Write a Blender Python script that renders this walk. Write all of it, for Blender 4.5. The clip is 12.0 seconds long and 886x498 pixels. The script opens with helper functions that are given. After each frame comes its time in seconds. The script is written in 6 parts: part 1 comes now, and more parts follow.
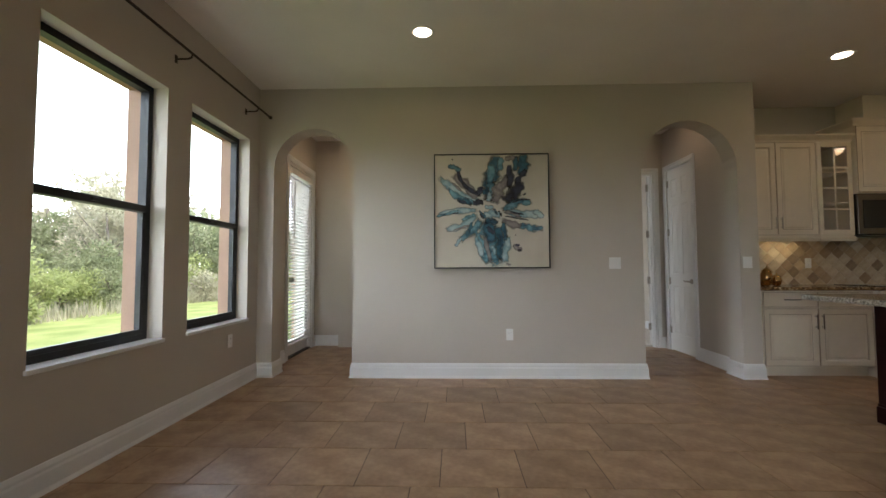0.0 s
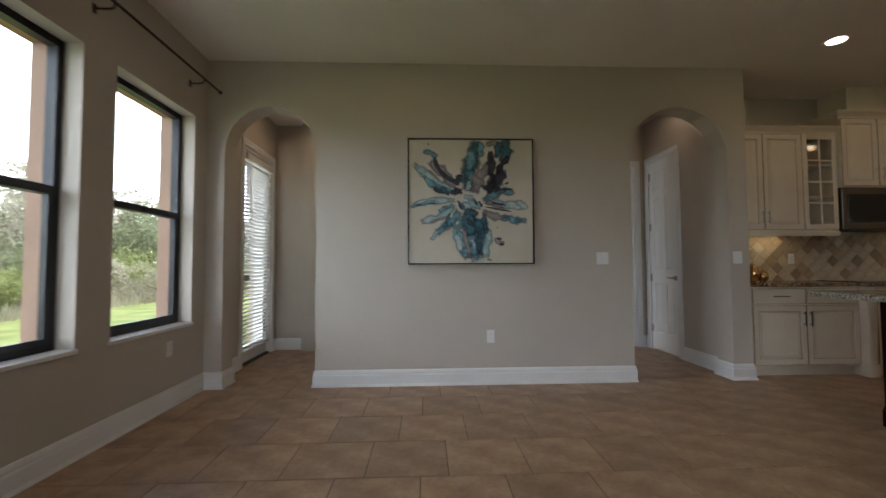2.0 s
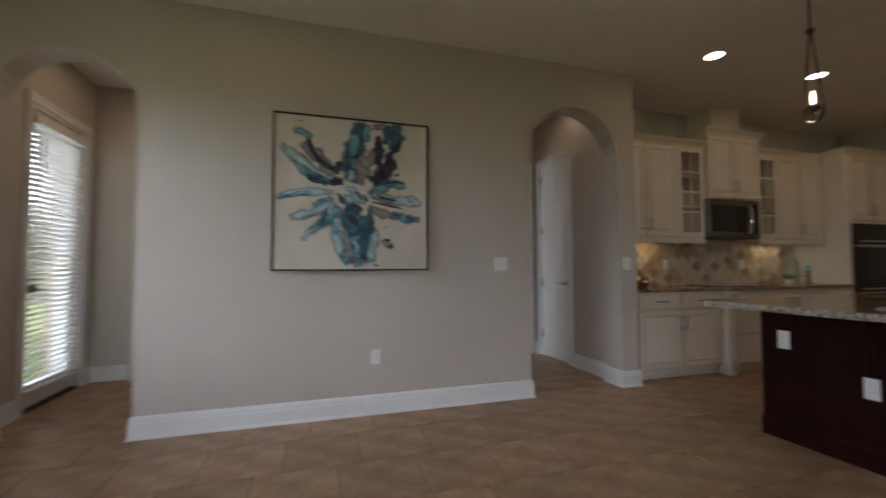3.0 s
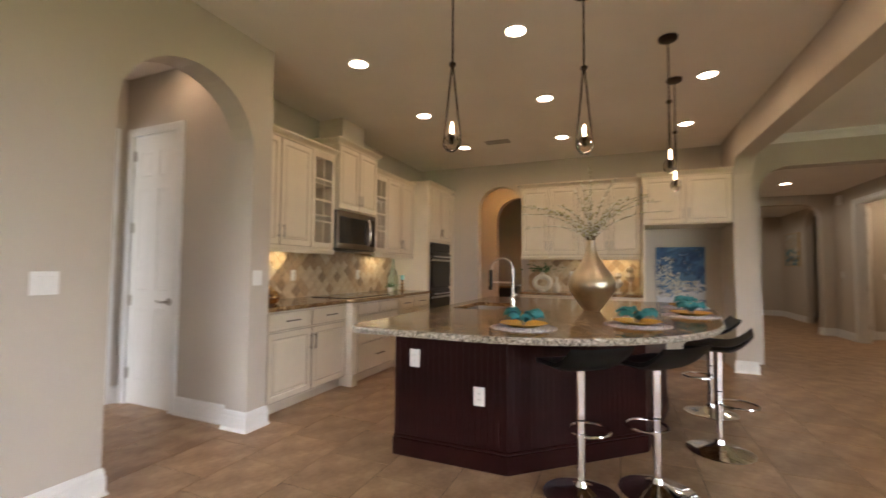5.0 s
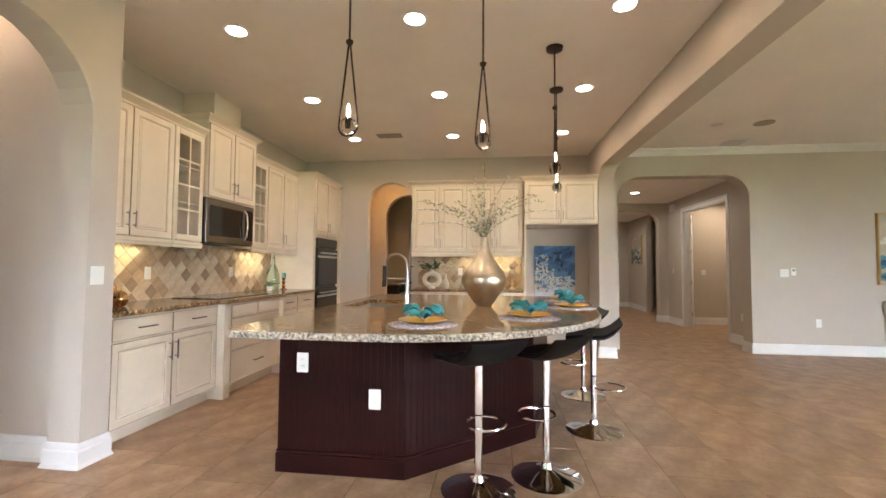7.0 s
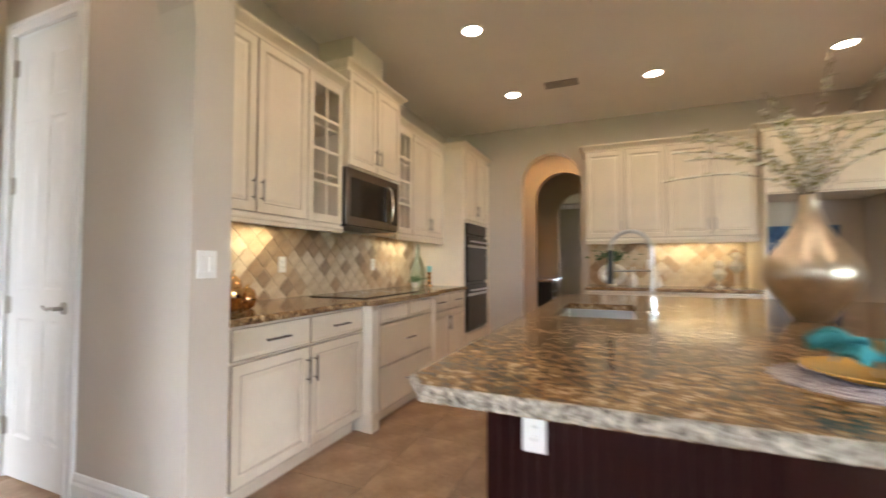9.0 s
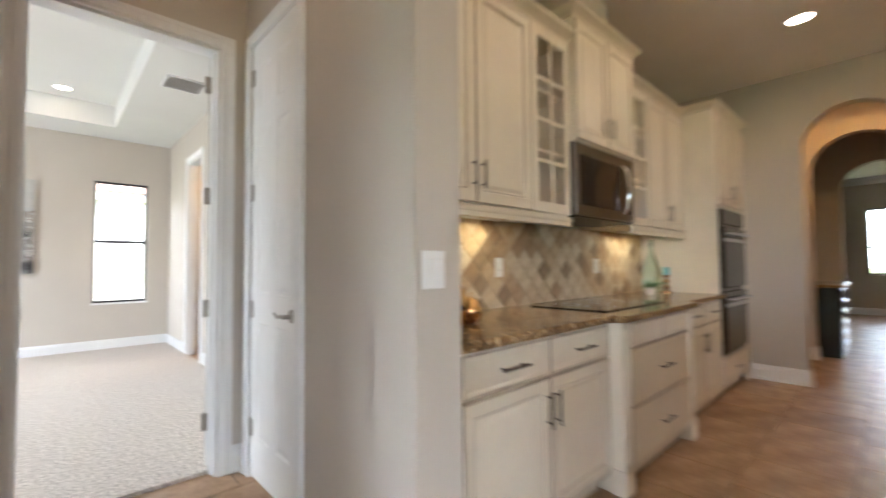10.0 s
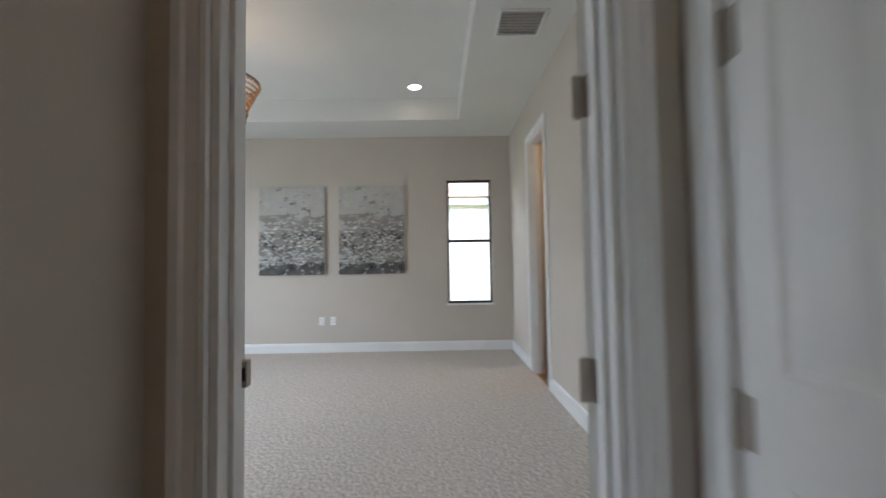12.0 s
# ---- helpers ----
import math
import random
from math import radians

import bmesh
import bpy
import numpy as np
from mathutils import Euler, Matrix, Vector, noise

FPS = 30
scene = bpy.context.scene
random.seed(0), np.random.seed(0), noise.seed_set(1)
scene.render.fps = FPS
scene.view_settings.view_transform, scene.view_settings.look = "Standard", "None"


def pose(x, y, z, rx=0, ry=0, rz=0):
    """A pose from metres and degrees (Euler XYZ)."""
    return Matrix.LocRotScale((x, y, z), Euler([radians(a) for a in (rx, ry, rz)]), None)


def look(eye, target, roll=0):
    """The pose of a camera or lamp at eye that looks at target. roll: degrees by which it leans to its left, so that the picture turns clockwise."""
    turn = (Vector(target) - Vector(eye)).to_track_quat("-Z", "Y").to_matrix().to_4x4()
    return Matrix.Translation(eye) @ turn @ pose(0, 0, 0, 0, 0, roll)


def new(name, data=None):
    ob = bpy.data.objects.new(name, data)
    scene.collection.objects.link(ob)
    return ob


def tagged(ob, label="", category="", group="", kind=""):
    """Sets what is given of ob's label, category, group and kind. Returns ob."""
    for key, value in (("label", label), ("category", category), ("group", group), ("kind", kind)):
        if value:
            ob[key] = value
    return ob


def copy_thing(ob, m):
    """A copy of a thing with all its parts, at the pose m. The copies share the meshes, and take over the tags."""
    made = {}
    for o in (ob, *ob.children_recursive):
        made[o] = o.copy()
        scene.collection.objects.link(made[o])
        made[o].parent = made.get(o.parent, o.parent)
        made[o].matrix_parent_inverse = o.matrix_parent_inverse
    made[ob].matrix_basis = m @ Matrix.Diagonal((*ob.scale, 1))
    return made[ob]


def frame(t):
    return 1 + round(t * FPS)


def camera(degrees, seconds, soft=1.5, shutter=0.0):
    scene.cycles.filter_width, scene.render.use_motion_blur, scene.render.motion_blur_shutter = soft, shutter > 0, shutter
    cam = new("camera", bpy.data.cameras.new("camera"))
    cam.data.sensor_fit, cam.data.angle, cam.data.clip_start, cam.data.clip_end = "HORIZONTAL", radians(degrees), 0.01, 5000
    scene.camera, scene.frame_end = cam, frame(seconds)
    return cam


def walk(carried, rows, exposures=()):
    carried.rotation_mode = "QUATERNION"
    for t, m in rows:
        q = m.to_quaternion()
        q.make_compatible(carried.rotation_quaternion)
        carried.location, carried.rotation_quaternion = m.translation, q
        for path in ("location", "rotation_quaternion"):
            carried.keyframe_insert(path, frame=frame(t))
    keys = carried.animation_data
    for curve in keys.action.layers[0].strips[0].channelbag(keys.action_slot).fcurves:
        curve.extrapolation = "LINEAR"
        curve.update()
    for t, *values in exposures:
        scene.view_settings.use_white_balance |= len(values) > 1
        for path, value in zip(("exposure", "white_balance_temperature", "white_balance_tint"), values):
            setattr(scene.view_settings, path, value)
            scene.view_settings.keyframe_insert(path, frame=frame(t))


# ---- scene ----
cam = camera(92.7, 12.0, 1.5, 0.6)

PATH = [
    (0, (0.075, -0.232, 1.11), (0.019, 1.765, 1.205), -0.2),
    (0.5, (0.054, -0.138, 1.115), (0.009, 1.859, 1.216), -0.2),
    (1, (0.052, -0.112, 1.108), (0.023, 1.885, 1.213), -0.2),
    (1.5, (0.021, -0.033, 1.091), (0.018, 1.964, 1.193), -0.2),
    (2, (0.015, 0.18, 1.089), (0.103, 2.176, 1.175), -0.3),
    (2.5, (0.073, 0.505, 1.133), (0.344, 2.485, 1.209), -0.3),
    (3, (0.129, 0.791, 1.137), (0.731, 2.696, 1.224), -0.2),
    (3.5, (0.241, 1.027, 1.153), (1.279, 2.734, 1.248), 0.1),
    (3.7, (0.337, 1.113, 1.16), (1.515, 2.727, 1.253), 0.1),
    (5.3, (0.54, 1.538, 1.259), (2.441, 2.151, 1.359), 0.4),
    (5.5, (0.541, 1.539, 1.254), (2.465, 2.076, 1.358), 0.3),
    (6, (0.539, 1.537, 1.267), (2.498, 1.929, 1.36), 0.4),
    (6.5, (0.552, 1.547, 1.248), (2.53, 1.828, 1.341), 0.4),
    (6.7, (0.571, 1.563, 1.242), (2.554, 1.811, 1.332), 0.4),
    (8.3, (1.375, 2.181, 1.175), (3.334, 2.579, 1.253), 0.4),
    (8.5, (1.49, 2.258, 1.204), (3.425, 2.762, 1.269), 0.5),
    (9, (1.785, 2.538, 1.171), (3.629, 3.309, 1.242), 0.1),
    (9.5, (2.001, 2.791, 1.165), (3.643, 3.93, 1.245), -0.3),
    (10, (2.176, 3.172, 1.181), (3.542, 4.63, 1.258), -0.5),
    (10.5, (2.35, 3.591, 1.205), (3.352, 5.321, 1.277), -1.0),
    (11, (2.416, 4.049, 1.207), (3.038, 5.948, 1.284), -0.9),
    (11.5, (2.474, 4.517, 1.205), (2.798, 6.489, 1.282), -0.7),
    (12, (2.524, 4.968, 1.208), (2.546, 6.966, 1.29), -0.9),
]
walk(cam, [(t, look(eye, target, roll)) for t, eye, target, roll in PATH],
     [(0.0, 0.1, 5850, 14), (1.5, -0.1, 5750, 14), (2.5, -0.2, 5650, 17), (3.6, 0.15, 5700, 20), (5.3, 1.55, 6200, 20), (6.0, 1.95, 5900, 19), (6.5, 2.1, 5700, 18), (8.5, 1.97, 5650, 15),
      (9.0, 1.9, 5750, 17), (9.5, 1.85, 5750, 17), (10.0, 1.6, 5600, 15), (10.5, 1.25, 5600, 14), (11.0, 0.8, 5700, 14), (11.5, 0.45, 5650, 14), (12.0, 0.15, 5450, 14)])

# ---- world, sun and large lights ----
SUN_EL, SUN_AZ = radians(52), radians(135)
world = bpy.data.worlds.new("world")
scene.world = world
world.use_nodes = True
wn = world.node_tree.nodes
sky = wn.new("ShaderNodeTexSky")
sky.sky_type, sky.sun_disc, sky.sun_elevation, sky.sun_rotation = "NISHITA", False, SUN_EL, SUN_AZ
sky.air_density, sky.dust_density, sky.ozone_density = 1.0, 8.0, 1.0
world.node_tree.links.new(sky.outputs[0], wn["Background"].inputs[0])
wn["Background"].inputs[1].default_value = 0.15

sun = new("sun", bpy.data.lights.new("sun", "SUN"))
sun.data.energy, sun.data.angle, sun.data.color = 5.0, radians(0.6), (1.0, 0.95, 0.87)
sun.matrix_world = look((math.sin(SUN_AZ) * 50, math.cos(SUN_AZ) * 50, math.tan(SUN_EL) * 50), (0, 0, 0))

CEIL = 3.03
X_W, Y_P, X_E, Y_K, Y_S = -1.99, 4.14, 7.49, 4.86, -5.6
WARM = (1.0, 0.61, 0.27)


def area_lamp(name, m, sx, sy, watts, color):
    ob = new(name, bpy.data.lights.new(name, "AREA"))
    ob.data.shape, ob.data.size, ob.data.size_y = "RECTANGLE", sx, sy
    ob.data.energy, ob.data.color = watts, color
    ob.matrix_world = m
    return ob


# area lamp standing in for daylight, at an added, unseen side window of the bedroom
area_lamp("bedroom_daylight", look((-1.5, 8.5, 1.5), (1.5, 8.5, 1.2)), 2.4, 1.8, 42, (0.90, 0.96, 0.97))

# ---- materials ----


def mat(name, color, rough=0.5, metal=0.0, vary=0.08, scale=6.0, fine=60.0, bump=0.0, spec=0.5, second=None, amount=0.5, each=0.0):
    """A painted or grained surface: two scales of variation in colour, and a fine relief."""
    m = bpy.data.materials.new(name)
    m.use_nodes = True
    nt = m.node_tree
    b = nt.nodes["Principled BSDF"]
    tc = nt.nodes.new("ShaderNodeTexCoord")
    big, small = nt.nodes.new("ShaderNodeTexNoise"), nt.nodes.new("ShaderNodeTexNoise")
    big.inputs["Scale"].default_value, small.inputs["Scale"].default_value = scale, fine
    big.inputs["Detail"].default_value, small.inputs["Detail"].default_value = 4, 3
    for n in (big, small):
        nt.links.new(tc.outputs["Object"], n.inputs["Vector"])
    ramp = nt.nodes.new("ShaderNodeValToRGB")
    lo = [max(0, c * (1 - vary)) for c in color]
    hi = [min(1, c * (1 + vary)) for c in color]
    if second:
        lo, hi = color, [c0 + (c1 - c0) * amount for c0, c1 in zip(color, second)]
    ramp.color_ramp.elements[0].position, ramp.color_ramp.elements[1].position = 0.32, 0.68
    ramp.color_ramp.elements[0].color, ramp.color_ramp.elements[1].color = (*lo, 1), (*hi, 1)
    add = nt.nodes.new("ShaderNodeMath")
    add.operation = "MULTIPLY_ADD"
    add.inputs[1].default_value = 0.35
    nt.links.new(small.outputs["Fac"], add.inputs[0])
    sub = nt.nodes.new("ShaderNodeMath")
    sub.operation = "SUBTRACT"
    sub.inputs[1].default_value = 0.175
    nt.links.new(big.outputs["Fac"], sub.inputs[0])
    nt.links.new(sub.outputs[0], add.inputs[2])
    nt.links.new(add.outputs[0], ramp.inputs["Fac"])
    last = ramp.outputs["Color"]
    if each:
        info = nt.nodes.new("ShaderNodeObjectInfo")
        hsv = nt.nodes.new("ShaderNodeHueSaturation")
        mr = nt.nodes.new("ShaderNodeMapRange")
        mr.inputs["To Min"].default_value, mr.inputs["To Max"].default_value = 1 - each, 1 + each
        nt.links.new(info.outputs["Random"], mr.inputs["Value"])
        nt.links.new(mr.outputs[0], hsv.inputs["Value"])
        nt.links.new(last, hsv.inputs["Color"])
        last = hsv.outputs["Color"]
    nt.links.new(last, b.inputs["Base Color"])
    b.inputs["Roughness"].default_value, b.inputs["Metallic"].default_value = rough, metal
    b.inputs["Specular IOR Level"].default_value = spec
    if bump:
        bp = nt.nodes.new("ShaderNodeBump")
        bp.inputs["Strength"].default_value, bp.inputs["Distance"].default_value = bump, 0.004
        nt.links.new(small.outputs["Fac"], bp.inputs["Height"])
        nt.links.new(bp.outputs[0], b.inputs["Normal"])
    return m


def glow(name, color, strength):
    m = bpy.data.materials.new(name)
    m.use_nodes = True
    b = m.node_tree.nodes["Principled BSDF"]
    b.inputs["Base Color"].default_value = (*color, 1)
    b.inputs["Emission Color"].default_value = (*color, 1)
    b.inputs["Emission Strength"].default_value = strength
    return m


def glass(name, color=(1, 1, 1), rough=0.0, ior=1.45):
    m = bpy.data.materials.new(name)
    m.use_nodes = True
    b = m.node_tree.nodes["Principled BSDF"]
    b.inputs["Base Color"].default_value = (*color, 1)
    b.inputs["Transmission Weight"].default_value = 1
    b.inputs["Roughness"].default_value, b.inputs["IOR"].default_value = rough, ior
    return m


M_WALL = mat("wall_paint", (0.56, 0.502, 0.43), 0.75, vary=0.03, scale=1.3, fine=260, bump=0.12, spec=0.3)
M_CEIL = mat("ceiling_paint", (0.87, 0.83, 0.77), 0.8, vary=0.03, scale=1.5, fine=120, bump=0.25, spec=0.25)
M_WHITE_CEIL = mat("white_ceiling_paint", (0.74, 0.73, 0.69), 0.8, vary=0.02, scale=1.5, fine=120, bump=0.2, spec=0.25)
M_TRIM = mat("white_trim_paint", (0.80, 0.79, 0.77), 0.35, vary=0.03, scale=3, fine=40)
M_DOOR = mat("white_door_paint", (0.80, 0.78, 0.74), 0.4, vary=0.025, scale=3, fine=40)
M_GROUT = mat("grout", (0.13, 0.095, 0.07), 0.9, vary=0.15, scale=8, fine=150, bump=0.3)
M_TILE = mat("floor_tile", (0.29, 0.170, 0.090), 0.40, second=(0.465, 0.305, 0.175), amount=1.0, scale=5.5, fine=34, bump=0.06, each=0.13)
M_CARPET = mat("carpet", (0.42, 0.365, 0.31), 0.95, second=(0.82, 0.755, 0.68), amount=1.0, scale=48, fine=150, bump=1.0, spec=0.1)
M_CAB = mat("cream_cabinet", (0.74, 0.66, 0.53), 0.38, vary=0.035, scale=4, fine=30)
M_GLAZE_SHADE = mat("brown_glaze_shade", (0.30, 0.21, 0.13), 0.5, vary=0.2, scale=20)
M_BLACK = mat("black_aluminium", (0.012, 0.012, 0.013), 0.4, 0.2, vary=0.1)
M_STUCCO = mat("tan_stucco", (0.44, 0.29, 0.215), 0.9, vary=0.08, scale=3, fine=90, bump=0.4)
M_PANE = glass("window_glass", ior=1.0)
M_GLASS = glass("clear_glass", ior=1.45)
M_STEEL = mat("brushed_steel", (0.55, 0.54, 0.52), 0.28, 1.0, vary=0.06, scale=2, fine=200)
M_NICKEL = mat("satin_nickel", (0.42, 0.38, 0.33), 0.35, 1.0, vary=0.05)
M_CHROME = mat("chrome", (0.86, 0.86, 0.87), 0.06, 1.0, vary=0.01)
M_BRONZE = mat("dark_bronze", (0.045, 0.033, 0.026), 0.45, 0.6, vary=0.2)
M_GLOSS_BLACK = mat("black_glass", (0.01, 0.01, 0.011), 0.08, vary=0.1)
M_DARKSTEEL = mat("dark_stainless", (0.20, 0.175, 0.15), 0.30, 1.0, vary=0.05, fine=200)
M_PULL = mat("dark_pull_metal", (0.15, 0.12, 0.10), 0.3, 1.0, vary=0.08)
M_PLASTIC = mat("white_plastic", (0.82, 0.81, 0.78), 0.4, vary=0.01)

# ---- mesh helpers ----


def thing(name, loc, label, category, group="", rz=0.0, kind=""):
    ob = new(name)
    ob.empty_display_size = 0.1
    ob.matrix_world = pose(*loc, 0, 0, rz)
    return tagged(ob, label, category, group, kind)


def mesh_of(name, bm, material, smooth=False):
    bmesh.ops.recalc_face_normals(bm, faces=bm.faces)
    me = bpy.data.meshes.new(name)
    bm.to_mesh(me)
    bm.free()
    for mm in material if isinstance(material, (list, tuple)) else [material]:
        me.materials.append(mm)
    if smooth:
        for p in me.polygons:
            p.use_smooth = True
        me.set_sharp_from_angle(angle=radians(38))
    return me


def part(name, bm, material, parent=None, label="", at=None, smooth=False):
    """Links a bmesh as one mesh object under a thing or a part, in the parent's own coordinates."""
    ob = new(name, mesh_of(name, bm, material, smooth))
    ob.parent = parent
    if at is not None:
        ob.matrix_local = at
    return tagged(ob, label)


def structure(name, bm, material, label, category, smooth=False):
    return tagged(new(name, mesh_of(name, bm, material, smooth)), label, category, kind="structure")


def box(x0, x1, y0, y1, z0, z1, bevel=0.0, bm=None, seg=1):
    out = bm or bmesh.new()
    b = bmesh.new() if (bevel and bm) else out
    vs = [b.verts.new((x, y, z)) for x in (x0, x1) for y in (y0, y1) for z in (z0, z1)]
    for f in ((0, 1, 3, 2), (4, 6, 7, 5), (0, 4, 5, 1), (2, 3, 7, 6), (0, 2, 6, 4), (1, 5, 7, 3)):
        b.faces.new([vs[i] for i in f])
    if bevel:
        bmesh.ops.recalc_face_normals(b, faces=b.faces)
        bmesh.ops.bevel(b, geom=list(b.edges), offset=bevel, segments=seg, affect="EDGES", profile=0.6)
        if b is not out:
            me = bpy.data.meshes.new("tmp")
            b.to_mesh(me)
            b.free()
            out.from_mesh(me)
            bpy.data.meshes.remove(me)
    return out


def lathe(profile, n=24, bm=None, center=(0, 0), cap=True):
    """Turns (radius, z) pairs round the upright axis."""
    b = bm or bmesh.new()
    rings = []
    for r, z in profile:
        rings.append([b.verts.new((center[0] + r * math.cos(a * math.tau / n), center[1] + r * math.sin(a * math.tau / n), z)) for a in range(n)])
    for q, w in zip(rings, rings[1:]):
        for i in range(n):
            b.faces.new((q[i], q[(i + 1) % n], w[(i + 1) % n], w[i]))
    if cap:
        b.faces.new(rings[0])
        b.faces.new(rings[-1])
    return b


def tube(points, r, n=8, bm=None, closed=False, taper=1.0):
    """A round bar along points."""
    b = bm or bmesh.new()
    pts = [Vector(p) for p in points]
    rings, k = [], len(pts)
    prev = None
    for i, p in enumerate(pts):
        d = (pts[(i + 1) % k] - pts[i - 1]) if (closed or 0 < i < k - 1) else (pts[1] - pts[0] if i == 0 else pts[-1] - pts[-2])
        d.normalize()
        u = prev - d * prev.dot(d) if prev is not None and (prev - d * prev.dot(d)).length > 1e-4 else d.orthogonal()
        u.normalize()
        prev = u
        v = d.cross(u)
        rr = r * (1 + (taper - 1) * i / max(1, k - 1))
        rings.append([b.verts.new(p + (u * math.cos(a * math.tau / n) + v * math.sin(a * math.tau / n)) * rr) for a in range(n)])
    for i in range(k if closed else k - 1):
        q, w = rings[i], rings[(i + 1) % k]
        for j in range(n):
            b.faces.new((q[j], q[(j + 1) % n], w[(j + 1) % n], w[j]))
    if not closed:
        b.faces.new(rings[0])
        b.faces.new(rings[-1])
    return b


def prism(poly, axis, a, c, bm=None):
    """A flat outline of (u, z) pairs pushed from a to c along the axis; with axis z the outline is (x, y)."""
    b = bm or bmesh.new()
    def p3(u, w, t):
        return {"y": (u, t, w), "x": (t, u, w), "z": (u, w, t)}[axis]
    lo, hi = [b.verts.new(p3(u, w, a)) for u, w in poly], [b.verts.new(p3(u, w, c)) for u, w in poly]
    n = len(poly)
    for i in range(n):
        b.faces.new((lo[i], lo[(i + 1) % n], hi[(i + 1) % n], hi[i]))
    bmesh.ops.triangulate(b, faces=[b.faces.new(lo), b.faces.new(hi)]) if n > 4 else (b.faces.new(lo), b.faces.new(hi))
    return b


def arch_curve(a, c, top, kind, n=16):
    """Points of an opening's head from the left springing to the right one."""
    mid, half = (a + c) / 2, (c - a) / 2
    if kind == "round":
        return [(mid - half * math.cos(i * math.pi / n), top - half + half * math.sin(i * math.pi / n)) for i in range(n + 1)]
    r = kind
    left = [(a + r - r * math.cos(i * math.pi / 2 / 8), top - r + r * math.sin(i * math.pi / 2 / 8)) for i in range(9)]
    return left + [(a + c - u, w) for u, w in reversed(left)]


def wall(name, axis, at, back, u0, u1, top, openings=(), material=None, label="greige painted interior wall", bottom=0.0):
    """A wall with real openings: (from, to, sill, head, shape), the shape 'flat', 'round' or the radius of its corners."""
    bm = bmesh.new()
    u = u0
    for a, c, sill, head, shape in sorted(openings):
        if a > u:
            prism([(u, bottom), (a, bottom), (a, top), (u, top)], axis, at, back, bm)
        if sill > bottom:
            prism([(a, bottom), (c, bottom), (c, sill), (a, sill)], axis, at, back, bm)
        if shape == "flat":
            prism([(a, head), (c, head), (c, top), (a, top)], axis, at, back, bm)
        else:
            cv = arch_curve(a, c, head, shape)
            for (p, q), (r, s) in zip(cv, cv[1:]):
                if abs(r - p) > 1e-6:
                    prism([(p, q), (r, s), (r, top), (p, top)], axis, at, back, bm)
        u = c
    if u < u1:
        prism([(u, bottom), (u1, bottom), (u1, top), (u, top)], axis, at, back, bm)
    bmesh.ops.remove_doubles(bm, verts=bm.verts, dist=1e-5)
    return structure(name, bm, material or M_WALL, label, "wall")


BASE_PROFILE = [(0.0, 0.0), (0.026, 0.0), (0.026, 0.006), (0.019, 0.020), (0.017, 0.024), (0.017, 0.100), (0.012, 0.112), (0.012, 0.126), (0.006, 0.146), (0.0, 0.151)]


def skirting(name, path, label="white painted baseboard with moulded top", out=1, profile=None, material=None, z=0.0, category="baseboard"):
    """A moulding along a line of (x, y) corners, mitred, its face to the left of the walk (out=1) or to the right (-1)."""
    bm = bmesh.new()
    pts = [Vector(p) for p in path]
    rings = []
    for i, p in enumerate(pts):
        d0 = (p - pts[i - 1]).normalized() if i else None
        d1 = (pts[i + 1] - p).normalized() if i < len(pts) - 1 else None
        n0 = Vector((-d0.y, d0.x)) * out if d0 else None
        n1 = Vector((-d1.y, d1.x)) * out if d1 else None
        n = (n0 or n1) if not (n0 and n1) else (n0 + n1) / max(0.2, 1 + n0.dot(n1))
        rings.append([bm.verts.new((p.x + n.x * (o + 0.001), p.y + n.y * (o + 0.001), z + h)) for o, h in (profile or BASE_PROFILE)])
    for q, w in zip(rings, rings[1:]):
        for j in range(len(q)):
            bm.faces.new((q[j], q[(j + 1) % len(q)], w[(j + 1) % len(q)], w[j]))
    bm.faces.new(rings[0])
    bm.faces.new(rings[-1])
    return structure(name, bm, material or M_TRIM, label, category)


# ---- setting: walls, floors, ceilings ----
Y_C = -0.02
W1, W2 = (1.767, 2.712), (2.987, 3.926)
SILL, HEAD = 0.626, 2.425
wall("wall_west", "x", X_W, X_W - 0.24, Y_S, 6.2, 3.2,
     [(-4.7, -2.1, SILL, HEAD, "flat"), (*W1, SILL, HEAD, "flat"), (*W2, SILL, HEAD, "flat"), (4.93, 5.80, 0.0, 2.47, "flat")])
Y_PB = Y_P + 0.22
wall("wall_picture", "y", Y_P, Y_PB, X_W, 3.16, CEIL + 0.1, [(-1.83, -0.99, 0, 2.60, "round"), (2.0, 2.97, 0, 2.635, "round")])
wall("wall_kitchen_end", "x", 3.16, 3.035, Y_PB, 6.0, CEIL + 0.1, [(5.085, 5.70, 0, 2.46, "flat")])
wall("wall_hall_west", "x", 1.93, 1.81, Y_PB, 5.83, CEIL + 0.1)
wall("wall_bedroom_south", "y", 5.83, 5.95, -1.6, 3.035, 3.5, [(2.06, 2.90, 0, 2.46, "flat")])
wall("wall_nook_north", "y", 5.97, 6.09, X_W, -0.99 + 0.4, CEIL + 0.1)
wall("wall_nook_east", "x", -0.72, -0.60, Y_PB, 5.97, CEIL + 0.1)
wall("wall_kitchen_north", "y", Y_K, Y_K + 0.12, 3.16, X_E, CEIL + 0.1)
wall("wall_kitchen_east", "x", X_E, X_E + 0.15, 0.19, Y_K + 0.12, CEIL + 0.1, [(3.0, 3.76, 0, 2.655, "round")])
wall("wall_living_east", "x", X_E, X_E + 0.24, Y_S, Y_C, 3.2, [(-2.15, -0.26, 0, 2.67, 0.33)])
wall("wall_fridge_side", "y", Y_C, 0.19, 6.82, X_E + 0.24, CEIL + 0.1)
wall("wall_living_south", "y", Y_S, Y_S - 0.2, X_W, 12, 3.2, [(-1.7, 0.6, 0, 2.4, "flat")])

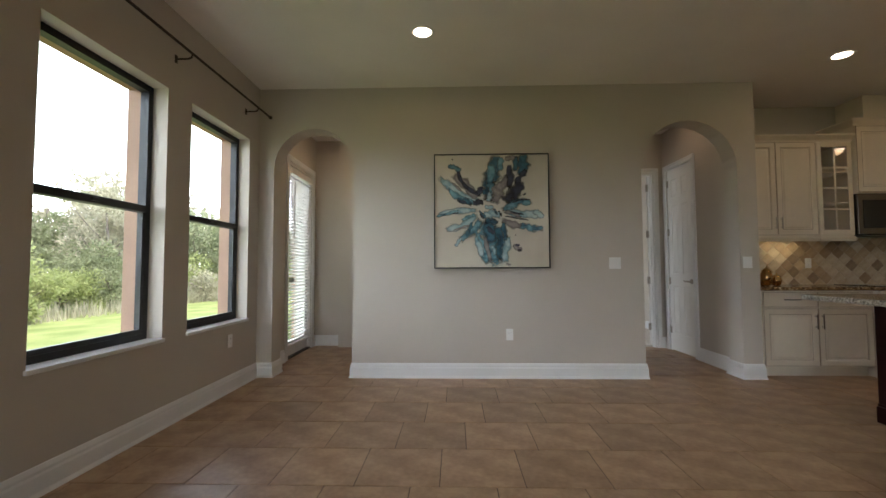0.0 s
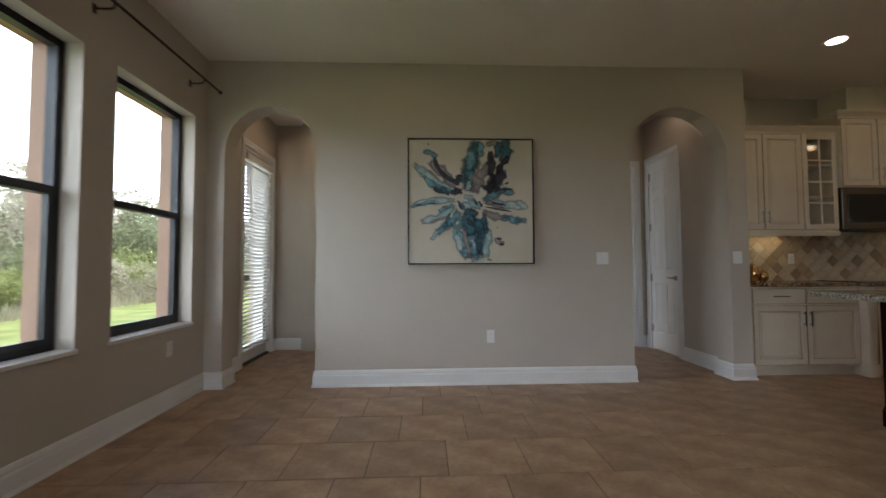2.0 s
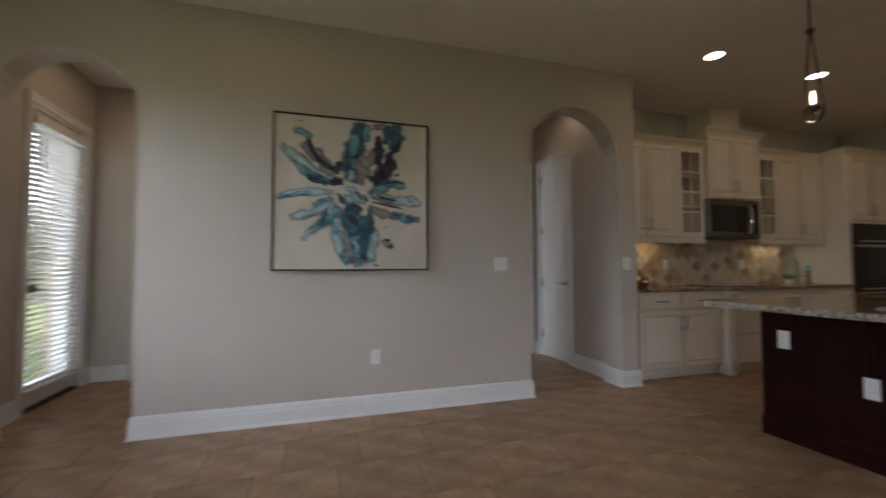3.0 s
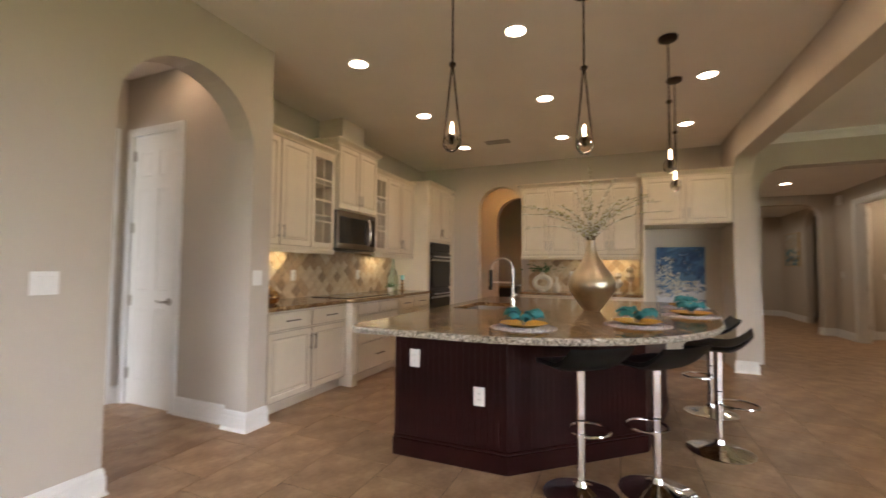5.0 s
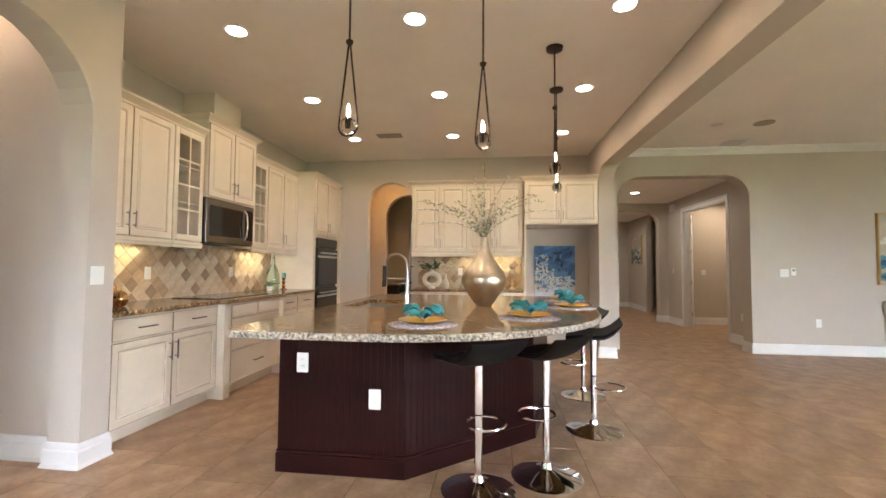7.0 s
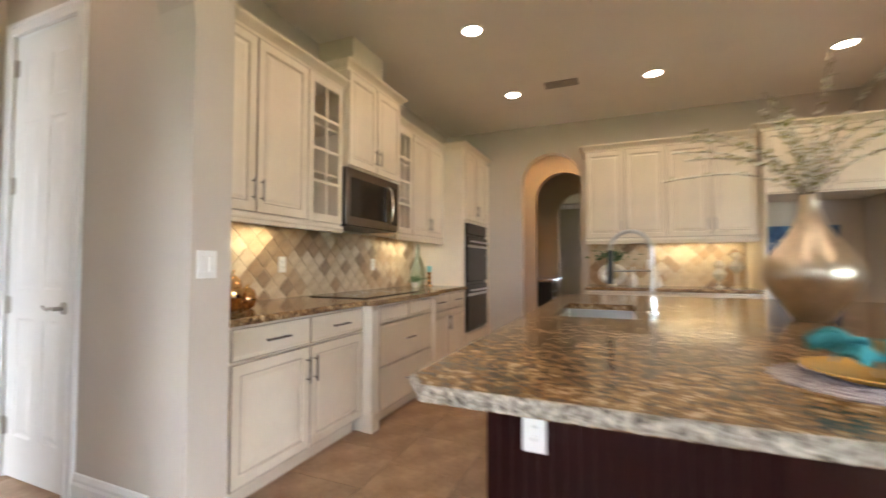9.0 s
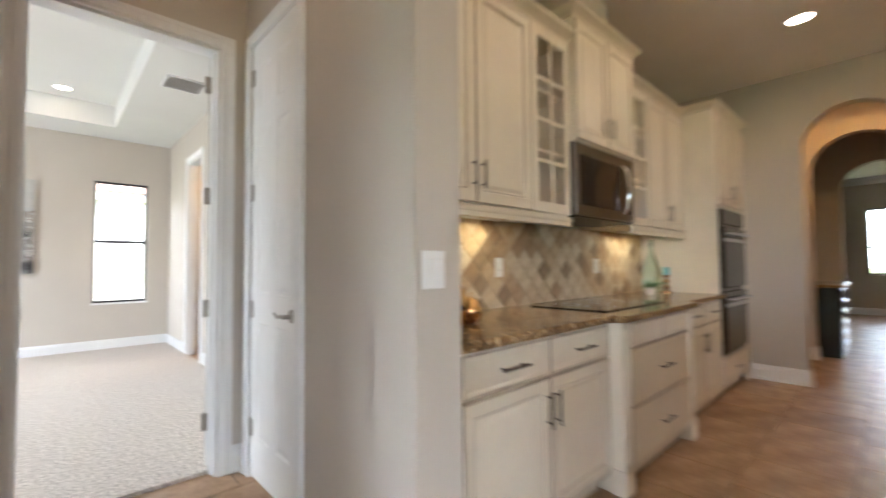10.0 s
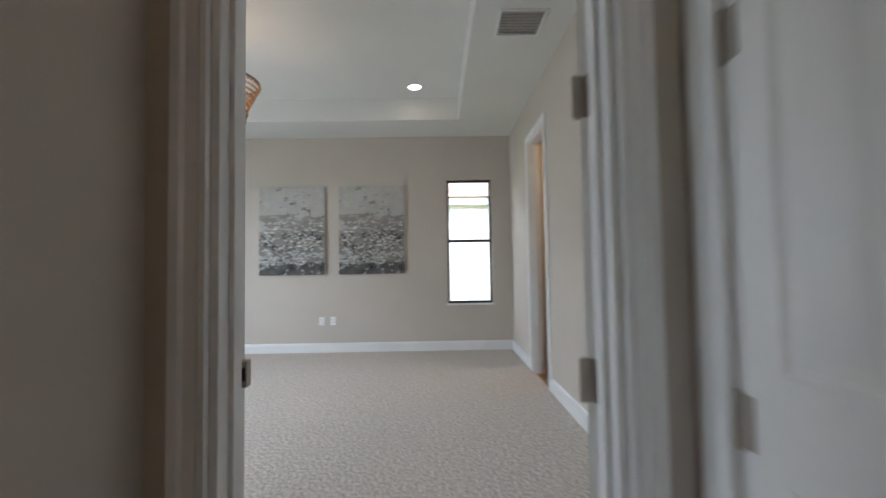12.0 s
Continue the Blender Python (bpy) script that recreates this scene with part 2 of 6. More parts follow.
# beam between kitchen and living room, curving into the end of the fridge wall
bm = box(X_W, 6.58, Y_C, 0.19, 2.66, CEIL + 0.1)
arc = [(6.58 + 0.24 * math.sin(i * math.pi / 16), 2.42 + 0.24 * math.cos(i * math.pi / 16)) for i in range(9)]
for (p, q), (r, w) in zip(arc, arc[1:]):
    prism([(p, q), (r, w), (r, CEIL + 0.1), (p, CEIL + 0.1)], "y", Y_C, 0.19, bm)
for vert in bm.verts:
    vert.co.y -= 0.022 * (6.82 - vert.co.x)
structure("beam", bm, M_WALL, "greige painted dropped beam", "beam")

structure("ceiling_kitchen", box(X_W, X_E + 0.15, 0.0, 6.1, CEIL, CEIL + 0.08), M_CEIL, "flat painted kitchen and dining ceiling", "ceiling")
structure("ceiling_living", box(X_W, X_E, Y_S - 0.2, 0.0, 3.09, 3.17), M_CEIL, "flat painted living room ceiling", "ceiling")
structure("roof", box(X_W - 0.6, 17, Y_S - 0.6, 11.7, 3.62, 3.72), M_STUCCO, "flat roof over the house", "roof")

skirting("crown_moulding", [(X_E, Y_C), (X_E, Y_S)], "white crown moulding under the living room ceiling", -1,
         [(0, 0), (0.010, 0), (0.016, 0.014), (0.028, 0.022), (0.040, 0.055), (0.068, 0.078), (0.08, 0.085), (0.08, 0.11), (0, 0.11)], z=2.983, category="trim")
skirting("baseboard_picture_wall", [(-0.99, Y_PB), (-0.99, Y_P), (2.0, Y_P), (2.0, Y_PB)], out=-1)
skirting("baseboard_pillar", [(3.035, 5.02), (3.035, Y_PB), (2.97, Y_PB), (2.97, Y_P), (3.16, Y_P), (3.16, 4.22)], out=-1)
skirting("baseboard_west", [(X_W, -2.0), (X_W, Y_P), (-1.83, Y_P), (-1.83, Y_PB), (X_W, Y_PB), (X_W, 4.86)], out=-1)
skirting("baseboard_nook", [(X_W, 5.87), (X_W, 5.97), (-0.72, 5.97)], out=-1)
skirting("baseboard_hall", [(2.97, 5.83), (3.035, 5.83), (3.035, 5.77)], out=-1)
skirting("baseboard_column", [(6.86, 0.19), (6.82, 0.19), (6.82, Y_C), (X_E + 0.2, Y_C)], out=-1)
skirting("baseboard_living", [(X_E + 0.24, -2.15), (X_E, -2.15), (X_E, Y_S)], out=-1)
skirting("baseboard_kitchen_arch", [(X_E, 4.3), (X_E, 3.76), (X_E + 0.15, 3.76), (X_E + 0.15, 4.0)], out=-1)

# hall beyond the living room
wall("wall_far_hall_south", "y", -2.40, -2.55, X_E + 0.24, 11.4, 3.2, [(8.62, 10.36, 0, 2.49, "flat")])
wall("wall_far_hall_arch", "x", 11.2, 11.4, -2.40, 0.6, 3.2, [(-2.2, -0.6, 0, 2.62, 0.3)])
wall("wall_far_hall_end", "x", 15.3, 15.45, -4.3, 0.75, 3.2)
wall("wall_far_hall_turn", "y", -2.72, -2.87, 11.2, 15.3, 3.2, [(12.75, 13.62, 0, 2.75, "round")])
wall("wall_far_hall_north", "y", 0.6, 0.75, X_E + 0.24, 15.3, 3.2)
wall("wall_far_room", "y", -4.3, -4.4, 7.8, 15.3, 3.2)
wall("wall_far_room_east", "x", 10.97, 11.07, -4.3, -2.55, 3.2)
structure("ceiling_far_hall", box(X_E + 0.15, 15.3, -5.8, 0.6, 2.80, 2.88), M_CEIL, "flat painted hall ceiling", "ceiling")
skirting("baseboard_far_hall", [(X_E + 0.24, -2.40), (8.55, -2.40)], out=1)
skirting("baseboard_far_hall_stub", [(10.44, -2.40), (11.2, -2.40), (11.2, -2.2), (11.4, -2.2)], out=1)
skirting("baseboard_far_turn", [(13.62, -2.72), (15.3, -2.72), (15.3, 0.6)], out=1)
skirting("baseboard_far_corner", [(11.4, -2.72), (12.75, -2.72)], out=1)
skirting("baseboard_far_room", [(10.97, -2.6), (10.97, -4.3), (7.8, -4.3)], out=-1)

# passage behind the kitchen arch, and the room at its end
wall("wall_passage_north", "y", 4.25, 4.4, X_E + 0.15, 10.6, 3.2)
wall("wall_passage_south", "y", 2.55, 2.4, X_E + 0.15, 10.6, 3.2)
wall("wall_passage_arch", "x", 9.0, 9.15, 2.55, 4.25, 3.2, [(2.95, 3.85, 0, 2.70, "round")])
wall("wall_passage_inner_arch", "x", 10.6, 10.75, 0.75, 6.0, 3.2, [(2.85, 3.68, 0, 2.60, "round")])
wall("wall_far_dining", "x", 15.5, 15.7, 0.75, 6.0, 3.2, [(2.80, 3.55, 0.9, 2.35, "flat")])
wall("wall_far_dining_north", "y", 6.0, 6.15, 10.75, 15.5, 3.2)
wall("wall_far_dining_south", "y", 0.9, 0.75, 10.75, 15.5, 3.2)
structure("ceiling_passage", box(X_E + 0.15, 15.6, 0.75, 6.1, 3.06, 3.14), M_CEIL, "flat painted passage ceiling", "ceiling")
skirting("baseboard_far_dining", [(15.5, 6.0), (15.5, 0.9)], out=-1)
skirting("crown_far_dining", [(15.5, 6.0), (15.5, 0.9)], "white crown moulding of the far room", -1,
         [(0, 0), (0.012, 0), (0.03, 0.03), (0.05, 0.075), (0.10, 0.115), (0.10, 0.15), (0, 0.15)], z=2.9, category="trim")
skirting("baseboard_passage_arch", [(9.0, 4.25), (9.0, 3.85), (9.15, 3.85)], out=-1)

# bedroom
BX0, BX1, BY0, BY1, BZ = -1.6, 3.57, 5.95, 11.0, 3.08
wall("wall_bedroom_north", "y", BY1, BY1 + 0.2, BX0, BX1, 3.5, [(2.655, 3.292, 0.68, 2.45, "flat")])
wall("wall_bedroom_east", "x", BX1, BX1 + 0.12, 5.83, BY1 + 0.2, 3.5, [(9.02, 9.74, 0, 2.6, "flat")])
# the wide west opening is unseen, added to go with the bedroom's fill lamp
wall("wall_bedroom_west", "x", BX0, BX0 - 0.2, 6.09, BY1 + 0.2, 3.5, [(7.2, 9.8, 0.5, 2.45, "flat")])
wall("wall_closet_return", "y", 5.83, 5.95, 3.035, BX1, 3.5)
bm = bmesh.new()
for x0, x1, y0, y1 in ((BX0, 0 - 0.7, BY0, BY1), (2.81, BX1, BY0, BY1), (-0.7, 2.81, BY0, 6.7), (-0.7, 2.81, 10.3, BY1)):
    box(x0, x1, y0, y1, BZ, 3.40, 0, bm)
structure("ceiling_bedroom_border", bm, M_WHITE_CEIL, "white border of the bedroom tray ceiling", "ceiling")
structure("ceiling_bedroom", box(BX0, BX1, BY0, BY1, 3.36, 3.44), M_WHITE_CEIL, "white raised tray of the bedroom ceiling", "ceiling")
structure("carpet", box(BX0, BX1, 5.90, BY1, -0.02, 0.022), M_CARPET, "beige flecked cut-pile bedroom carpet", "carpet")
LOW_BASE = [(0.0, 0.0), (0.016, 0.0), (0.016, 0.10), (0.012, 0.115), (0.006, 0.13), (0, 0.133)]
skirting("baseboard_bedroom", [(BX0, BY1), (BX1, BY1), (BX1, 9.81)], out=-1, profile=LOW_BASE, z=0.02)
skirting("baseboard_bedroom_east", [(BX1, 8.95), (BX1, 6.0)], out=-1, profile=LOW_BASE, z=0.02)
# bath behind the bedroom's side door
wall("wall_bath", "x", 5.2, 5.3, 8.0, 11.0, 3.2, material=M_WALL)
wall("wall_bath_north", "y", 10.2, 10.3, 3.69, 5.2, 3.2)
wall("wall_bath_south", "y", 8.2, 8.1, 3.69, 5.2, 3.2)
structure("ceiling_bath", box(3.69, 5.3, 8.1, 10.3, 3.0, 3.08), M_CEIL, "painted bath ceiling", "ceiling")

# ground floor slab, with the tiles laid on it at the end of the file
structure("floor", box(X_W - 0.2, 15.7, Y_S - 0.2, 6.1, -0.12, -0.003), M_GROUT, "tan grout bed under the floor tiles", "floor")
structure("floor_bath", box(BX1, 5.3, 8.0, 11.2, -0.12, 0.0), M_TILE, "tan tiled bath floor", "floor")

# ---- windows ----


def window_west(name, y0, y1, label):
    """A black single-hung window set back in its opening, with an inner sill."""
    w = tagged(new(name), label, "window", kind="structure")
    w.matrix_world = pose(X_W - 0.05, y0, SILL)
    L, H, t = y1 - y0, HEAD - SILL, 0.045
    mid = 0.913
    fr = part("window_frame", box(-0.12, -0.06, 0, L, 0, t), M_BLACK, w)
    for n, b in (("head", box(-0.12, -0.06, 0, L, H - t, H)), ("jamb", box(-0.12, -0.06, 0, t, t, H - t)), ("jamb", box(-0.12, -0.06, L - t, L, t, H - t)),
                 ("meeting_rail", box(-0.125, -0.055, t, L - t, mid - 0.025, mid + 0.025, 0.004)),
                 ("sash_stile", box(-0.088, -0.064, t, t + 0.022, t, mid - 0.025)), ("sash_stile", box(-0.088, -0.064, L - t - 0.022, L - t, t, mid - 0.025)),
                 ("sash_rail", box(-0.088, -0.064, t + 0.022, L - t - 0.022, t, t + 0.03)),
                 ("latch", box(-0.055, -0.04, L / 2 - 0.03, L / 2 + 0.03, mid - 0.01, mid + 0.012, 0.003))):
        part(n, b, M_BLACK, w)
    for z0, z1 in ((t + 0.03, mid - 0.025), (mid + 0.025, H - t)):
        p = part("pane", box(-0.092, -0.089, t, L - t, z0, z1), M_PANE, w)
        p.visible_shadow = False
    for b in (box(-0.236, -0.121, 0, 0.015, 0.015, H - 0.015), box(-0.236, -0.121, L - 0.015, L, 0.015, H - 0.015), box(-0.236, -0.121, 0, L, H - 0.015, H), box(-0.236, -0.121, 0, L, 0, 0.015)):
        part("outer_reveal", b, M_STUCCO, w, "tan stucco outer reveal")
    part("window_sill", box(-0.06, 0.068, -0.012, L + 0.012, -0.022, 0.004, 0.004), M_TRIM, w, "white marble inner sill")


window_west("window_1", *W1, "tall black single-hung window onto the garden")
window_west("window_2", *W2, "tall black single-hung window beside the corner")
wall("wall_west_outside", "x", X_W - 0.24, X_W - 0.29, Y_S - 0.2, 12, 3.3,
     [(-4.7, -2.1, SILL, HEAD, "flat"), (W1[0], W1[1], SILL, HEAD, "flat"), (W2[0], W2[1], SILL, HEAD, "flat"), (4.9, 5.83, 0.0, 2.47, "flat"), (7.2, 9.8, 0.5, 2.45, "flat")],
     M_STUCCO, "brown stucco outer face of the house", -0.3)


def window_plain(name, axis, at, u0, u1, z0, z1, mid, label):
    """A black two-light window in a wall across x or y."""
    w = tagged(new(name), label, "window", kind="structure")
    t = 0.03
    def bx(a, c, lo, hi, p0=0.06, p1=0.10):
        return box(a, c, at + p0, at + p1, lo, hi) if axis == "y" else box(at + p0, at + p1, a, c, lo, hi)
    for n, b in (("window_frame", bx(u0, u1, z0, z0 + t)), ("head", bx(u0, u1, z1 - t, z1)), ("jamb", bx(u0, u0 + t, z0 + t, z1 - t)), ("jamb", bx(u1 - t, u1, z0 + t, z1 - t)),
                 ("meeting_rail", bx(u0 + t, u1 - t, mid - 0.02, mid + 0.02))):
        part(n, b, M_BLACK, w)
    for a, c in ((z0 + t, mid - 0.02), (mid + 0.02, z1 - t)):
        part("pane", bx(u0 + t, u1 - t, a, c, 0.078, 0.081), M_PANE, w).visible_shadow = False
    part("window_sill", bx(u0 - 0.015, u1 + 0.015, z0 - 0.025, z0, -0.02, 0.06), M_TRIM, w, "white inner sill")


window_plain("window_3", "y", BY1, 2.655, 3.292, 0.68, 2.45, 1.57, "narrow black window of the bedroom")
window_plain("window_4", "x", 15.5, 2.80, 3.55, 0.9, 2.35, 1.5, "window of the far dining room")

# ---- doors and casings ----
CASE = [(0, 0), (0.018, 0), (0.018, 0.012), (0.014, 0.020), (0.014, 0.044), (0.020, 0.052), (0.020, 0.072), (0, 0.075)]


def casing(name, axis, at, u0, u1, head, out, label="white moulded door casing"):
    """Mitred casing round an opening; out is the side of the wall's face it stands on."""
    bm = bmesh.new()
    path = [(u0, 0.0), (u0, head), (u1, head), (u1, 0.0)]
    offs = [(-1, 0), (-1, 1), (1, 1), (1, 0)]
    rings = []
    for (u, z), (du, dz) in zip(path, offs):
        ring = []
        for o, d in CASE:
            t = at + out * (o + 0.001)
            a, c = u + du * d, z + dz * d
            ring.append(bm.verts.new((a, t, c) if axis == "y" else (t, a, c)))
        rings.append(ring)
    for q, w in zip(rings, rings[1:]):
        for j in range(len(q)):
            bm.faces.new((q[j], q[(j + 1) % len(q)], w[(j + 1) % len(q)], w[j]))
    bm.faces.new(rings[0])
    bm.faces.new(rings[-1])
    return structure(name, bm, M_TRIM, label, "door casing")


def lining(name, axis, a, c, u0, u1, head, label="white door jamb lining"):
    """The jamb boards inside an opening from face a to face c, with a stop."""
    fr = tagged(new(name), label, "door frame", kind="structure")
    m = (a + c) / 2
    for n, p, q, lo, hi, s0, s1 in (("jamb_board", u0, u0 + 0.018, 0, head, a, c), ("jamb_board", u1 - 0.018, u1, 0, head, a, c), ("head_board", u0 + 0.018, u1 - 0.018, head - 0.018, head, a, c),
                                    ("door_stop", u0 + 0.018, u0 + 0.030, 0, head - 0.018, m - 0.018, m + 0.018), ("door_stop", u1 - 0.030, u1 - 0.018, 0, head - 0.018, m - 0.018, m + 0.018)):
        part(n, box(p, q, s0, s1, lo, hi, 0.0015) if axis == "y" else box(s0, s1, p, q, lo, hi, 0.0015), M_TRIM, fr)
    return fr


def rings_panel(bm, x0, x1, z0, z1, steps, y=0.0, cap=True):
    """Concentric steps of a moulded panel: (inset, depth towards the room)."""
    prev = None
    for inset, d in steps:
        ring = [bm.verts.new(p) for p in ((x0 + inset, y - d, z0 + inset), (x1 - inset, y - d, z0 + inset), (x1 - inset, y - d, z1 - inset), (x0 + inset, y - d, z1 - inset))]
        if prev:
            for i in range(4):
                bm.faces.new((prev[i], prev[(i + 1) % 4], ring[(i + 1) % 4], ring[i]))
        prev = ring
    if cap:
        bm.faces.new(prev)


def six_panel_leaf(w, h, t=0.035):
    """A moulded door leaf: x along its width from the hinge, both faces panelled."""
    bm = bmesh.new()
    st, mid = 0.11 if w > 0.7 else 0.09, 0.09
    cols = [(st, w / 2 - mid / 2), (w / 2 + mid / 2, w - st)]
    rows = [(0.22, 0.86), (1.02, 1.95), (2.06, h - 0.13)]
    us = sorted({0, w, *[u for c in cols for u in c]})
    zs = sorted({0, h, *[z for r in rows for z in r]})
    for side in (-1, 1):
        y = side * t / 2
        grid = {(u, z): bm.verts.new((u, y, z)) for u in us for z in zs}
        for ua, ub in zip(us, us[1:]):
            for za, zb in zip(zs, zs[1:]):
                if (ua, ub) in cols and (za, zb) in rows:
                    sub = bmesh.new()
                    rings_panel(sub, ua, ub, za, zb, [(0, 0), (0.012, -0.007), (0.022, -0.007), (0.045, -0.002)])
                    for v in sub.verts:
                        v.co.y = y + (v.co.y if side < 0 else -v.co.y)
                    me = bpy.data.meshes.new("tmp")
                    sub.to_mesh(me)
                    sub.free()
                    bm.from_mesh(me)
                    bpy.data.meshes.remove(me)
                else:
                    bm.faces.new([grid[p] for p in ((ua, za), (ub, za), (ub, zb), (ua, zb))])
    box(0, w, -t / 2, t / 2, 0, h, 0, bm)
    doomed = [f for f in bm.faces if len(f.verts) == 4 and f.calc_area() > w * h * 0.9]
    bmesh.ops.delete(bm, geom=doomed, context="FACES_ONLY")
    bmesh.ops.remove_doubles(bm, verts=bm.verts, dist=1e-5)
    return bm


def lever(parent, x, z, side, reach, y=0.0175):
    """A curved lever on a round rose."""
    rose = lathe([(0.031, 0), (0.033, 0.004), (0.030, 0.010), (0.012, 0.012), (0.011, 0.045), (0.0105, 0.05)], 20)
    bmesh.ops.rotate(rose, verts=rose.verts, matrix=Matrix.Rotation(radians(90 if side < 0 else -90), 3, "X"))
    r = part("door_handle", rose, M_NICKEL, parent, "satin nickel lever handle", pose(x, side * y, z), True)
    pts = [(0, side * 0.045, 0), (reach * 0.2, side * 0.05, 0.004), (reach * 0.55, side * 0.05, -0.006), (reach, side * 0.046, 0.010)]
    part("lever", tube(pts, 0.010, 10, taper=0.65), M_NICKEL, r, smooth=True)


def hinge(parent, z, side, y=0.0175):
    b = tube([(0.0, side * (y + 0.004), z - 0.05), (0.0, side * (y + 0.004), z + 0.05)], 0.0075, 10)
    box(-0.001, 0.03, side * y, side * (y + 0.003), z - 0.045, z + 0.045, 0, b)
    part("hinge", b, M_NICKEL, parent, "satin nickel butt hinge", smooth=True)


HINGES = (0.28, 0.94, 1.605, 2.275)
# closet door, shut, in the hall's side wall: hinged beside the bedroom door
d = tagged(new("door_1"), "white six-panel closet door, closed, with nickel lever", "door", kind="structure")
d.matrix_world = pose(3.055, 5.695, 0.012, 0, 0, -90)
part("door_leaf", six_panel_leaf(0.60, 2.435), M_DOOR, d)
for z in HINGES:
    hinge(d, z - 0.012, -1)
lever(d, 0.545, 0.93, -1, -0.105)
casing("casing_closet", "x", 3.035, 5.085, 5.70, 2.46, -1)
lining("jamb_closet", "x", 3.036, 3.159, 5.085, 5.70, 2.46)
# bedroom door, standing open into the bedroom
d = tagged(new("door_2"), "white six-panel bedroom door standing open", "door", kind="structure")
d.matrix_world = pose(2.862, 5.964, 0.028, 0, 0, 52)
part("door_leaf", six_panel_leaf(0.80, 2.41), M_DOOR, d, at=pose(0, -0.022, 0))
for z in HINGES:
    hinge(d, z - 0.028, 1, -0.004)
lever(d, 0.735, 0.93, 1, -0.105, -0.004)
for z in HINGES:
    part("hinge_leaf", box(2.846, 2.882, 5.9505, 5.9535, z - 0.05, z + 0.05), M_NICKEL, d, "satin nickel hinge leaf at the door's edge", d.matrix_world.inverted())
    part("hinge_leaf", box(2.8795, 2.8815, 5.900, 5.948, z - 0.05, z + 0.05), M_NICKEL, d, "satin nickel hinge leaf on the jamb", d.matrix_world.inverted())
casing("casing_bedroom_hall", "y", 5.83, 2.06, 2.90, 2.46, -1)
casing("casing_bedroom_inside", "y", 5.95, 2.06, 2.90, 2.46, 1)
lining("jamb_bedroom", "y", 5.831, 5.949, 2.06, 2.90, 2.46)
st = thing("strike_plate", (2.0785, 5.934, 0.945), "satin nickel strike plate on the door jamb", "strike plate")
part("plate", box(0, 0.015, -0.012, 0.012, 0, 0.06, 0.002), M_NICKEL, st)
part("keeper", box(0.004, 0.0125, -0.0128, -0.0122, 0.015, 0.045), M_BLACK, st, "dark latch hole")
casing("casing_bath", "x", BX1, 9.02, 9.74, 2.6, -1)
lining("jamb_bath", "x", BX1 + 0.001, BX1 + 0.119, 9.02, 9.74, 2.6)
casing("casing_far_room", "y", -2.40, 8.62, 10.36, 2.49, 1)
lining("jamb_far_room", "y", -2.549, -2.401, 8.62, 10.36, 2.49)
d = tagged(new("door_3"), "white door of the far room standing open", "door", kind="structure")
d.matrix_world = pose(10.325, -2.50, 0.012, 0, 0, -26)
part("door_leaf", six_panel_leaf(0.70, 2.43), M_DOOR, d, at=pose(0, -0.02, 0))
for z in HINGES:
    hinge(d, z, -1, 0.03)

# patio door in the nook with its blind
d = tagged(new("door_4"), "white full-glass patio door behind a blind", "door", kind="structure")
d.matrix_world = pose(X_W, 4.93, 0)
for n, b in (("stile", box(-0.09, -0.045, 0.03, 0.14, 0.02, 2.44)), ("stile", box(-0.09, -0.045, 0.73, 0.84, 0.02, 2.44)), ("rail", box(-0.09, -0.045, 0.14, 0.73, 0.02, 0.20)), ("rail", box(-0.09, -0.045, 0.14, 0.73, 2.30, 2.44)),
             ("jamb", box(-0.20, 0.0, 0, 0.03, 0, 2.47)), ("jamb", box(-0.20, 0.0, 0.84, 0.87, 0, 2.47)), ("head", box(-0.20, 0.0, 0.03, 0.84, 2.44, 2.47)), ("threshold", box(-0.24, 0.0, 0.03, 0.84, 0, 0.018))):
    part(n, b, M_DOOR if n != "threshold" else M_BRONZE, d)
part("pane", box(-0.07, -0.066, 0.14, 0.73, 0.20, 2.30), M_PANE, d).visible_shadow = False
lever(d, 0.07, 0.98, 1, 0.01, -0.045)
casing("casing_patio", "x", X_W, 4.93, 5.80, 2.47, 1)
blind = thing("window_blind", (X_W - 0.02, 4.93, 0), "white slatted blind hanging over the patio door", "blind")
M_SLAT = mat("white_slat", (0.83, 0.80, 0.75), 0.45, vary=0.03)
part("headrail", box(-0.018, 0.05, 0.04, 0.83, 2.32, 2.40, 0.004), M_SLAT, blind, "cream valance")
slat_mesh = mesh_of("slat", box(-0.022, 0.022, 0.06, 0.81, -0.0015, 0.0015), M_SLAT)
for i in range(48):
    s = new("slat", slat_mesh)
    s.parent = blind
    s.matrix_local = pose(0.015, 0, 0.20 + i * 0.0437, 0, -38, 0)
part("bottom_rail", box(-0.008, 0.038, 0.06, 0.81, 0.15, 0.172, 0.003), M_SLAT, blind)
for y in (0.19, 0.67):
    part("ladder_cord", tube([(0.042, y, 0.16), (0.042, y, 2.33)], 0.0015, 5), M_SLAT, blind)
part("wand", tube([(0.055, 0.12, 1.2), (0.055, 0.12, 2.32)], 0.004, 6), M_SLAT, blind)

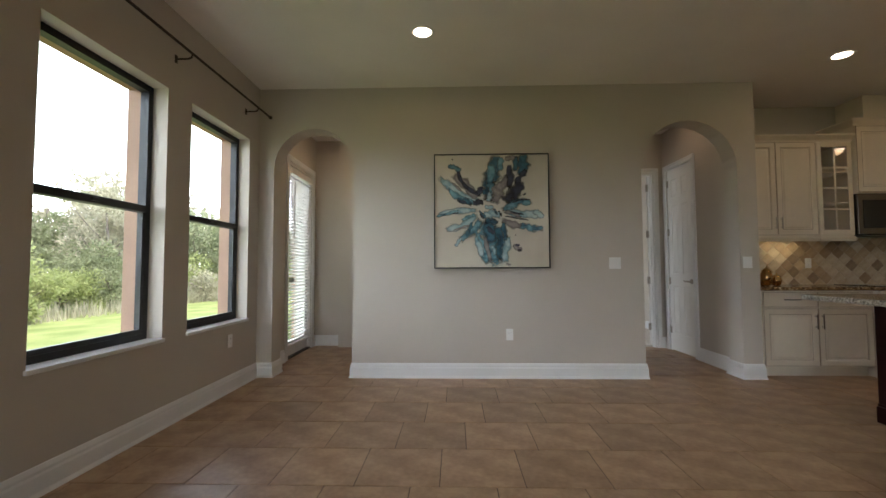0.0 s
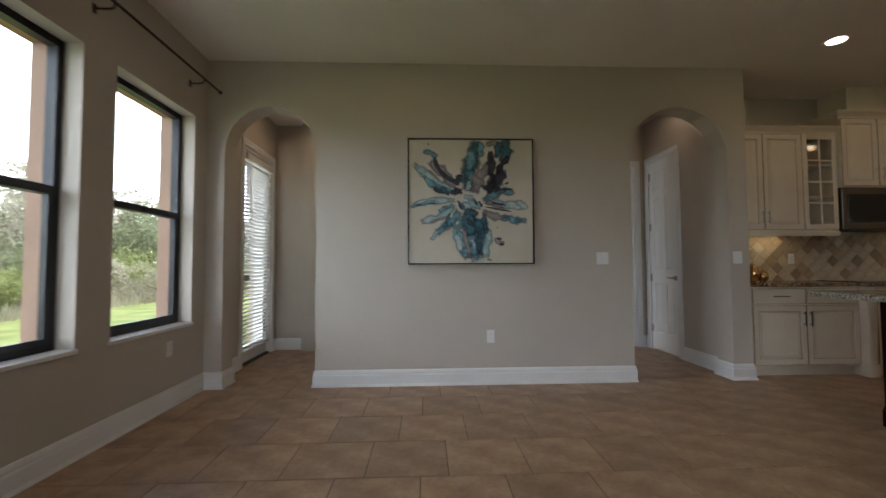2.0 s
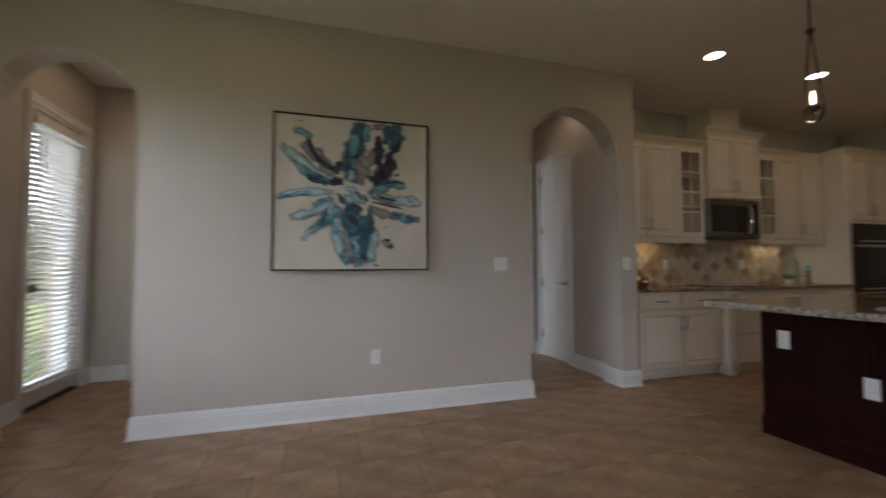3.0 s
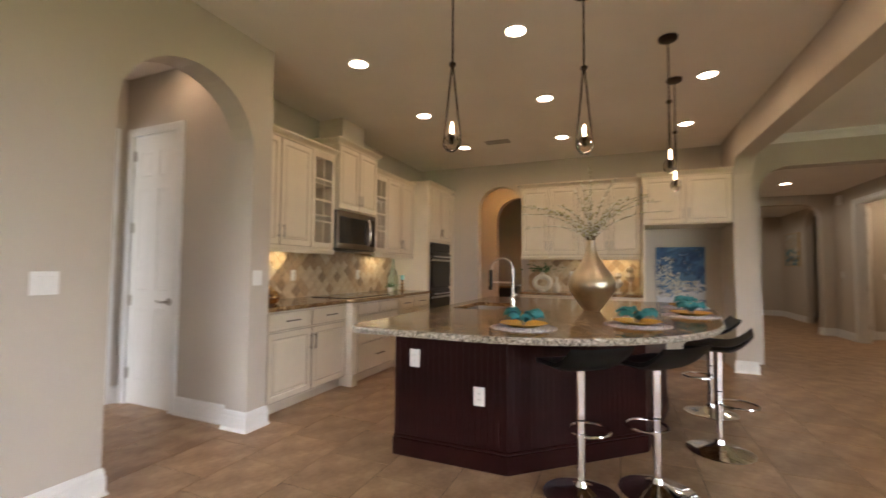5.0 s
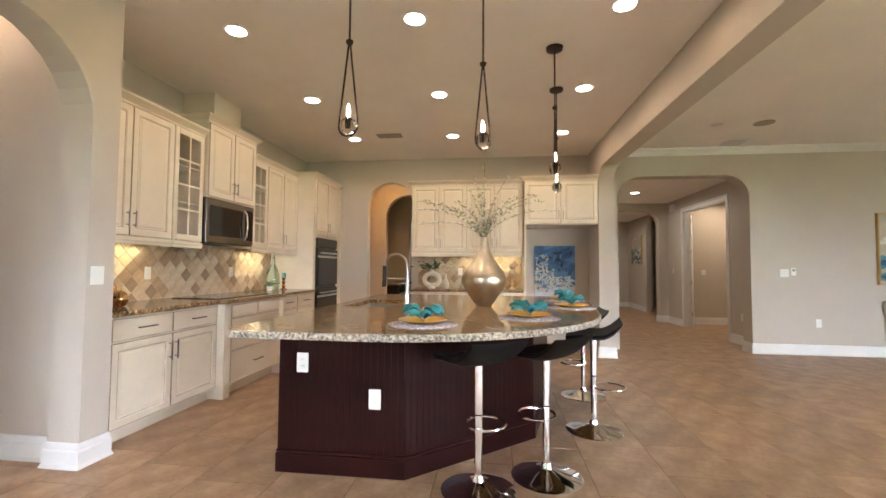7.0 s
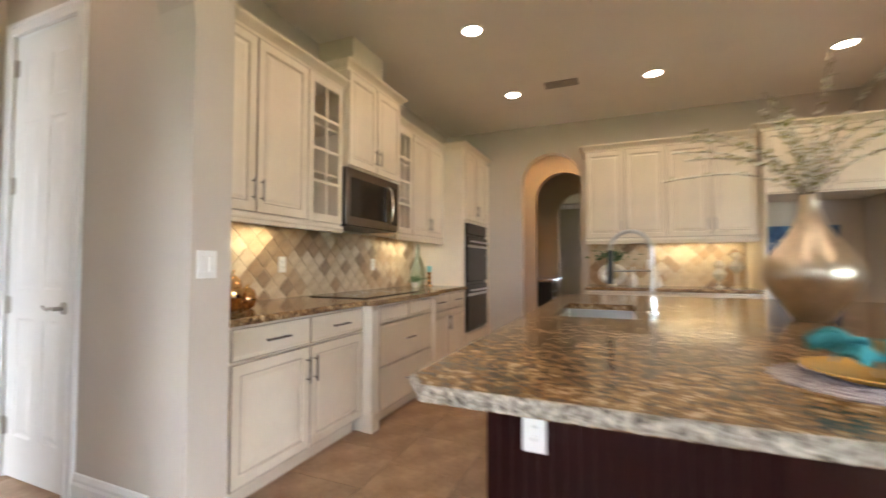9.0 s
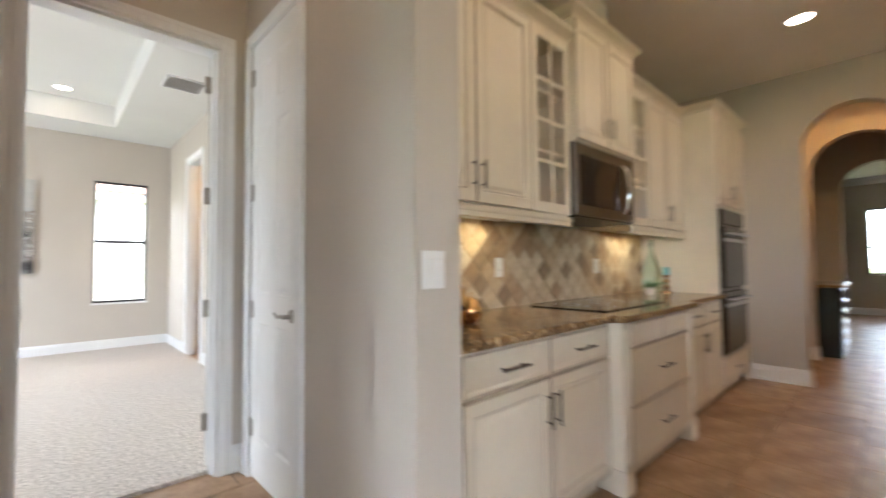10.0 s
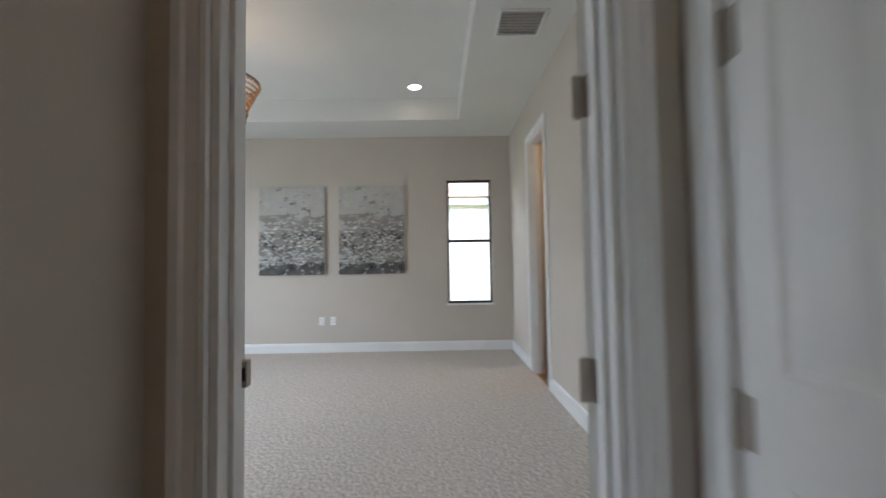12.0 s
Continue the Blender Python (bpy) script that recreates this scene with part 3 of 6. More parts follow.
# ---- curtain rod over the windows ----
rod = thing("curtain_rod", (X_W, 2.9, 2.715), "dark bronze curtain rod on wall brackets", "curtain rod")
part("rod", tube([(0.125, -2.6, 0), (0.125, 1.19, 0)], 0.010, 10), M_BRONZE, rod, smooth=True)
part("finial", lathe([(0.011, 0), (0.018, 0.01), (0.02, 0.02), (0.012, 0.035), (0.003, 0.042)], 12), M_BRONZE, rod, at=pose(0.125, 1.19, 0, -90), smooth=True)
for y in (-1.3, -0.12, 0.93):
    b = tube([(0.0, y, -0.04), (0.09, y, -0.04), (0.118, y, -0.032), (0.125, y, -0.010)], 0.007, 8)
    box(0, 0.006, y - 0.014, y + 0.014, -0.07, -0.01, 0.002, b)
    part("bracket", b, M_BRONZE, rod, smooth=True)

# ---- kitchen cabinets ----
DOOR_STEPS = [(0.0, 0.0), (0.0, 0.018), (0.004, 0.020), (0.052, 0.020), (0.058, 0.013), (0.066, 0.013), (0.070, 0.011), (0.088, 0.017)]
SLAB_STEPS = [(0.0, 0.0), (0.0, 0.017), (0.004, 0.020), (0.016, 0.020), (0.020, 0.017), (0.026, 0.017)]


def pull(parent, x, z, length, upright, material=None, y=-0.020):
    """A bar pull on two posts."""
    h = length / 2
    dx, dz = (0, h) if upright else (h, 0)
    b = tube([(x - dx, y - 0.028, z - dz), (x + dx, y - 0.028, z + dz)], 0.006, 8)
    for s in (-0.72, 0.72):
        tube([(x + s * dx, y, z + s * dz), (x + s * dx, y - 0.028, z + s * dz)], 0.0045, 6, b)
    part("handle", b, material or M_NICKEL, parent, "brushed nickel bar pull", smooth=True)


def cab_front(parent, name, x0, x1, z0, z1, steps=DOOR_STEPS, y=0.0):
    bm = bmesh.new()
    rings_panel(bm, 0, x1 - x0, 0, z1 - z0, steps)
    o = part(name, bm, M_CAB, parent, at=pose(x0, y, z0))
    w, h = x1 - x0, z1 - z0
    # brown rims: shadow of the gaps drawn as colour, along with moulding glaze
    lines = [(0.0, 0.0032, -0.0204, -0.0165)] + ([(0.0585, 0.0030, -0.0139, -0.012)] if steps is DOOR_STEPS else [])
    for a, t, y0, y1 in lines:
        glz = bmesh.new()
        rings = [[glz.verts.new(p) for p in ((k, y, k), (w - k, y, k), (w - k, y, h - k), (k, y, h - k))] for k, y in ((a, y1), (a, y0), (a + t, y0), (a + t, y1))]
        for q, r in zip(rings, rings[1:]):
            for i in range(4):
                glz.faces.new((q[i], q[(i + 1) % 4], r[(i + 1) % 4], r[i]))
        part("glaze_line", glz, M_GLAZE_SHADE, o, "brown line for gap shadow and glaze on the cabinet front")
    return o


CROWN = [(0, 0), (0.010, 0), (0.014, 0.018), (0.030, 0.035), (0.052, 0.052), (0.058, 0.058), (0.058, 0.072), (0, 0.072)]


def crown_on(parent, x0, x1, depth, z, left=True, right=True):
    """Crown moulding round a cabinet's top, mitred, in the cabinet's own axes (front towards -y)."""
    bm = bmesh.new()
    path = ([(x0, depth)] if left else []) + [(x0, 0), (x1, 0)] + ([(x1, depth)] if right else [])
    pts = [Vector(p) for p in path]
    rings = []
    for i, p in enumerate(pts):
        d0 = (p - pts[i - 1]).normalized() if i else None
        d1 = (pts[i + 1] - p).normalized() if i < len(pts) - 1 else None
        n0 = Vector((d0.y, -d0.x)) if d0 else None
        n1 = Vector((d1.y, -d1.x)) if d1 else None
        n = (n0 or n1) if not (n0 and n1) else (n0 + n1) / max(0.2, 1 + n0.dot(n1))
        rings.append([bm.verts.new((p.x + n.x * o, p.y + n.y * o, z + h)) for o, h in CROWN])
    for q, w in zip(rings, rings[1:]):
        for j in range(len(q)):
            bm.faces.new((q[j], q[(j + 1) % len(q)], w[(j + 1) % len(q)], w[j]))
    bm.faces.new(rings[0])
    bm.faces.new(rings[-1])
    part("crown", bm, M_CAB, parent)


def upper(loc, rz, w, depth, z0, z1, doors, label, rail=True, crown=(False, False), glazed=False, pulls=None, group="upper kitchen cabinets"):
    c = thing("wall_cabinet", (loc[0], loc[1], 0), label, "cabinet", group, rz)
    if glazed:
        for n, b in (("side_panel", box(0, 0.018, 0.0, depth, z0, z1)), ("side_panel", box(w - 0.018, w, 0.0, depth, z0, z1)), ("back_panel", box(0.018, w - 0.018, depth - 0.01, depth, z0, z1)),
                     ("bottom_panel", box(0.018, w - 0.018, 0.0, depth - 0.01, z0, z0 + 0.018)), ("top_panel", box(0.018, w - 0.018, 0, depth - 0.01, z1 - 0.018, z1)),
                     ("shelf", box(0.02, w - 0.02, 0.02, depth - 0.012, z0 + 0.36, z0 + 0.372)), ("shelf", box(0.02, w - 0.02, 0.02, depth - 0.012, z0 + 0.70, z0 + 0.712))):
            part(n, b, M_CAB, c)
        zz0, zz1, f = z0 + 0.012, z1 - 0.012, 0.055
        dr = part("door", box(0.006, f, -0.02, 0, zz0, zz1, 0.003), M_CAB, c)
        for n, b in (("stile", box(w - f, w - 0.006, -0.02, 0, zz0, zz1, 0.003)), ("rail", box(f, w - f, -0.02, 0, zz0, zz0 + f)), ("rail", box(f, w - f, -0.02, 0, zz1 - f, zz1)),
                     ("muntin", box(w / 2 - 0.008, w / 2 + 0.008, -0.018, -0.004, zz0 + f, zz1 - f))):
            part(n, b, M_CAB, dr)
        for k in (1, 2, 3):
            zc = zz0 + f + (zz1 - zz0 - 2 * f) * k / 4
            part("muntin", box(f, w - f, -0.0175, -0.0045, zc - 0.008, zc + 0.008), M_CAB, dr)
        part("pane", box(f, w - f, -0.008, -0.005, zz0 + f, zz1 - f), M_GLASS, dr).visible_shadow = False
    else:
        part("body", box(0, w, 0.0, depth, z0, z1), M_CAB, c)
        dw = w / doors
        for i in range(doors):
            a, e = i * dw + 0.003, (i + 1) * dw - 0.003
            dr = cab_front(c, "door", a, e, z0 + 0.012, z1 - 0.012)
            left_hung = i % 2 == 0
            pull(dr, (e - a - 0.028) if left_hung else 0.028, 0.13 if not pulls else pulls, 0.13, True)
    if rail:
        part("light_rail", box(-0.0, w, -0.022, 0.004, z0 - 0.055, z0 - 0.001, 0.004), M_CAB, c)
        part("rail_bead", box(0, w, -0.030, -0.0225, z0 - 0.030, z0 - 0.012, 0.003), M_CAB, c)
    if crown is not None:
        crown_on(c, -0.004, w + 0.004, depth, z1 - 0.004, *crown)
    return c


def base(loc, rz, w, depth, layout, label, group="base kitchen cabinets", toe=True):
    """layout: columns of (x0, x1, [(kind, z0, z1), ...])."""
    c = thing("base_cabinet", (loc[0], loc[1], 0), label, "cabinet", group, rz)
    part("body", box(0, w, 0.0, depth, 0.10, 0.878), M_CAB, c)
    part("toe_kick", box(0.01, w - 0.01, 0.06, depth, 0.0, 0.099), M_CAB, c)
    part("top_rail", box(0.0, w, -0.018, -0.0005, 0.864, 0.8785), M_CAB, c)
    for x0, x1, rows in layout:
        for k, z0, z1 in rows:
            if k == "drawer":
                dr = cab_front(c, "drawer", x0 + 0.003, x1 - 0.003, z0, z1, SLAB_STEPS)
                pull(dr, (x1 - x0) / 2, (z1 - z0) / 2, 0.165, False, M_PULL)
            elif k == "blank":
                cab_front(c, "false_front", x0 + 0.003, x1 - 0.003, z0, z1, SLAB_STEPS)
            else:
                dr = cab_front(c, "door", x0 + 0.003, x1 - 0.003, z0, z1)
                pull(dr, (x1 - x0 - 0.034) if k == "doorL" else 0.028, z1 - z0 - 0.13, 0.15, True, M_PULL)
    return c


UF, BF = 4.48, 4.22
PAIR = [("doorL", 0.115, 0.695)], [("doorR", 0.115, 0.695)]
upper((3.165, UF), 0, 0.87, Y_K - UF - 0.004, 1.455, 2.50, 2, "cream glazed two-door wall cabinet beside the pillar")
upper((4.038, UF), 0, 0.385, Y_K - UF - 0.004, 1.455, 2.50, 1, "cream wall cabinet with a glass grid door", glazed=True, crown=(False, True))
upper((4.435, 4.44), 0, 0.815, Y_K - 4.44 - 0.004, 1.915, 2.66, 2, "taller cream cabinet over the microwave", rail=False, crown=(True, True))
upper((5.262, UF), 0, 0.33, Y_K - UF - 0.004, 1.455, 2.50, 1, "cream wall cabinet with a glass grid door", glazed=True, crown=(True, False))
upper((5.595, UF), 0, 0.80, Y_K - UF - 0.004, 1.455, 2.50, 2, "cream glazed two-door wall cabinet beside the ovens")
base((3.165, BF), 0, 1.155, Y_K - BF - 0.004, [(0.06, 0.605, [("drawer", 0.71, 0.862)] + PAIR[0]), (0.605, 1.15, [("drawer", 0.71, 0.862)] + PAIR[1])], "cream base cabinet with two drawers over doors")
bump = base((4.322, 4.15), 0, 1.10, Y_K - 4.15 - 0.004, [(0.10, 0.55, [("blank", 0.74, 0.862)]), (0.55, 1.0, [("blank", 0.74, 0.862)]),
            (0.10, 1.0, [("drawer", 0.43, 0.73), ("drawer", 0.115, 0.42)])], "cream drawer cabinet standing forward under the cooktop")
for x in (0.0, 1.01):
    fl = bmesh.new()
    box(x, x + 0.09, -0.020, 0, 0.13, 0.87, 0.003, fl)
    for k in range(4):
        tube([(x + 0.018 + k * 0.018, -0.020, 0.16), (x + 0.018 + k * 0.018, -0.020, 0.84)], 0.0065, 8, fl)
    part("fluted_pilaster", fl, M_CAB, bump)
    part("plinth", box(x - 0.006, x + 0.096, -0.028, 0.06, 0.0, 0.13, 0.004), M_CAB, bump)
base((5.424, BF), 0, 0.972, Y_K - BF - 0.004, [(0.01, 0.49, [("drawer", 0.71, 0.862)] + PAIR[0]), (0.49, 0.97, [("drawer", 0.71, 0.862)] + PAIR[1])], "cream base cabinet beside the ovens")
# tall oven cabinet
oc = thing("oven_cabinet", (6.40, 4.22, 0), "tall cream cabinet holding two wall ovens", "cabinet")
part("body", box(0, 0.93, 0, Y_K - 4.22 - 0.004, 0.10, 2.53), M_CAB, oc)
part("toe_kick", box(0.0, 0.93, 0.06, 0.5, 0, 0.099), M_CAB, oc)
part("filler", box(0.931, 1.085, 0.0, 0.02, 0.0, 2.53), M_CAB, oc)
for a, e, k in ((0.06, 0.465, 1), (0.465, 0.87, 0)):
    dr = cab_front(oc, "door", a + 0.003, e - 0.003, 1.70, 2.50)
    pull(dr, (e - a - 0.034) if k else 0.028, 0.13, 0.13, True)
dr = cab_front(oc, "drawer", 0.06, 0.87, 0.13, 0.34, SLAB_STEPS)
pull(dr, 0.4, 0.10, 0.15, False)
crown_on(oc, -0.004, 0.934, 0.6, 2.526, True, True)
ov = thing("double_oven", (6.48, 4.22, 0.36), "black and steel double wall oven", "oven")
part("body", box(0, 0.76, -0.012, 0.0, 0, 1.30), M_GLOSS_BLACK, ov)
part("control_panel", box(0.0, 0.76, -0.03, -0.013, 1.17, 1.30, 0.004), M_GLOSS_BLACK, ov, "black glass control panel")
for z0, z1 in ((0.03, 0.56), (0.60, 1.14)):
    dd = part("oven_door", box(0.0, 0.76, -0.04, -0.013, z0, z1, 0.006), M_GLOSS_BLACK, ov, "black glass oven door")
    part("trim_band", box(0.0, 0.76, -0.044, -0.041, z1 - 0.13, z1 - 0.10), M_STEEL, dd, "steel band")
    h = tube([(0.06, -0.08, z1 - 0.06), (0.70, -0.08, z1 - 0.06)], 0.011, 10)
    for x in (0.09, 0.67):
        tube([(x, -0.04, z1 - 0.06), (x, -0.08, z1 - 0.06)], 0.008, 8, h)
    part("handle", h, M_STEEL, dd, "steel bar handle", smooth=True)
# microwave
mw = thing("microwave", (4.437, 4.46, 1.462), "stainless over-range microwave with black window", "microwave")
part("body", box(0, 0.81, 0.0, Y_K - 4.47, 0.012, 0.45), M_BLACK, mw)
part("front_panel", box(0, 0.81, -0.022, -0.001, 0.012, 0.45, 0.004), M_DARKSTEEL, mw)
part("window", box(0.05, 0.60, -0.027, -0.0225, 0.075, 0.38, 0.002), M_GLOSS_BLACK, mw, "black glass window")
part("control_panel", box(0.645, 0.79, -0.027, -0.0225, 0.06, 0.40, 0.002), M_GLOSS_BLACK, mw, "black glass control panel")
part("vent", box(0.02, 0.79, -0.015, 0.3, 0.0, 0.011), M_BLACK, mw)
part("handle", tube([(0.625, -0.024, 0.06), (0.625, -0.055, 0.10), (0.625, -0.068, 0.22), (0.625, -0.055, 0.35), (0.625, -0.024, 0.39)], 0.011, 10), M_CHROME, mw, "curved chrome handle", smooth=True)
# duct chase over the microwave cabinet
structure("duct_chase", box(4.62, 5.08, 4.52, Y_K, 2.735, CEIL), M_CAB, "cream painted duct chase above the cabinet", "wall")

# back run of cabinets
RX = 6.92
upper((RX, 2.895), -90, 1.66, X_E - RX - 0.004, 1.455, 2.47, 4, "cream four-door wall cabinet by the arch", crown=(True, False))
base((6.88, 2.895), -90, 1.66, X_E - 6.88 - 0.004, [(0.01 + i * 0.41, 0.42 + i * 0.41, [("drawer", 0.71, 0.862)] + PAIR[i % 2]) for i in range(4)], "cream base cabinet along the back wall")
fr = upper((6.84, 1.225), -90, 1.03, X_E - 6.84 - 0.004, 1.86, 2.50, 2, "cream cabinet above the fridge recess", rail=False, crown=(True, False))
part("gable", box(-0.0, 0.03, 0.0, X_E - 6.85, 0.0, 1.858), M_CAB, fr)

# ---- worktops ----


def granite(name):
    m = bpy.data.materials.new(name)
    m.use_nodes = True
    nt = m.node_tree
    b = nt.nodes["Principled BSDF"]
    tc = nt.nodes.new("ShaderNodeTexCoord")
    v1, v2, n1 = nt.nodes.new("ShaderNodeTexVoronoi"), nt.nodes.new("ShaderNodeTexNoise"), nt.nodes.new("ShaderNodeTexNoise")
    v1.inputs["Scale"].default_value, v2.inputs["Scale"].default_value, n1.inputs["Scale"].default_value = 80, 40, 4
    v2.inputs["Detail"].default_value, n1.inputs["Detail"].default_value = 8, 5
    v2.inputs["Roughness"].default_value = 0.68
    for n in (v1, v2, n1):
        nt.links.new(tc.outputs["Object"], n.inputs["Vector"])
    ramp = nt.nodes.new("ShaderNodeValToRGB")
    e = ramp.color_ramp.elements
    e[0].position, e[0].color = 0.37, (0.055, 0.039, 0.027, 1)
    e[1].position, e[1].color = 0.62, (0.60, 0.50, 0.36, 1)
    for p, col in ((0.43, (0.125, 0.078, 0.043, 1)), (0.50, (0.25, 0.16, 0.080, 1)), (0.56, (0.40, 0.285, 0.16, 1))):
        x = e.new(p)
        x.color = col
    nt.links.new(v2.outputs["Fac"], ramp.inputs["Fac"])
    mix = nt.nodes.new("ShaderNodeMix")
    mix.data_type, mix.blend_type = "RGBA", "MULTIPLY"
    r2 = nt.nodes.new("ShaderNodeValToRGB")
    r2.color_ramp.elements[0].position, r2.color_ramp.elements[0].color = 0.35, (0.62, 0.55, 0.48, 1)
    r2.color_ramp.elements[1].position, r2.color_ramp.elements[1].color = 0.65, (1.25, 1.2, 1.1, 1)
    nt.links.new(n1.outputs["Fac"], r2.inputs["Fac"])
    mix.inputs["Factor"].default_value = 1.0
    nt.links.new(ramp.outputs["Color"], mix.inputs[6])
    nt.links.new(r2.outputs["Color"], mix.inputs[7])
    m3 = nt.nodes.new("ShaderNodeMix")
    m3.data_type = "RGBA"
    sp = nt.nodes.new("ShaderNodeValToRGB")
    sp.color_ramp.elements[0].position, sp.color_ramp.elements[1].position = 0.10, 0.16
    sp.color_ramp.elements[0].color, sp.color_ramp.elements[1].color = (0.55, 0.55, 0.55, 1), (0, 0, 0, 1)
    nt.links.new(v1.outputs["Distance"], sp.inputs["Fac"])
    nt.links.new(sp.outputs["Color"], m3.inputs["Factor"])
    nt.links.new(mix.outputs[2], m3.inputs[6])
    m3.inputs[7].default_value = (0.04, 0.028, 0.022, 1)
    nt.links.new(m3.outputs[2], b.inputs["Base Color"])
    b.inputs["Roughness"].default_value = 0.13
    b.inputs["Specular IOR Level"].default_value = 0.4
    return m


M_GRANITE = granite("brown_granite")
M_ROUGH = mat("chiselled_granite", (0.07, 0.055, 0.04), 0.6, second=(0.66, 0.60, 0.50), amount=1, scale=75, fine=200, bump=0.5)


def chiselled(parent, line, origin, inside, seed, stone=None):
    """A rough rock-faced strip along a slab's edge."""
    line = [Vector(p) for p in line]
    fine = []
    for p, q in zip(line, line[1:]):
        k = max(1, round((q - p).length / 0.018))
        fine += [p.lerp(q, i / k) for i in range(k)]
    fine.append(line[-1])
    r0 = random.Random(seed)
    bm = bmesh.new()
    prev = None
    for i, p in enumerate(fine):
        d = (fine[min(i + 1, len(fine) - 1)] - fine[max(i - 1, 0)]).normalized()
        n = Vector((d.y, -d.x))
        n = n if n.dot(p - Vector(inside)) > 0 else -n
        row = [bm.verts.new((p.x + n.x * o - origin[0], p.y + n.y * o - origin[1], z)) for o, z in
               ((-0.002, 0.0365), (0.003 + r0.uniform(0, 0.004), 0.035), (0.004 + r0.uniform(0, 0.007), 0.026), (0.003 + r0.uniform(0, 0.007), 0.014), (r0.uniform(0, 0.006), 0.003), (-0.002, -0.0005))]
        if prev:
            for j in range(5):
                bm.faces.new((prev[j], prev[j + 1], row[j + 1], row[j]))
        prev = row
    part("chiselled_edge", bm, stone or M_ROUGH, parent, "rough chiselled granite edge")


ct = thing("worktop", (3.165, 4.17, 0.88), "polished brown granite worktop along the wall", "worktop")
outline = [(0.0, 0.0), (1.11, 0.0), (1.155, -0.07), (2.26, -0.07), (2.30, 0.0), (3.232, 0.0), (3.232, 0.687), (0.0, 0.687)]
bm = prism([(0.0, 0.0), (1.11, 0.0), (1.11, 0.687), (0.0, 0.687)], "z", 0.0, 0.035)
prism([(1.11, 0.0), (1.155, -0.07), (2.26, -0.07), (2.30, 0.0), (2.30, 0.687), (1.11, 0.687)], "z", 0.0, 0.035, bm)
prism([(2.30, 0.0), (3.232, 0.0), (3.232, 0.687), (2.30, 0.687)], "z", 0.0, 0.035, bm)
part("slab", bm, M_GRANITE, ct)
chiselled(ct, outline[:6], (0, 0), (1.6, 0.6), 3, M_GRANITE)
ct = thing("worktop", (6.84, 1.235, 0.88), "polished brown granite worktop on the back wall", "worktop")
part("slab", box(0, X_E - 6.84 - 0.003, 0, 1.67, 0, 0.035, 0.004), M_GRANITE, ct)
chiselled(ct, [(0, 0), (0, 1.67)], (0, 0), (0.5, 0.8), 5, M_GRANITE)
hob = thing("cooktop", (4.42, 4.26, 0.9155), "black glass electric cooktop set in granite", "cooktop")
part("glass", box(0, 0.90, 0, 0.50, 0, 0.006, 0.002), M_GLOSS_BLACK, hob)
for x, y, r in ((0.22, 0.14, 0.09), (0.22, 0.37, 0.075), (0.68, 0.14, 0.075), (0.68, 0.37, 0.10), (0.45, 0.26, 0.06)):
    part("ring_mark", lathe([(r, 0.0061), (r, 0.0065), (r + 0.004, 0.0065), (r + 0.004, 0.0061)], 32, center=(x, y), cap=False), M_STEEL, hob, "grey heating ring mark")

# ---- island ----
isl = thing("kitchen_island", (3.12, 2.16, 0), "dark cherry beadboard kitchen island with angled sides", "island")
M_CHERRY = mat("dark_cherry", (0.014, 0.0030, 0.0026), 0.40, spec=0.10, second=(0.024, 0.0052, 0.0044), amount=1, scale=3, fine=26, bump=0.03, each=0.06)
foot = [(0.0, 0.78), (0.0, 0.0), (0.72, -0.80), (1.75, -1.02), (2.30, -1.02), (2.30, 0.78)]
bm = prism(foot, "z", 0.0, 0.68)
for poly in (foot[1:5] + [(2.30, 0.26), (0.0, 0.26)], [(0.0, 0.26), (0.78, 0.26), (0.78, 0.78), (0.0, 0.78)], [(1.60, 0.26), (2.30, 0.26), (2.30, 0.78), (1.60, 0.78)], [(0.78, 0.73), (1.60, 0.73), (1.60, 0.78), (0.78, 0.78)]):
    prism(poly, "z", 0.68, 0.878, bm)
part("body", bm, M_CHERRY, isl)


def strip(p, q, z0, z1, o0, o1, name, parent, mm, bev=0.0):
    """A board on the outside of the line p to q, its ends mitred square."""
    a, c = Vector(p), Vector(q)
    L = (c - a).length
    ang = math.degrees(math.atan2(c.y - a.y, c.x - a.x))
    return part(name, box(-o1 * 0.38, L + o1 * 0.38, -o1, -o0, z0, z1, bev), mm, parent, at=pose(a.x, a.y, 0, 0, 0, ang))


for i in range(4):
    p, q = foot[i], foot[i + 1]
    strip(p, q, 0.0, 0.115, 0.001, 0.020, "skirting", isl, M_CHERRY, 0.004)
    strip(p, q, 0.116, 0.135, 0.001, 0.013, "skirting_cap", isl, M_CHERRY, 0.004)
    strip(p, q, 0.845, 0.877, 0.001, 0.012, "top_trim", isl, M_CHERRY, 0.003)
    a, c = Vector(p), Vector(q)
    L = (c - a).length
    n = round(L / 0.041)
    w = L / n
    bead = mesh_of("beadboard", box(0.0004, w - 0.0004, -0.006, 0.0, 0.136, 0.844, 0.0007), M_CHERRY)
    ang = math.degrees(math.atan2(c.y - a.y, c.x - a.x))
    for k in range(n):
        o = new("board", bead)
        o.parent = isl
        pt = a + (c - a) * (k / n)
        o.matrix_local = pose(pt.x, pt.y, 0, 0, 0, ang)

CX, CY, CR = 3.96, 2.26, 1.37
edge = [(CX + CR * math.cos(math.pi + i * 0.075), CY + CR * math.sin(math.pi + i * 0.075)) for i in range(20)]
edge += [(4.35, 0.815), (4.75, 0.765), (5.15, 0.77), (5.45, 0.83), (5.60, 0.98)]
SX0, SX1, SY0, SY1 = 3.94, 4.68, 2.46, 2.85
it = thing("island_worktop", (2.6, 2.2, 0.88), "polished brown granite island top with curved bar edge", "worktop")
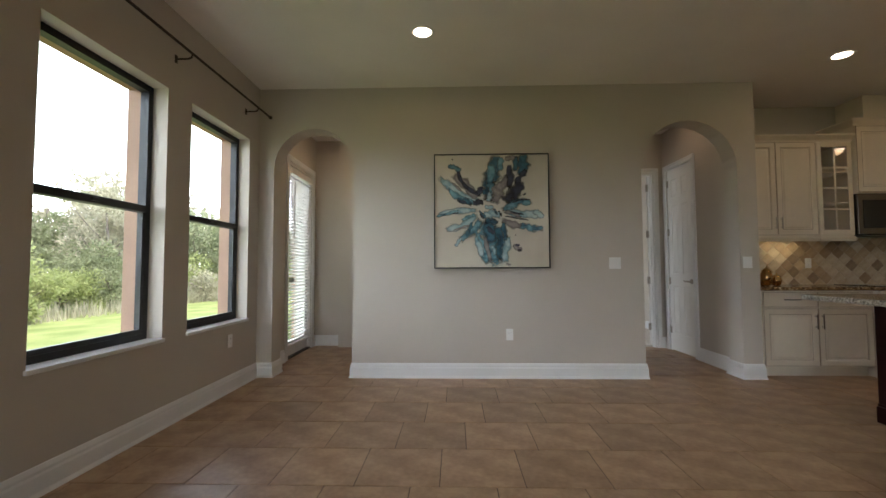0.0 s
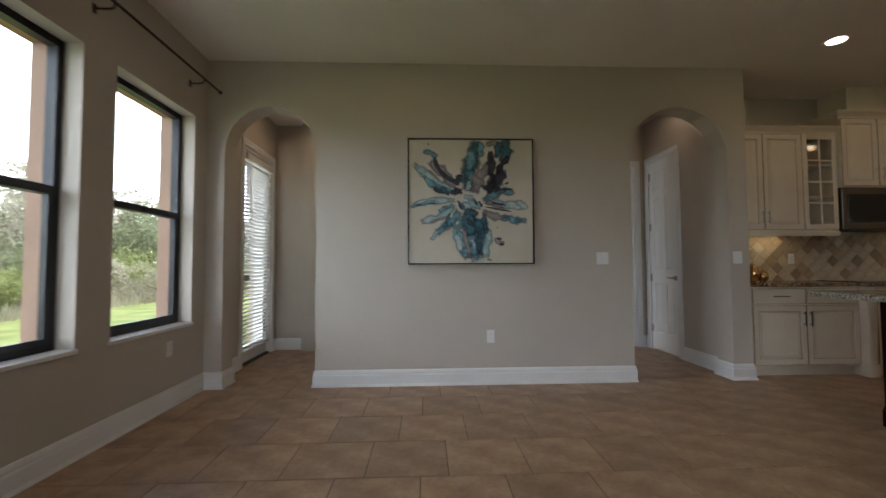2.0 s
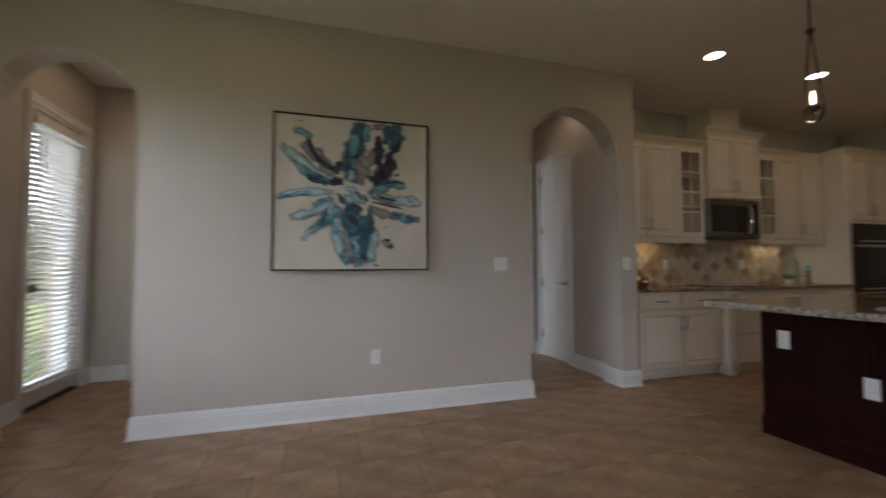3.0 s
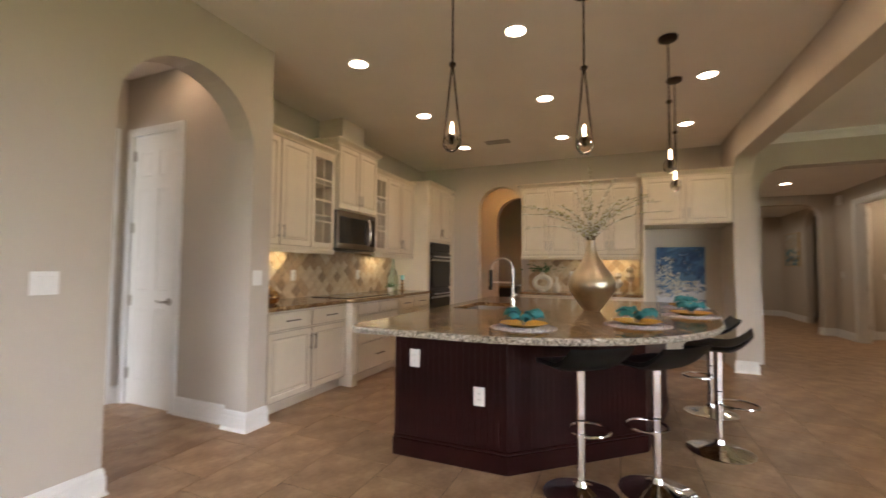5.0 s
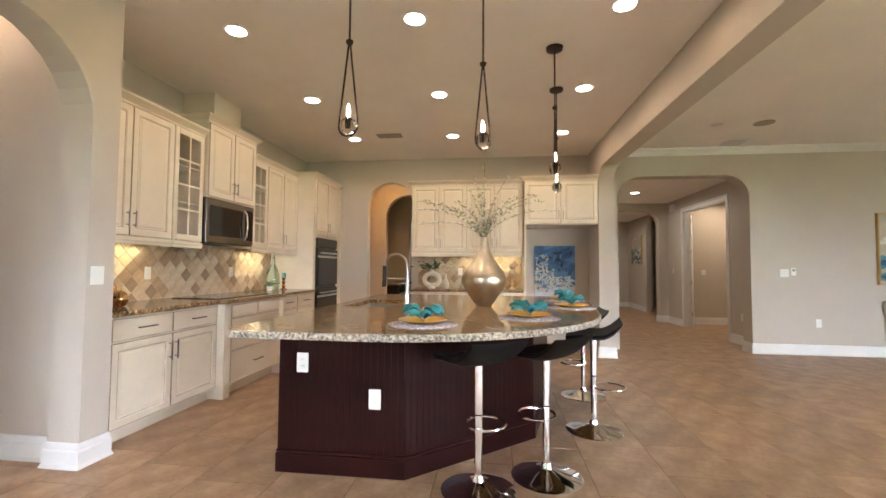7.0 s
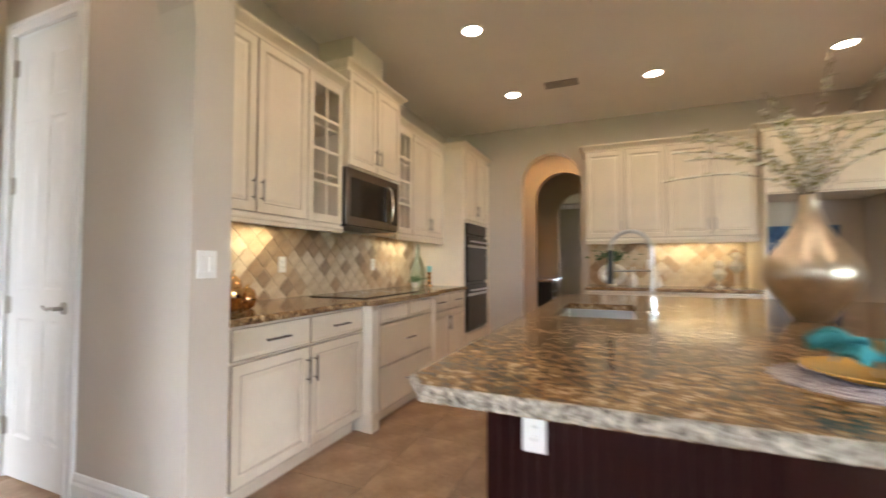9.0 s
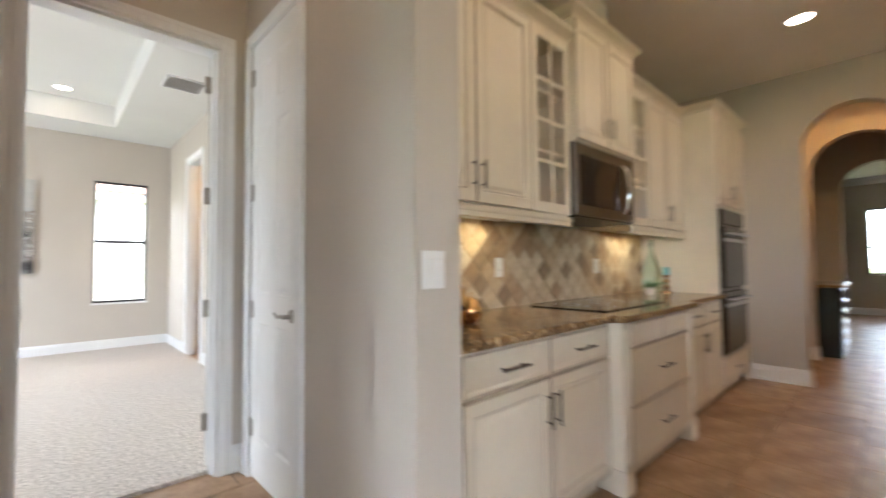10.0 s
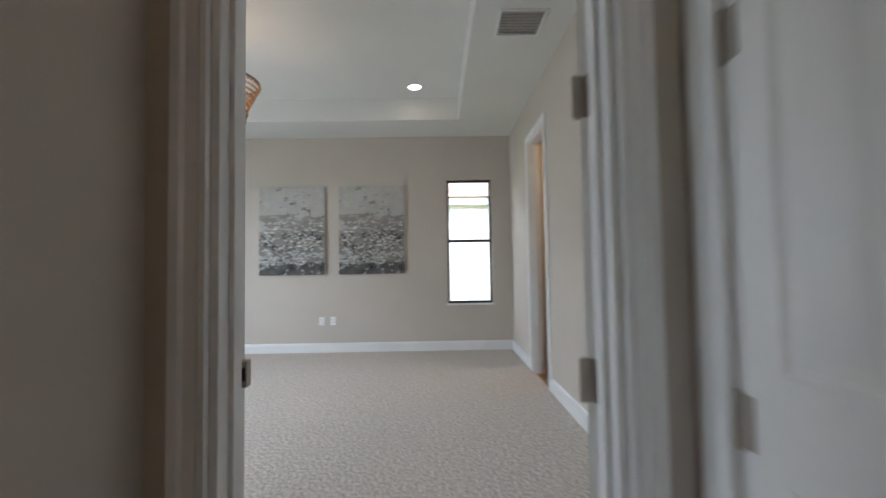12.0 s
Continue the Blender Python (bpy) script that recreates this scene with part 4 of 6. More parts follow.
bm = bmesh.new()


def slab(poly):
    prism([(x - 2.6, y - 2.2) for x, y in poly], "z", 0.0, 0.036, bm)


slab([(edge[0][0], SY0)] + edge + [(5.60, SY0)])
slab([(edge[0][0], SY0), (SX0, SY0), (SX0, 2.985), (2.68, 2.985), (edge[0][0] + 0.01, 2.93)])
slab([(SX1, SY0), (5.60, SY0), (5.60, 2.985), (SX1, 2.985)])
slab([(SX0, SY1), (SX1, SY1), (SX1, 2.985), (SX0, 2.985)])
bmesh.ops.triangulate(bm, faces=[f for f in bm.faces if len(f.verts) > 4], ngon_method="EAR_CLIP")
part("slab", bm, M_GRANITE, it)
chiselled(it, [(2.68, 2.985), (edge[0][0] + 0.01, 2.93), (edge[0][0], SY0)] + edge, (2.6, 2.2), (3.96, 2.2), 8)
sk = thing("sink", (SX0, SY0, 0.70), "undermounted stainless steel kitchen sink", "sink")
b = bmesh.new()
W, D = SX1 - SX0, SY1 - SY0
prev = None
for inset, z in ((-0.02, 0.179), (0.004, 0.179), (0.010, 0.03), (0.035, 0.006), (0.20, 0.0)):
    ring = [b.verts.new(p) for p in ((inset, inset, z), (W - inset, inset, z), (W - inset, D - inset, z), (inset, D - inset, z))]
    if inset == 0.20:
        ring = [b.verts.new(p) for p in ((W * 0.4, D * 0.4, z), (W * 0.6, D * 0.4, z), (W * 0.6, D * 0.6, z), (W * 0.4, D * 0.6, z))]
    if prev:
        for i in range(4):
            b.faces.new((prev[i], prev[(i + 1) % 4], ring[(i + 1) % 4], ring[i]))
    prev = ring
b.faces.new(prev)
bmesh.ops.delete(b, geom=[v for v in b.verts if not v.link_faces], context="VERTS")
part("basin", b, mat("satin_sink_steel", (0.40, 0.39, 0.38), 0.28, 1.0, vary=0.04, fine=200), sk)
part("drain", lathe([(0.04, 0.001), (0.042, 0.004), (0.03, 0.004), (0.025, 0.002)], 20, center=(W / 2, D / 2)), M_CHROME, sk, smooth=True)
fc = thing("faucet", (4.22, 2.385, 0.916), "chrome spring-neck kitchen faucet", "faucet")
part("base", lathe([(0.03, 0), (0.03, 0.006), (0.022, 0.012), (0.021, 0.09), (0.018, 0.10)], 20), M_CHROME, fc, smooth=True)
neck = [(0, 0, 0.09), (0, 0, 0.30)] + [(0, 0.10 - 0.10 * math.cos(a), 0.33 + 0.10 * math.sin(a)) for a in [i * math.pi / 10 for i in range(11)]]
part("neck", tube(neck, 0.0105, 10), M_STEEL, fc, smooth=True)
part("spray_head", tube([(0, 0.20, 0.33), (0, 0.20, 0.20), (0, 0.205, 0.15)], 0.016, 12, taper=1.25), M_BLACK, fc, smooth=True)
part("holder", tube([(0, 0.0, 0.22), (0, 0.19, 0.22)], 0.006, 8), M_CHROME, fc, smooth=True)
part("lever", tube([(0.02, 0, 0.07), (0.07, 0, 0.085), (0.11, 0, 0.12)], 0.006, 8), M_CHROME, fc, smooth=True)

# ---- bar stools ----
M_SEAT = mat("black_leatherette", (0.006, 0.006, 0.006), 0.42, vary=0.1, fine=120, bump=0.1, spec=0.2)


def stool(loc, rz, rest):
    """Gas-lift bar stool; its back faces -y before the turn."""
    s = thing("bar_stool", loc, "black curved-seat bar stool on a chrome pedestal", "bar stool", "bar stools at the island", rz)
    part("base_plate", lathe([(0.205, 0), (0.208, 0.006), (0.195, 0.012), (0.14, 0.022), (0.075, 0.040), (0.036, 0.058), (0.028, 0.085)], 40), M_CHROME, s, "round chrome foot", smooth=True)
    part("column", lathe([(0.022, 0.07), (0.022, 0.412), (0.020, 0.414)], 24), M_CHROME, s, smooth=True)
    part("sleeve", lathe([(0.0245, 0.420), (0.0245, 0.72)], 20), M_CHROME, s, smooth=True)
    part("collar", lathe([(0.023, 0.412), (0.023, 0.420)], 20), M_BLACK, s, smooth=True)
    pts = [(0.115 * math.sin(a), 0.115 + 0.115 * 1.05 * -math.cos(a) + 0.0, 0.33) for a in [i * math.tau / 28 for i in range(28)]]
    ring = tube(pts, 0.009, 8, closed=True)
    lathe([(0.028, 0.318), (0.028, 0.342)], 16, ring)
    part("footrest", ring, M_CHROME, s, "chrome footrest ring", pose(0, 0, 0, 0, 0, rest - rz), True)
    part("lever", tube([(0.02, 0, 0.715), (0.12, 0.02, 0.70), (0.19, 0.03, 0.685)], 0.006, 8), M_BLACK, s, "black height lever", smooth=True)
    part("seat_plate", box(-0.09, 0.09, -0.09, 0.09, 0.715, 0.728, 0.004), M_BLACK, s)
    bm = bmesh.new()
    nu, nv, th = 14, 18, 0.050
    top, low = {}, {}
    for i in range(nu + 1):
        for j in range(nv + 1):
            u, v = i / nu * 2 - 1, j / nv * 2 - 1
            half = 0.205 - 0.035 * max(0, v) ** 2 - 0.008 * max(0, -v) ** 3
            x, y = u * half, v * 0.20
            z = 0.755 + 0.010 * u * u * (0.3 + 0.7 * max(0, -v)) - 0.03 * max(0, v) ** 2.2 + 0.085 * max(0, (-v - 0.25) / 0.75) ** 1.8 - 0.008 * (1 - v * v)
            top[i, j] = bm.verts.new((x, y, z))
            low[i, j] = bm.verts.new((x * 0.98, y * 0.98, z - th * (1 - 0.5 * max(abs(u), abs(v)) ** 4)))
    for i in range(nu):
        for j in range(nv):
            bm.faces.new((top[i, j], top[i + 1, j], top[i + 1, j + 1], top[i, j + 1]))
            bm.faces.new((low[i, j], low[i, j + 1], low[i + 1, j + 1], low[i + 1, j]))
    rim = [(i, 0) for i in range(nu)] + [(nu, j) for j in range(nv)] + [(i, nv) for i in range(nu, 0, -1)] + [(0, j) for j in range(nv, 0, -1)]
    for k in range(len(rim)):
        a, c = rim[k], rim[(k + 1) % len(rim)]
        bm.faces.new((top[a], low[a], low[c], top[c]))
    part("seat", bm, M_SEAT, s, "black moulded seat with raised back lip", smooth=True)
    return s


for x, y, rz, rest in ((3.055, 1.725, -50, -109), (3.265, 1.33, -42, -66), (4.045, 0.885, -12, 185), (4.95, 0.785, 0, 30)):
    stool((x, y, 0), rz, rest)

# ---- pendant lamps and ceiling lights ----
M_FROST = mat("frosted_lens", (0.66, 0.62, 0.55), 0.4, vary=0.03)
M_BULB = glow("warm_filament_bulb", (1.0, 0.70, 0.38), 9)
M_LENS = glow("warm_downlight_lens", (1.0, 0.80, 0.55), 14)
M_BEADGLASS = glass("smoky_glass", (0.90, 0.84, 0.79), 0.02)


def pendant(loc):
    p = thing("pendant_lamp", loc, "bronze teardrop pendant lamp with bare filament bulb", "pendant lamp", "pendants over the island")
    part("canopy", lathe([(0.012, -0.035), (0.05, -0.03), (0.065, -0.022), (0.068, 0.0)], 24), M_BRONZE, p, smooth=True)
    part("rod", tube([(0, 0, -0.03), (0, 0, -0.50)], 0.006, 8), M_BRONZE, p, smooth=True)
    part("collar", lathe([(0.010, -0.515), (0.020, -0.508), (0.022, -0.492), (0.010, -0.484)], 16), M_BRONZE, p, smooth=True)
    zc, rc, top = -0.990, 0.060, -0.505
    rise = math.asin(rc / (top - zc))
    loop = [(0.004, 0, top)] + [(rc * math.cos(rise - i * (math.pi + 2 * rise) / 20), 0, zc + rc * math.sin(rise - i * (math.pi + 2 * rise) / 20)) for i in range(21)] + [(-0.004, 0, top)]
    part("loop", tube(loop, 0.0055, 8, closed=True), M_BRONZE, p, "bronze teardrop loop", smooth=True)
    part("socket", lathe([(0.010, -1.00), (0.013, -0.955), (0.010, -0.945)], 16), M_BRONZE, p, smooth=True)
    part("bulb", lathe([(0.007, -0.945), (0.011, -0.925), (0.011, -0.90), (0.007, -0.875), (0.002, -0.862)], 14), M_BULB, p, "glowing filament bulb", smooth=True)
    part("glass_ball", lathe([(0.012, -1.046), (0.034, -1.034), (0.048, -1.010), (0.051, -0.988), (0.042, -0.962), (0.024, -0.945)], 10, cap=False), M_BEADGLASS, p, "faceted glass cup")
    return p


first = pendant((2.95, 2.47, CEIL))
first.matrix_world = pose(2.95, 2.47, CEIL, 0, 0, 82)
for x, y, rz in ((3.30, 1.712, 130), (4.10, 1.158, 165), (4.92, 1.03, 5)):
    copy_thing(first, pose(x, y, CEIL, 0, 0, rz))

CANS = [(x, y) for x in (3.58, 4.925, 6.315) for y in (3.60, 2.215, 0.76)] + [(-0.18, 3.10)]


def downlight(loc):
    c = thing("recessed_light", loc, "lit white recessed ceiling downlight", "ceiling light", "recessed downlights")
    part("trim_ring", lathe([(0.072, -0.004), (0.094, -0.006), (0.098, -0.002), (0.098, 0.001)], 32, cap=False), M_TRIM, c, smooth=True)
    part("lens", lathe([(0.0715, -0.003), (0.0715, -0.002)], 32), M_LENS, c, "glowing lens")
    return c


first_can = downlight((*CANS[0], CEIL))
for x, y in CANS[1:]:
    copy_thing(first_can, pose(x, y, CEIL))
# the far hall pair, x 9.7 and 12.9, are added fixtures for its fill light
for x, y, z in ((2.27, 9.95, 3.36), (9.7, -1.2, 2.80), (2.72, 4.92, CEIL), (-1.25, 5.05, CEIL), (8.05, 3.35, 3.06), (10.1, -3.4, 2.80), (12.9, -1.0, 2.80), (4.4, 9.3, 3.0)):
    copy_thing(first_can, pose(x, y, z))
dull = thing("recessed_light", (6.38, -1.18, 3.09), "unlit white recessed ceiling light of the living room", "ceiling light")
part("trim_ring", lathe([(0.072, -0.004), (0.094, -0.006), (0.098, -0.002), (0.098, 0.001)], 32, cap=False), M_TRIM, dull, smooth=True)
part("lens", lathe([(0.0715, -0.003), (0.0715, -0.002)], 32), M_FROST, dull, "dull white lens")


def can_lamp(x, y, z, watts, tone=WARM):
    ob = new("downlight_lamp", bpy.data.lights.new("downlight_lamp", "SPOT"))
    ob.data.energy, ob.data.color, ob.data.shadow_soft_size = watts, tone, 0.06
    ob.data.spot_size, ob.data.spot_blend = radians(172), 0.2
    ob.matrix_world = look((x, y, z), (x, y + 0.0001, 0))


for x, y in CANS:
    can_lamp(x, y, CEIL - 0.03, 1.9)
SOFT, AMBER = (1.0, 0.87, 0.62), (1.0, 0.50, 0.13)
# far hall lamps at x 9.7 and 12.9 are added, replacing missing daylight
can_lamp(9.7, -1.2, 2.77, 9, SOFT)
can_lamp(10.1, -3.4, 2.77, 13, (1.0, 0.76, 0.45))
can_lamp(12.9, -1.0, 2.77, 15, SOFT)
can_lamp(8.05, 3.35, 3.03, 12, AMBER)
can_lamp(2.72, 4.92, CEIL - 0.03, 0.8, AMBER)
can_lamp(-1.25, 5.05, CEIL - 0.03, 4.5)


def under_lamp(x0, y0, x1, y1, watts):
    """Slim strip under the wall cabinets."""
    s = thing("under_cabinet_light", ((x0 + x1) / 2, (y0 + y1) / 2, 1.448), "slim white light strip under the wall cabinet", "light strip", "under-cabinet lights")
    along = abs(x1 - x0) > abs(y1 - y0)
    L = max(abs(x1 - x0), abs(y1 - y0)) / 2
    part("housing", box(-L if along else -0.02, L if along else 0.02, -0.02 if along else -L, 0.02 if along else L, -0.012, 0.006), M_PLASTIC, s)
    area_lamp("under_cabinet_lamp", pose((x0 + x1) / 2, (y0 + y1) / 2, 1.43), abs(x1 - x0) or 0.02, abs(y1 - y0) or 0.02, watts, (1.0, 0.82, 0.42))


under_lamp(3.72, 4.74, 4.12, 4.74, 0.65)
under_lamp(5.62, 4.72, 6.12, 4.72, 0.65)
under_lamp(7.35, 1.35, 7.35, 2.1, 1.1)

M_VENT = mat("grey_vent_paint", (0.36, 0.33, 0.29), 0.5, vary=0.05)


def vent(loc, w, h, slats, label, rz=0, tone=None):
    v = thing("ceiling_vent", loc, label, "vent", "", rz)
    m = tone or M_TRIM
    part("backing", box(-w / 2 + 0.01, w / 2 - 0.01, -h / 2 + 0.01, h / 2 - 0.01, -0.004, 0.0), M_VENT, v)
    for n, b in (("frame", box(-w / 2, w / 2, -h / 2, -h / 2 + 0.02, -0.012, 0)), ("frame", box(-w / 2, w / 2, h / 2 - 0.02, h / 2, -0.012, 0)),
                 ("frame", box(-w / 2, -w / 2 + 0.02, -h / 2 + 0.02, h / 2 - 0.02, -0.012, 0)), ("frame", box(w / 2 - 0.02, w / 2, -h / 2 + 0.02, h / 2 - 0.02, -0.012, 0))):
        part(n, b, m, v)
    for i in range(slats):
        y = -h / 2 + 0.02 + (h - 0.04) * (i + 0.5) / slats
        part("slat", box(-w / 2 + 0.02, w / 2 - 0.02, -0.007, 0.007, -0.001, 0.001), m, v, at=pose(0, y, -0.008, 35))


vent((6.20, 3.07, CEIL), 0.15, 0.33, 3, "tan louvred ceiling vent", 0, M_VENT)
vent((7.22, -1.81, 3.09), 0.36, 0.36, 7, "white square ceiling vent of the living room")
vent((3.18, 8.15, BZ), 0.36, 0.36, 8, "white square ceiling vent of the bedroom")
sp = thing("ceiling_speaker", (6.37, -1.73, 3.09), "round white speaker grille in the ceiling", "speaker")
part("grille", lathe([(0.115, 0), (0.115, -0.006), (0.10, -0.008)], 32), M_VENT, sp, smooth=True)

# ---- switches and outlets ----


def plate(name, loc, rz, label, category, group, w, h, kind):
    """A wall plate facing -y before the turn."""
    p = thing(name, loc, label, category, group, rz)
    part("cover", box(-w / 2, w / 2, -0.006, 0, -h / 2, h / 2, 0.002), M_PLASTIC, p)
    if kind == "outlet":
        for z in (-0.02, 0.02):
            o = part("socket", box(-0.016, 0.016, -0.008, -0.0055, z - 0.014, z + 0.014, 0.002), M_PLASTIC, p)
            for x in (-0.006, 0.006):
                part("slot", box(x - 0.001, x + 0.001, -0.0084, -0.0075, z - 0.003, z + 0.006), M_BLACK, o)
    else:
        n = max(1, round((w - 0.02) / 0.046))
        for i in range(n):
            x = (i - (n - 1) / 2) * 0.046
            part("rocker", box(x - 0.016, x + 0.016, -0.010, -0.0055, -0.033, 0.033, 0.002), M_PLASTIC, p)
    return p


def outlet(x, y, z, rz, label="white duplex outlet on the wall"):
    plate("wall_outlet", (x, y, z), rz, label, "outlet", "wall outlets", 0.072, 0.117, "outlet")


def switch(x, y, z, rz, w=0.072, label="white rocker light switch on the wall"):
    plate("light_switch", (x, y, z), rz, label, "light switch", "light switches", w, 0.117, "switch")


switch(1.71, Y_P, 1.165, 0, 0.117, "white double rocker switch beside the painting")
outlet(0.63, Y_P, 0.44, 0)
switch(3.04, Y_P, 1.168, 0, 0.092, "white rocker switch on the pillar")
outlet(X_W, 3.62, 0.46, 90)
outlet(4.215, Y_K - 0.013, 1.165, 0, "white outlet in the tiled backsplash")
outlet(5.46, Y_K - 0.013, 1.165, 0, "white outlet in the tiled backsplash")
outlet(X_E - 0.013, 2.20, 1.17, -90, "white outlet in the tiled backsplash")
outlet(3.105, 2.785, 0.655, -90, "white outlet on the dark island side")
outlet(3.105, 2.335, 0.455, -90, "white outlet on the dark island side")
switch(X_E, -2.605, 1.19, -90, 0.117, "white double switch on the living room wall")
th = thing("thermostat", (X_E, -2.72, 1.21), "small white thermostat on the wall", "thermostat")
part("case", box(-0.022, 0, -0.03, 0.03, -0.055, 0.055, 0.006), M_PLASTIC, th)
part("screen", box(-0.0235, -0.0221, -0.02, 0.02, 0.005, 0.04), M_VENT, th)
outlet(X_E, -3.045, 0.46, -90)
switch(10.9, -2.40, 1.2, 180)
switch(10.97, -3.07, 1.17, -90, 0.092)
outlet(8.2, -2.40, 0.45, 180)
sir = thing("alarm_siren", (10.85, -2.40, 2.62), "white wall siren near the hall ceiling", "siren")
part("case", box(-0.09, 0.09, 0, 0.06, -0.09, 0.09, 0.012), M_PLASTIC, sir)
outlet(0.86, BY1, 0.46, 0)
outlet(1.02, BY1, 0.46, 0)
switch(-0.72 - 0.001, 5.2, 1.15, -90)

# ---- paintings ----
M_CANVAS = mat("cream_canvas", (0.66, 0.60, 0.49), 0.85, second=(0.58, 0.52, 0.42), amount=1, scale=3, fine=300, bump=0.25)


def paint(name, color, color2, edge=0.5):
    """Thin paint with gaps: two tones, broken up by a wash that lets the canvas through."""
    m = mat(name, color, 0.7, second=color2, amount=1, scale=9, fine=40, bump=0.2)
    nt = m.node_tree
    b = nt.nodes["Principled BSDF"]
    n = nt.nodes.new("ShaderNodeTexNoise")
    n.inputs["Scale"].default_value, n.inputs["Detail"].default_value = 13, 6
    r = nt.nodes.new("ShaderNodeValToRGB")
    r.color_ramp.elements[0].position, r.color_ramp.elements[1].position = edge - 0.10, edge + 0.02
    r.color_ramp.elements[0].color, r.color_ramp.elements[1].color = (0.12, 0.12, 0.12, 1), (1, 1, 1, 1)
    tc = nt.nodes.new("ShaderNodeTexCoord")
    nt.links.new(tc.outputs["Object"], n.inputs["Vector"])
    nt.links.new(n.outputs["Fac"], r.inputs["Fac"])
    nt.links.new(r.outputs["Color"], b.inputs["Alpha"])
    return m


def blob(bm, cx, cz, ang, ln, wd, y, seed, bend=0.0):
    """A brush stroke: a petal with a wavering outline that starts at (cx, cz)."""
    rnd = random.Random(seed)
    ph = [rnd.uniform(0, math.tau) for _ in range(4)]
    n, pts = 44, []
    for i in range(n):
        a = i * math.tau / n
        t = 0.5 - 0.5 * math.cos(a)
        w = wd * math.sin(a) * (0.35 + 0.65 * math.sin(min(1, t * 1.15) * math.pi * 0.9))
        w *= 1 + 0.22 * math.sin(7 * a + ph[0]) + 0.13 * math.sin(15 * a + ph[1])
        l = ln * t * (1 + 0.05 * math.sin(9 * a + ph[2]))
        w += bend * t * t
        pts.append((cx + l * math.cos(ang) - w * math.sin(ang), cz + l * math.sin(ang) + w * math.cos(ang)))
    vs = [bm.verts.new((x, y, z)) for x, z in pts]
    bmesh.ops.triangulate(bm, faces=[bm.faces.new(vs)])



def wash(name, color, color2, density=0.62):
    """Watercolour: two pigments run into each other, thinning out to a ragged edge."""
    m = mat(name, color, 0.75, second=color2, amount=1, scale=15, fine=45, bump=0.15)
    nt = m.node_tree
    b = nt.nodes["Principled BSDF"]
    at = nt.nodes.new("ShaderNodeAttribute")
    at.attribute_name = "pigment"
    tc, n = nt.nodes.new("ShaderNodeTexCoord"), nt.nodes.new("ShaderNodeTexNoise")
    n.inputs["Scale"].default_value, n.inputs["Detail"].default_value, n.inputs["Roughness"].default_value = 15, 6, 0.6
    nt.links.new(tc.outputs["Object"], n.inputs["Vector"])
    sm = nt.nodes.new("ShaderNodeMath")
    sm.operation = "MULTIPLY_ADD"
    sm.inputs[1].default_value = 1.1
    nt.links.new(n.outputs["Fac"], sm.inputs[0])
    nt.links.new(at.outputs["Fac"], sm.inputs[2])
    r = nt.nodes.new("ShaderNodeValToRGB")
    e = r.color_ramp.elements
    e[0].position, e[0].color = 0.38, (0, 0, 0, 1)
    e[1].position, e[1].color = 0.74, (1, 1, 1, 1)
    mid = e.new(0.49)
    mid.color = (density, density, density, 1)
    half = nt.nodes.new("ShaderNodeMath")
    half.operation = "MULTIPLY"
    half.inputs[1].default_value = 0.5
    nt.links.new(sm.outputs[0], half.inputs[0])
    nt.links.new(half.outputs[0], r.inputs["Fac"])
    nt.links.new(r.outputs["Color"], b.inputs["Alpha"])
    return m


PAINTS = {
    "teal": wash("teal_wash", (0.030, 0.095, 0.135), (0.22, 0.40, 0.45), 0.5),
    "navy": wash("navy_wash", (0.010, 0.028, 0.05), (0.06, 0.16, 0.21), 0.6),
    "ink": wash("ink_wash", (0.010, 0.009, 0.016), (0.05, 0.05, 0.075), 0.75),
    "pale": wash("pale_teal_wash", (0.22, 0.37, 0.42), (0.48, 0.56, 0.55), 0.35),
    "grey": wash("taupe_wash", (0.17, 0.14, 0.135), (0.36, 0.31, 0.28), 0.5),
}


def brush(ax, az, bx, bz, half, bend, y, seed):
    """A stroke from a to b: a bowed, wavering band that carries its pigment in the middle."""
    r1 = random.Random(seed)
    ph = [r1.uniform(0, math.tau) for _ in range(3)]
    bm = bmesh.new()
    ink = bm.verts.layers.float.new("pigment")
    p, d = Vector((ax, az)), Vector((bx - ax, bz - az))
    n = Vector((-d.y, d.x)).normalized()
    rows, nu, nv = [], 22, 8
    for i in range(nu + 1):
        t = -0.06 + 1.12 * i / nu
        c = p + d * t + n * (bend * math.sin(math.pi * min(max(t, 0), 1)) + half * 0.12 * math.sin(9 * t + ph[0]))
        w = half * (0.62 + 0.38 * math.sin(math.pi * min(max(t, 0), 1))) * (1 + 0.15 * math.sin(13 * t + ph[1]) + 0.1 * math.sin(23 * t + ph[2])) * 1.25
        row = []
        for j in range(nv + 1):
            v = j / nv * 2 - 1
            q = c + n * (w * v)
            vert = bm.verts.new((min(max(q.x, -S / 2 + 0.013), S / 2 - 0.013), y, min(max(q.y, 0.013), S - 0.013)))
            vert[ink] = 0.95 * min(1.0, 1.25 * (1 - abs(v)), 5 * min(t + 0.06, 1.06 - t))
            row.append(vert)
        rows.append(row)
    for q, w in zip(rows, rows[1:]):
        for j in range(nv):
            bm.faces.new((q[j], q[j + 1], w[j + 1], w[j]))
    return bm


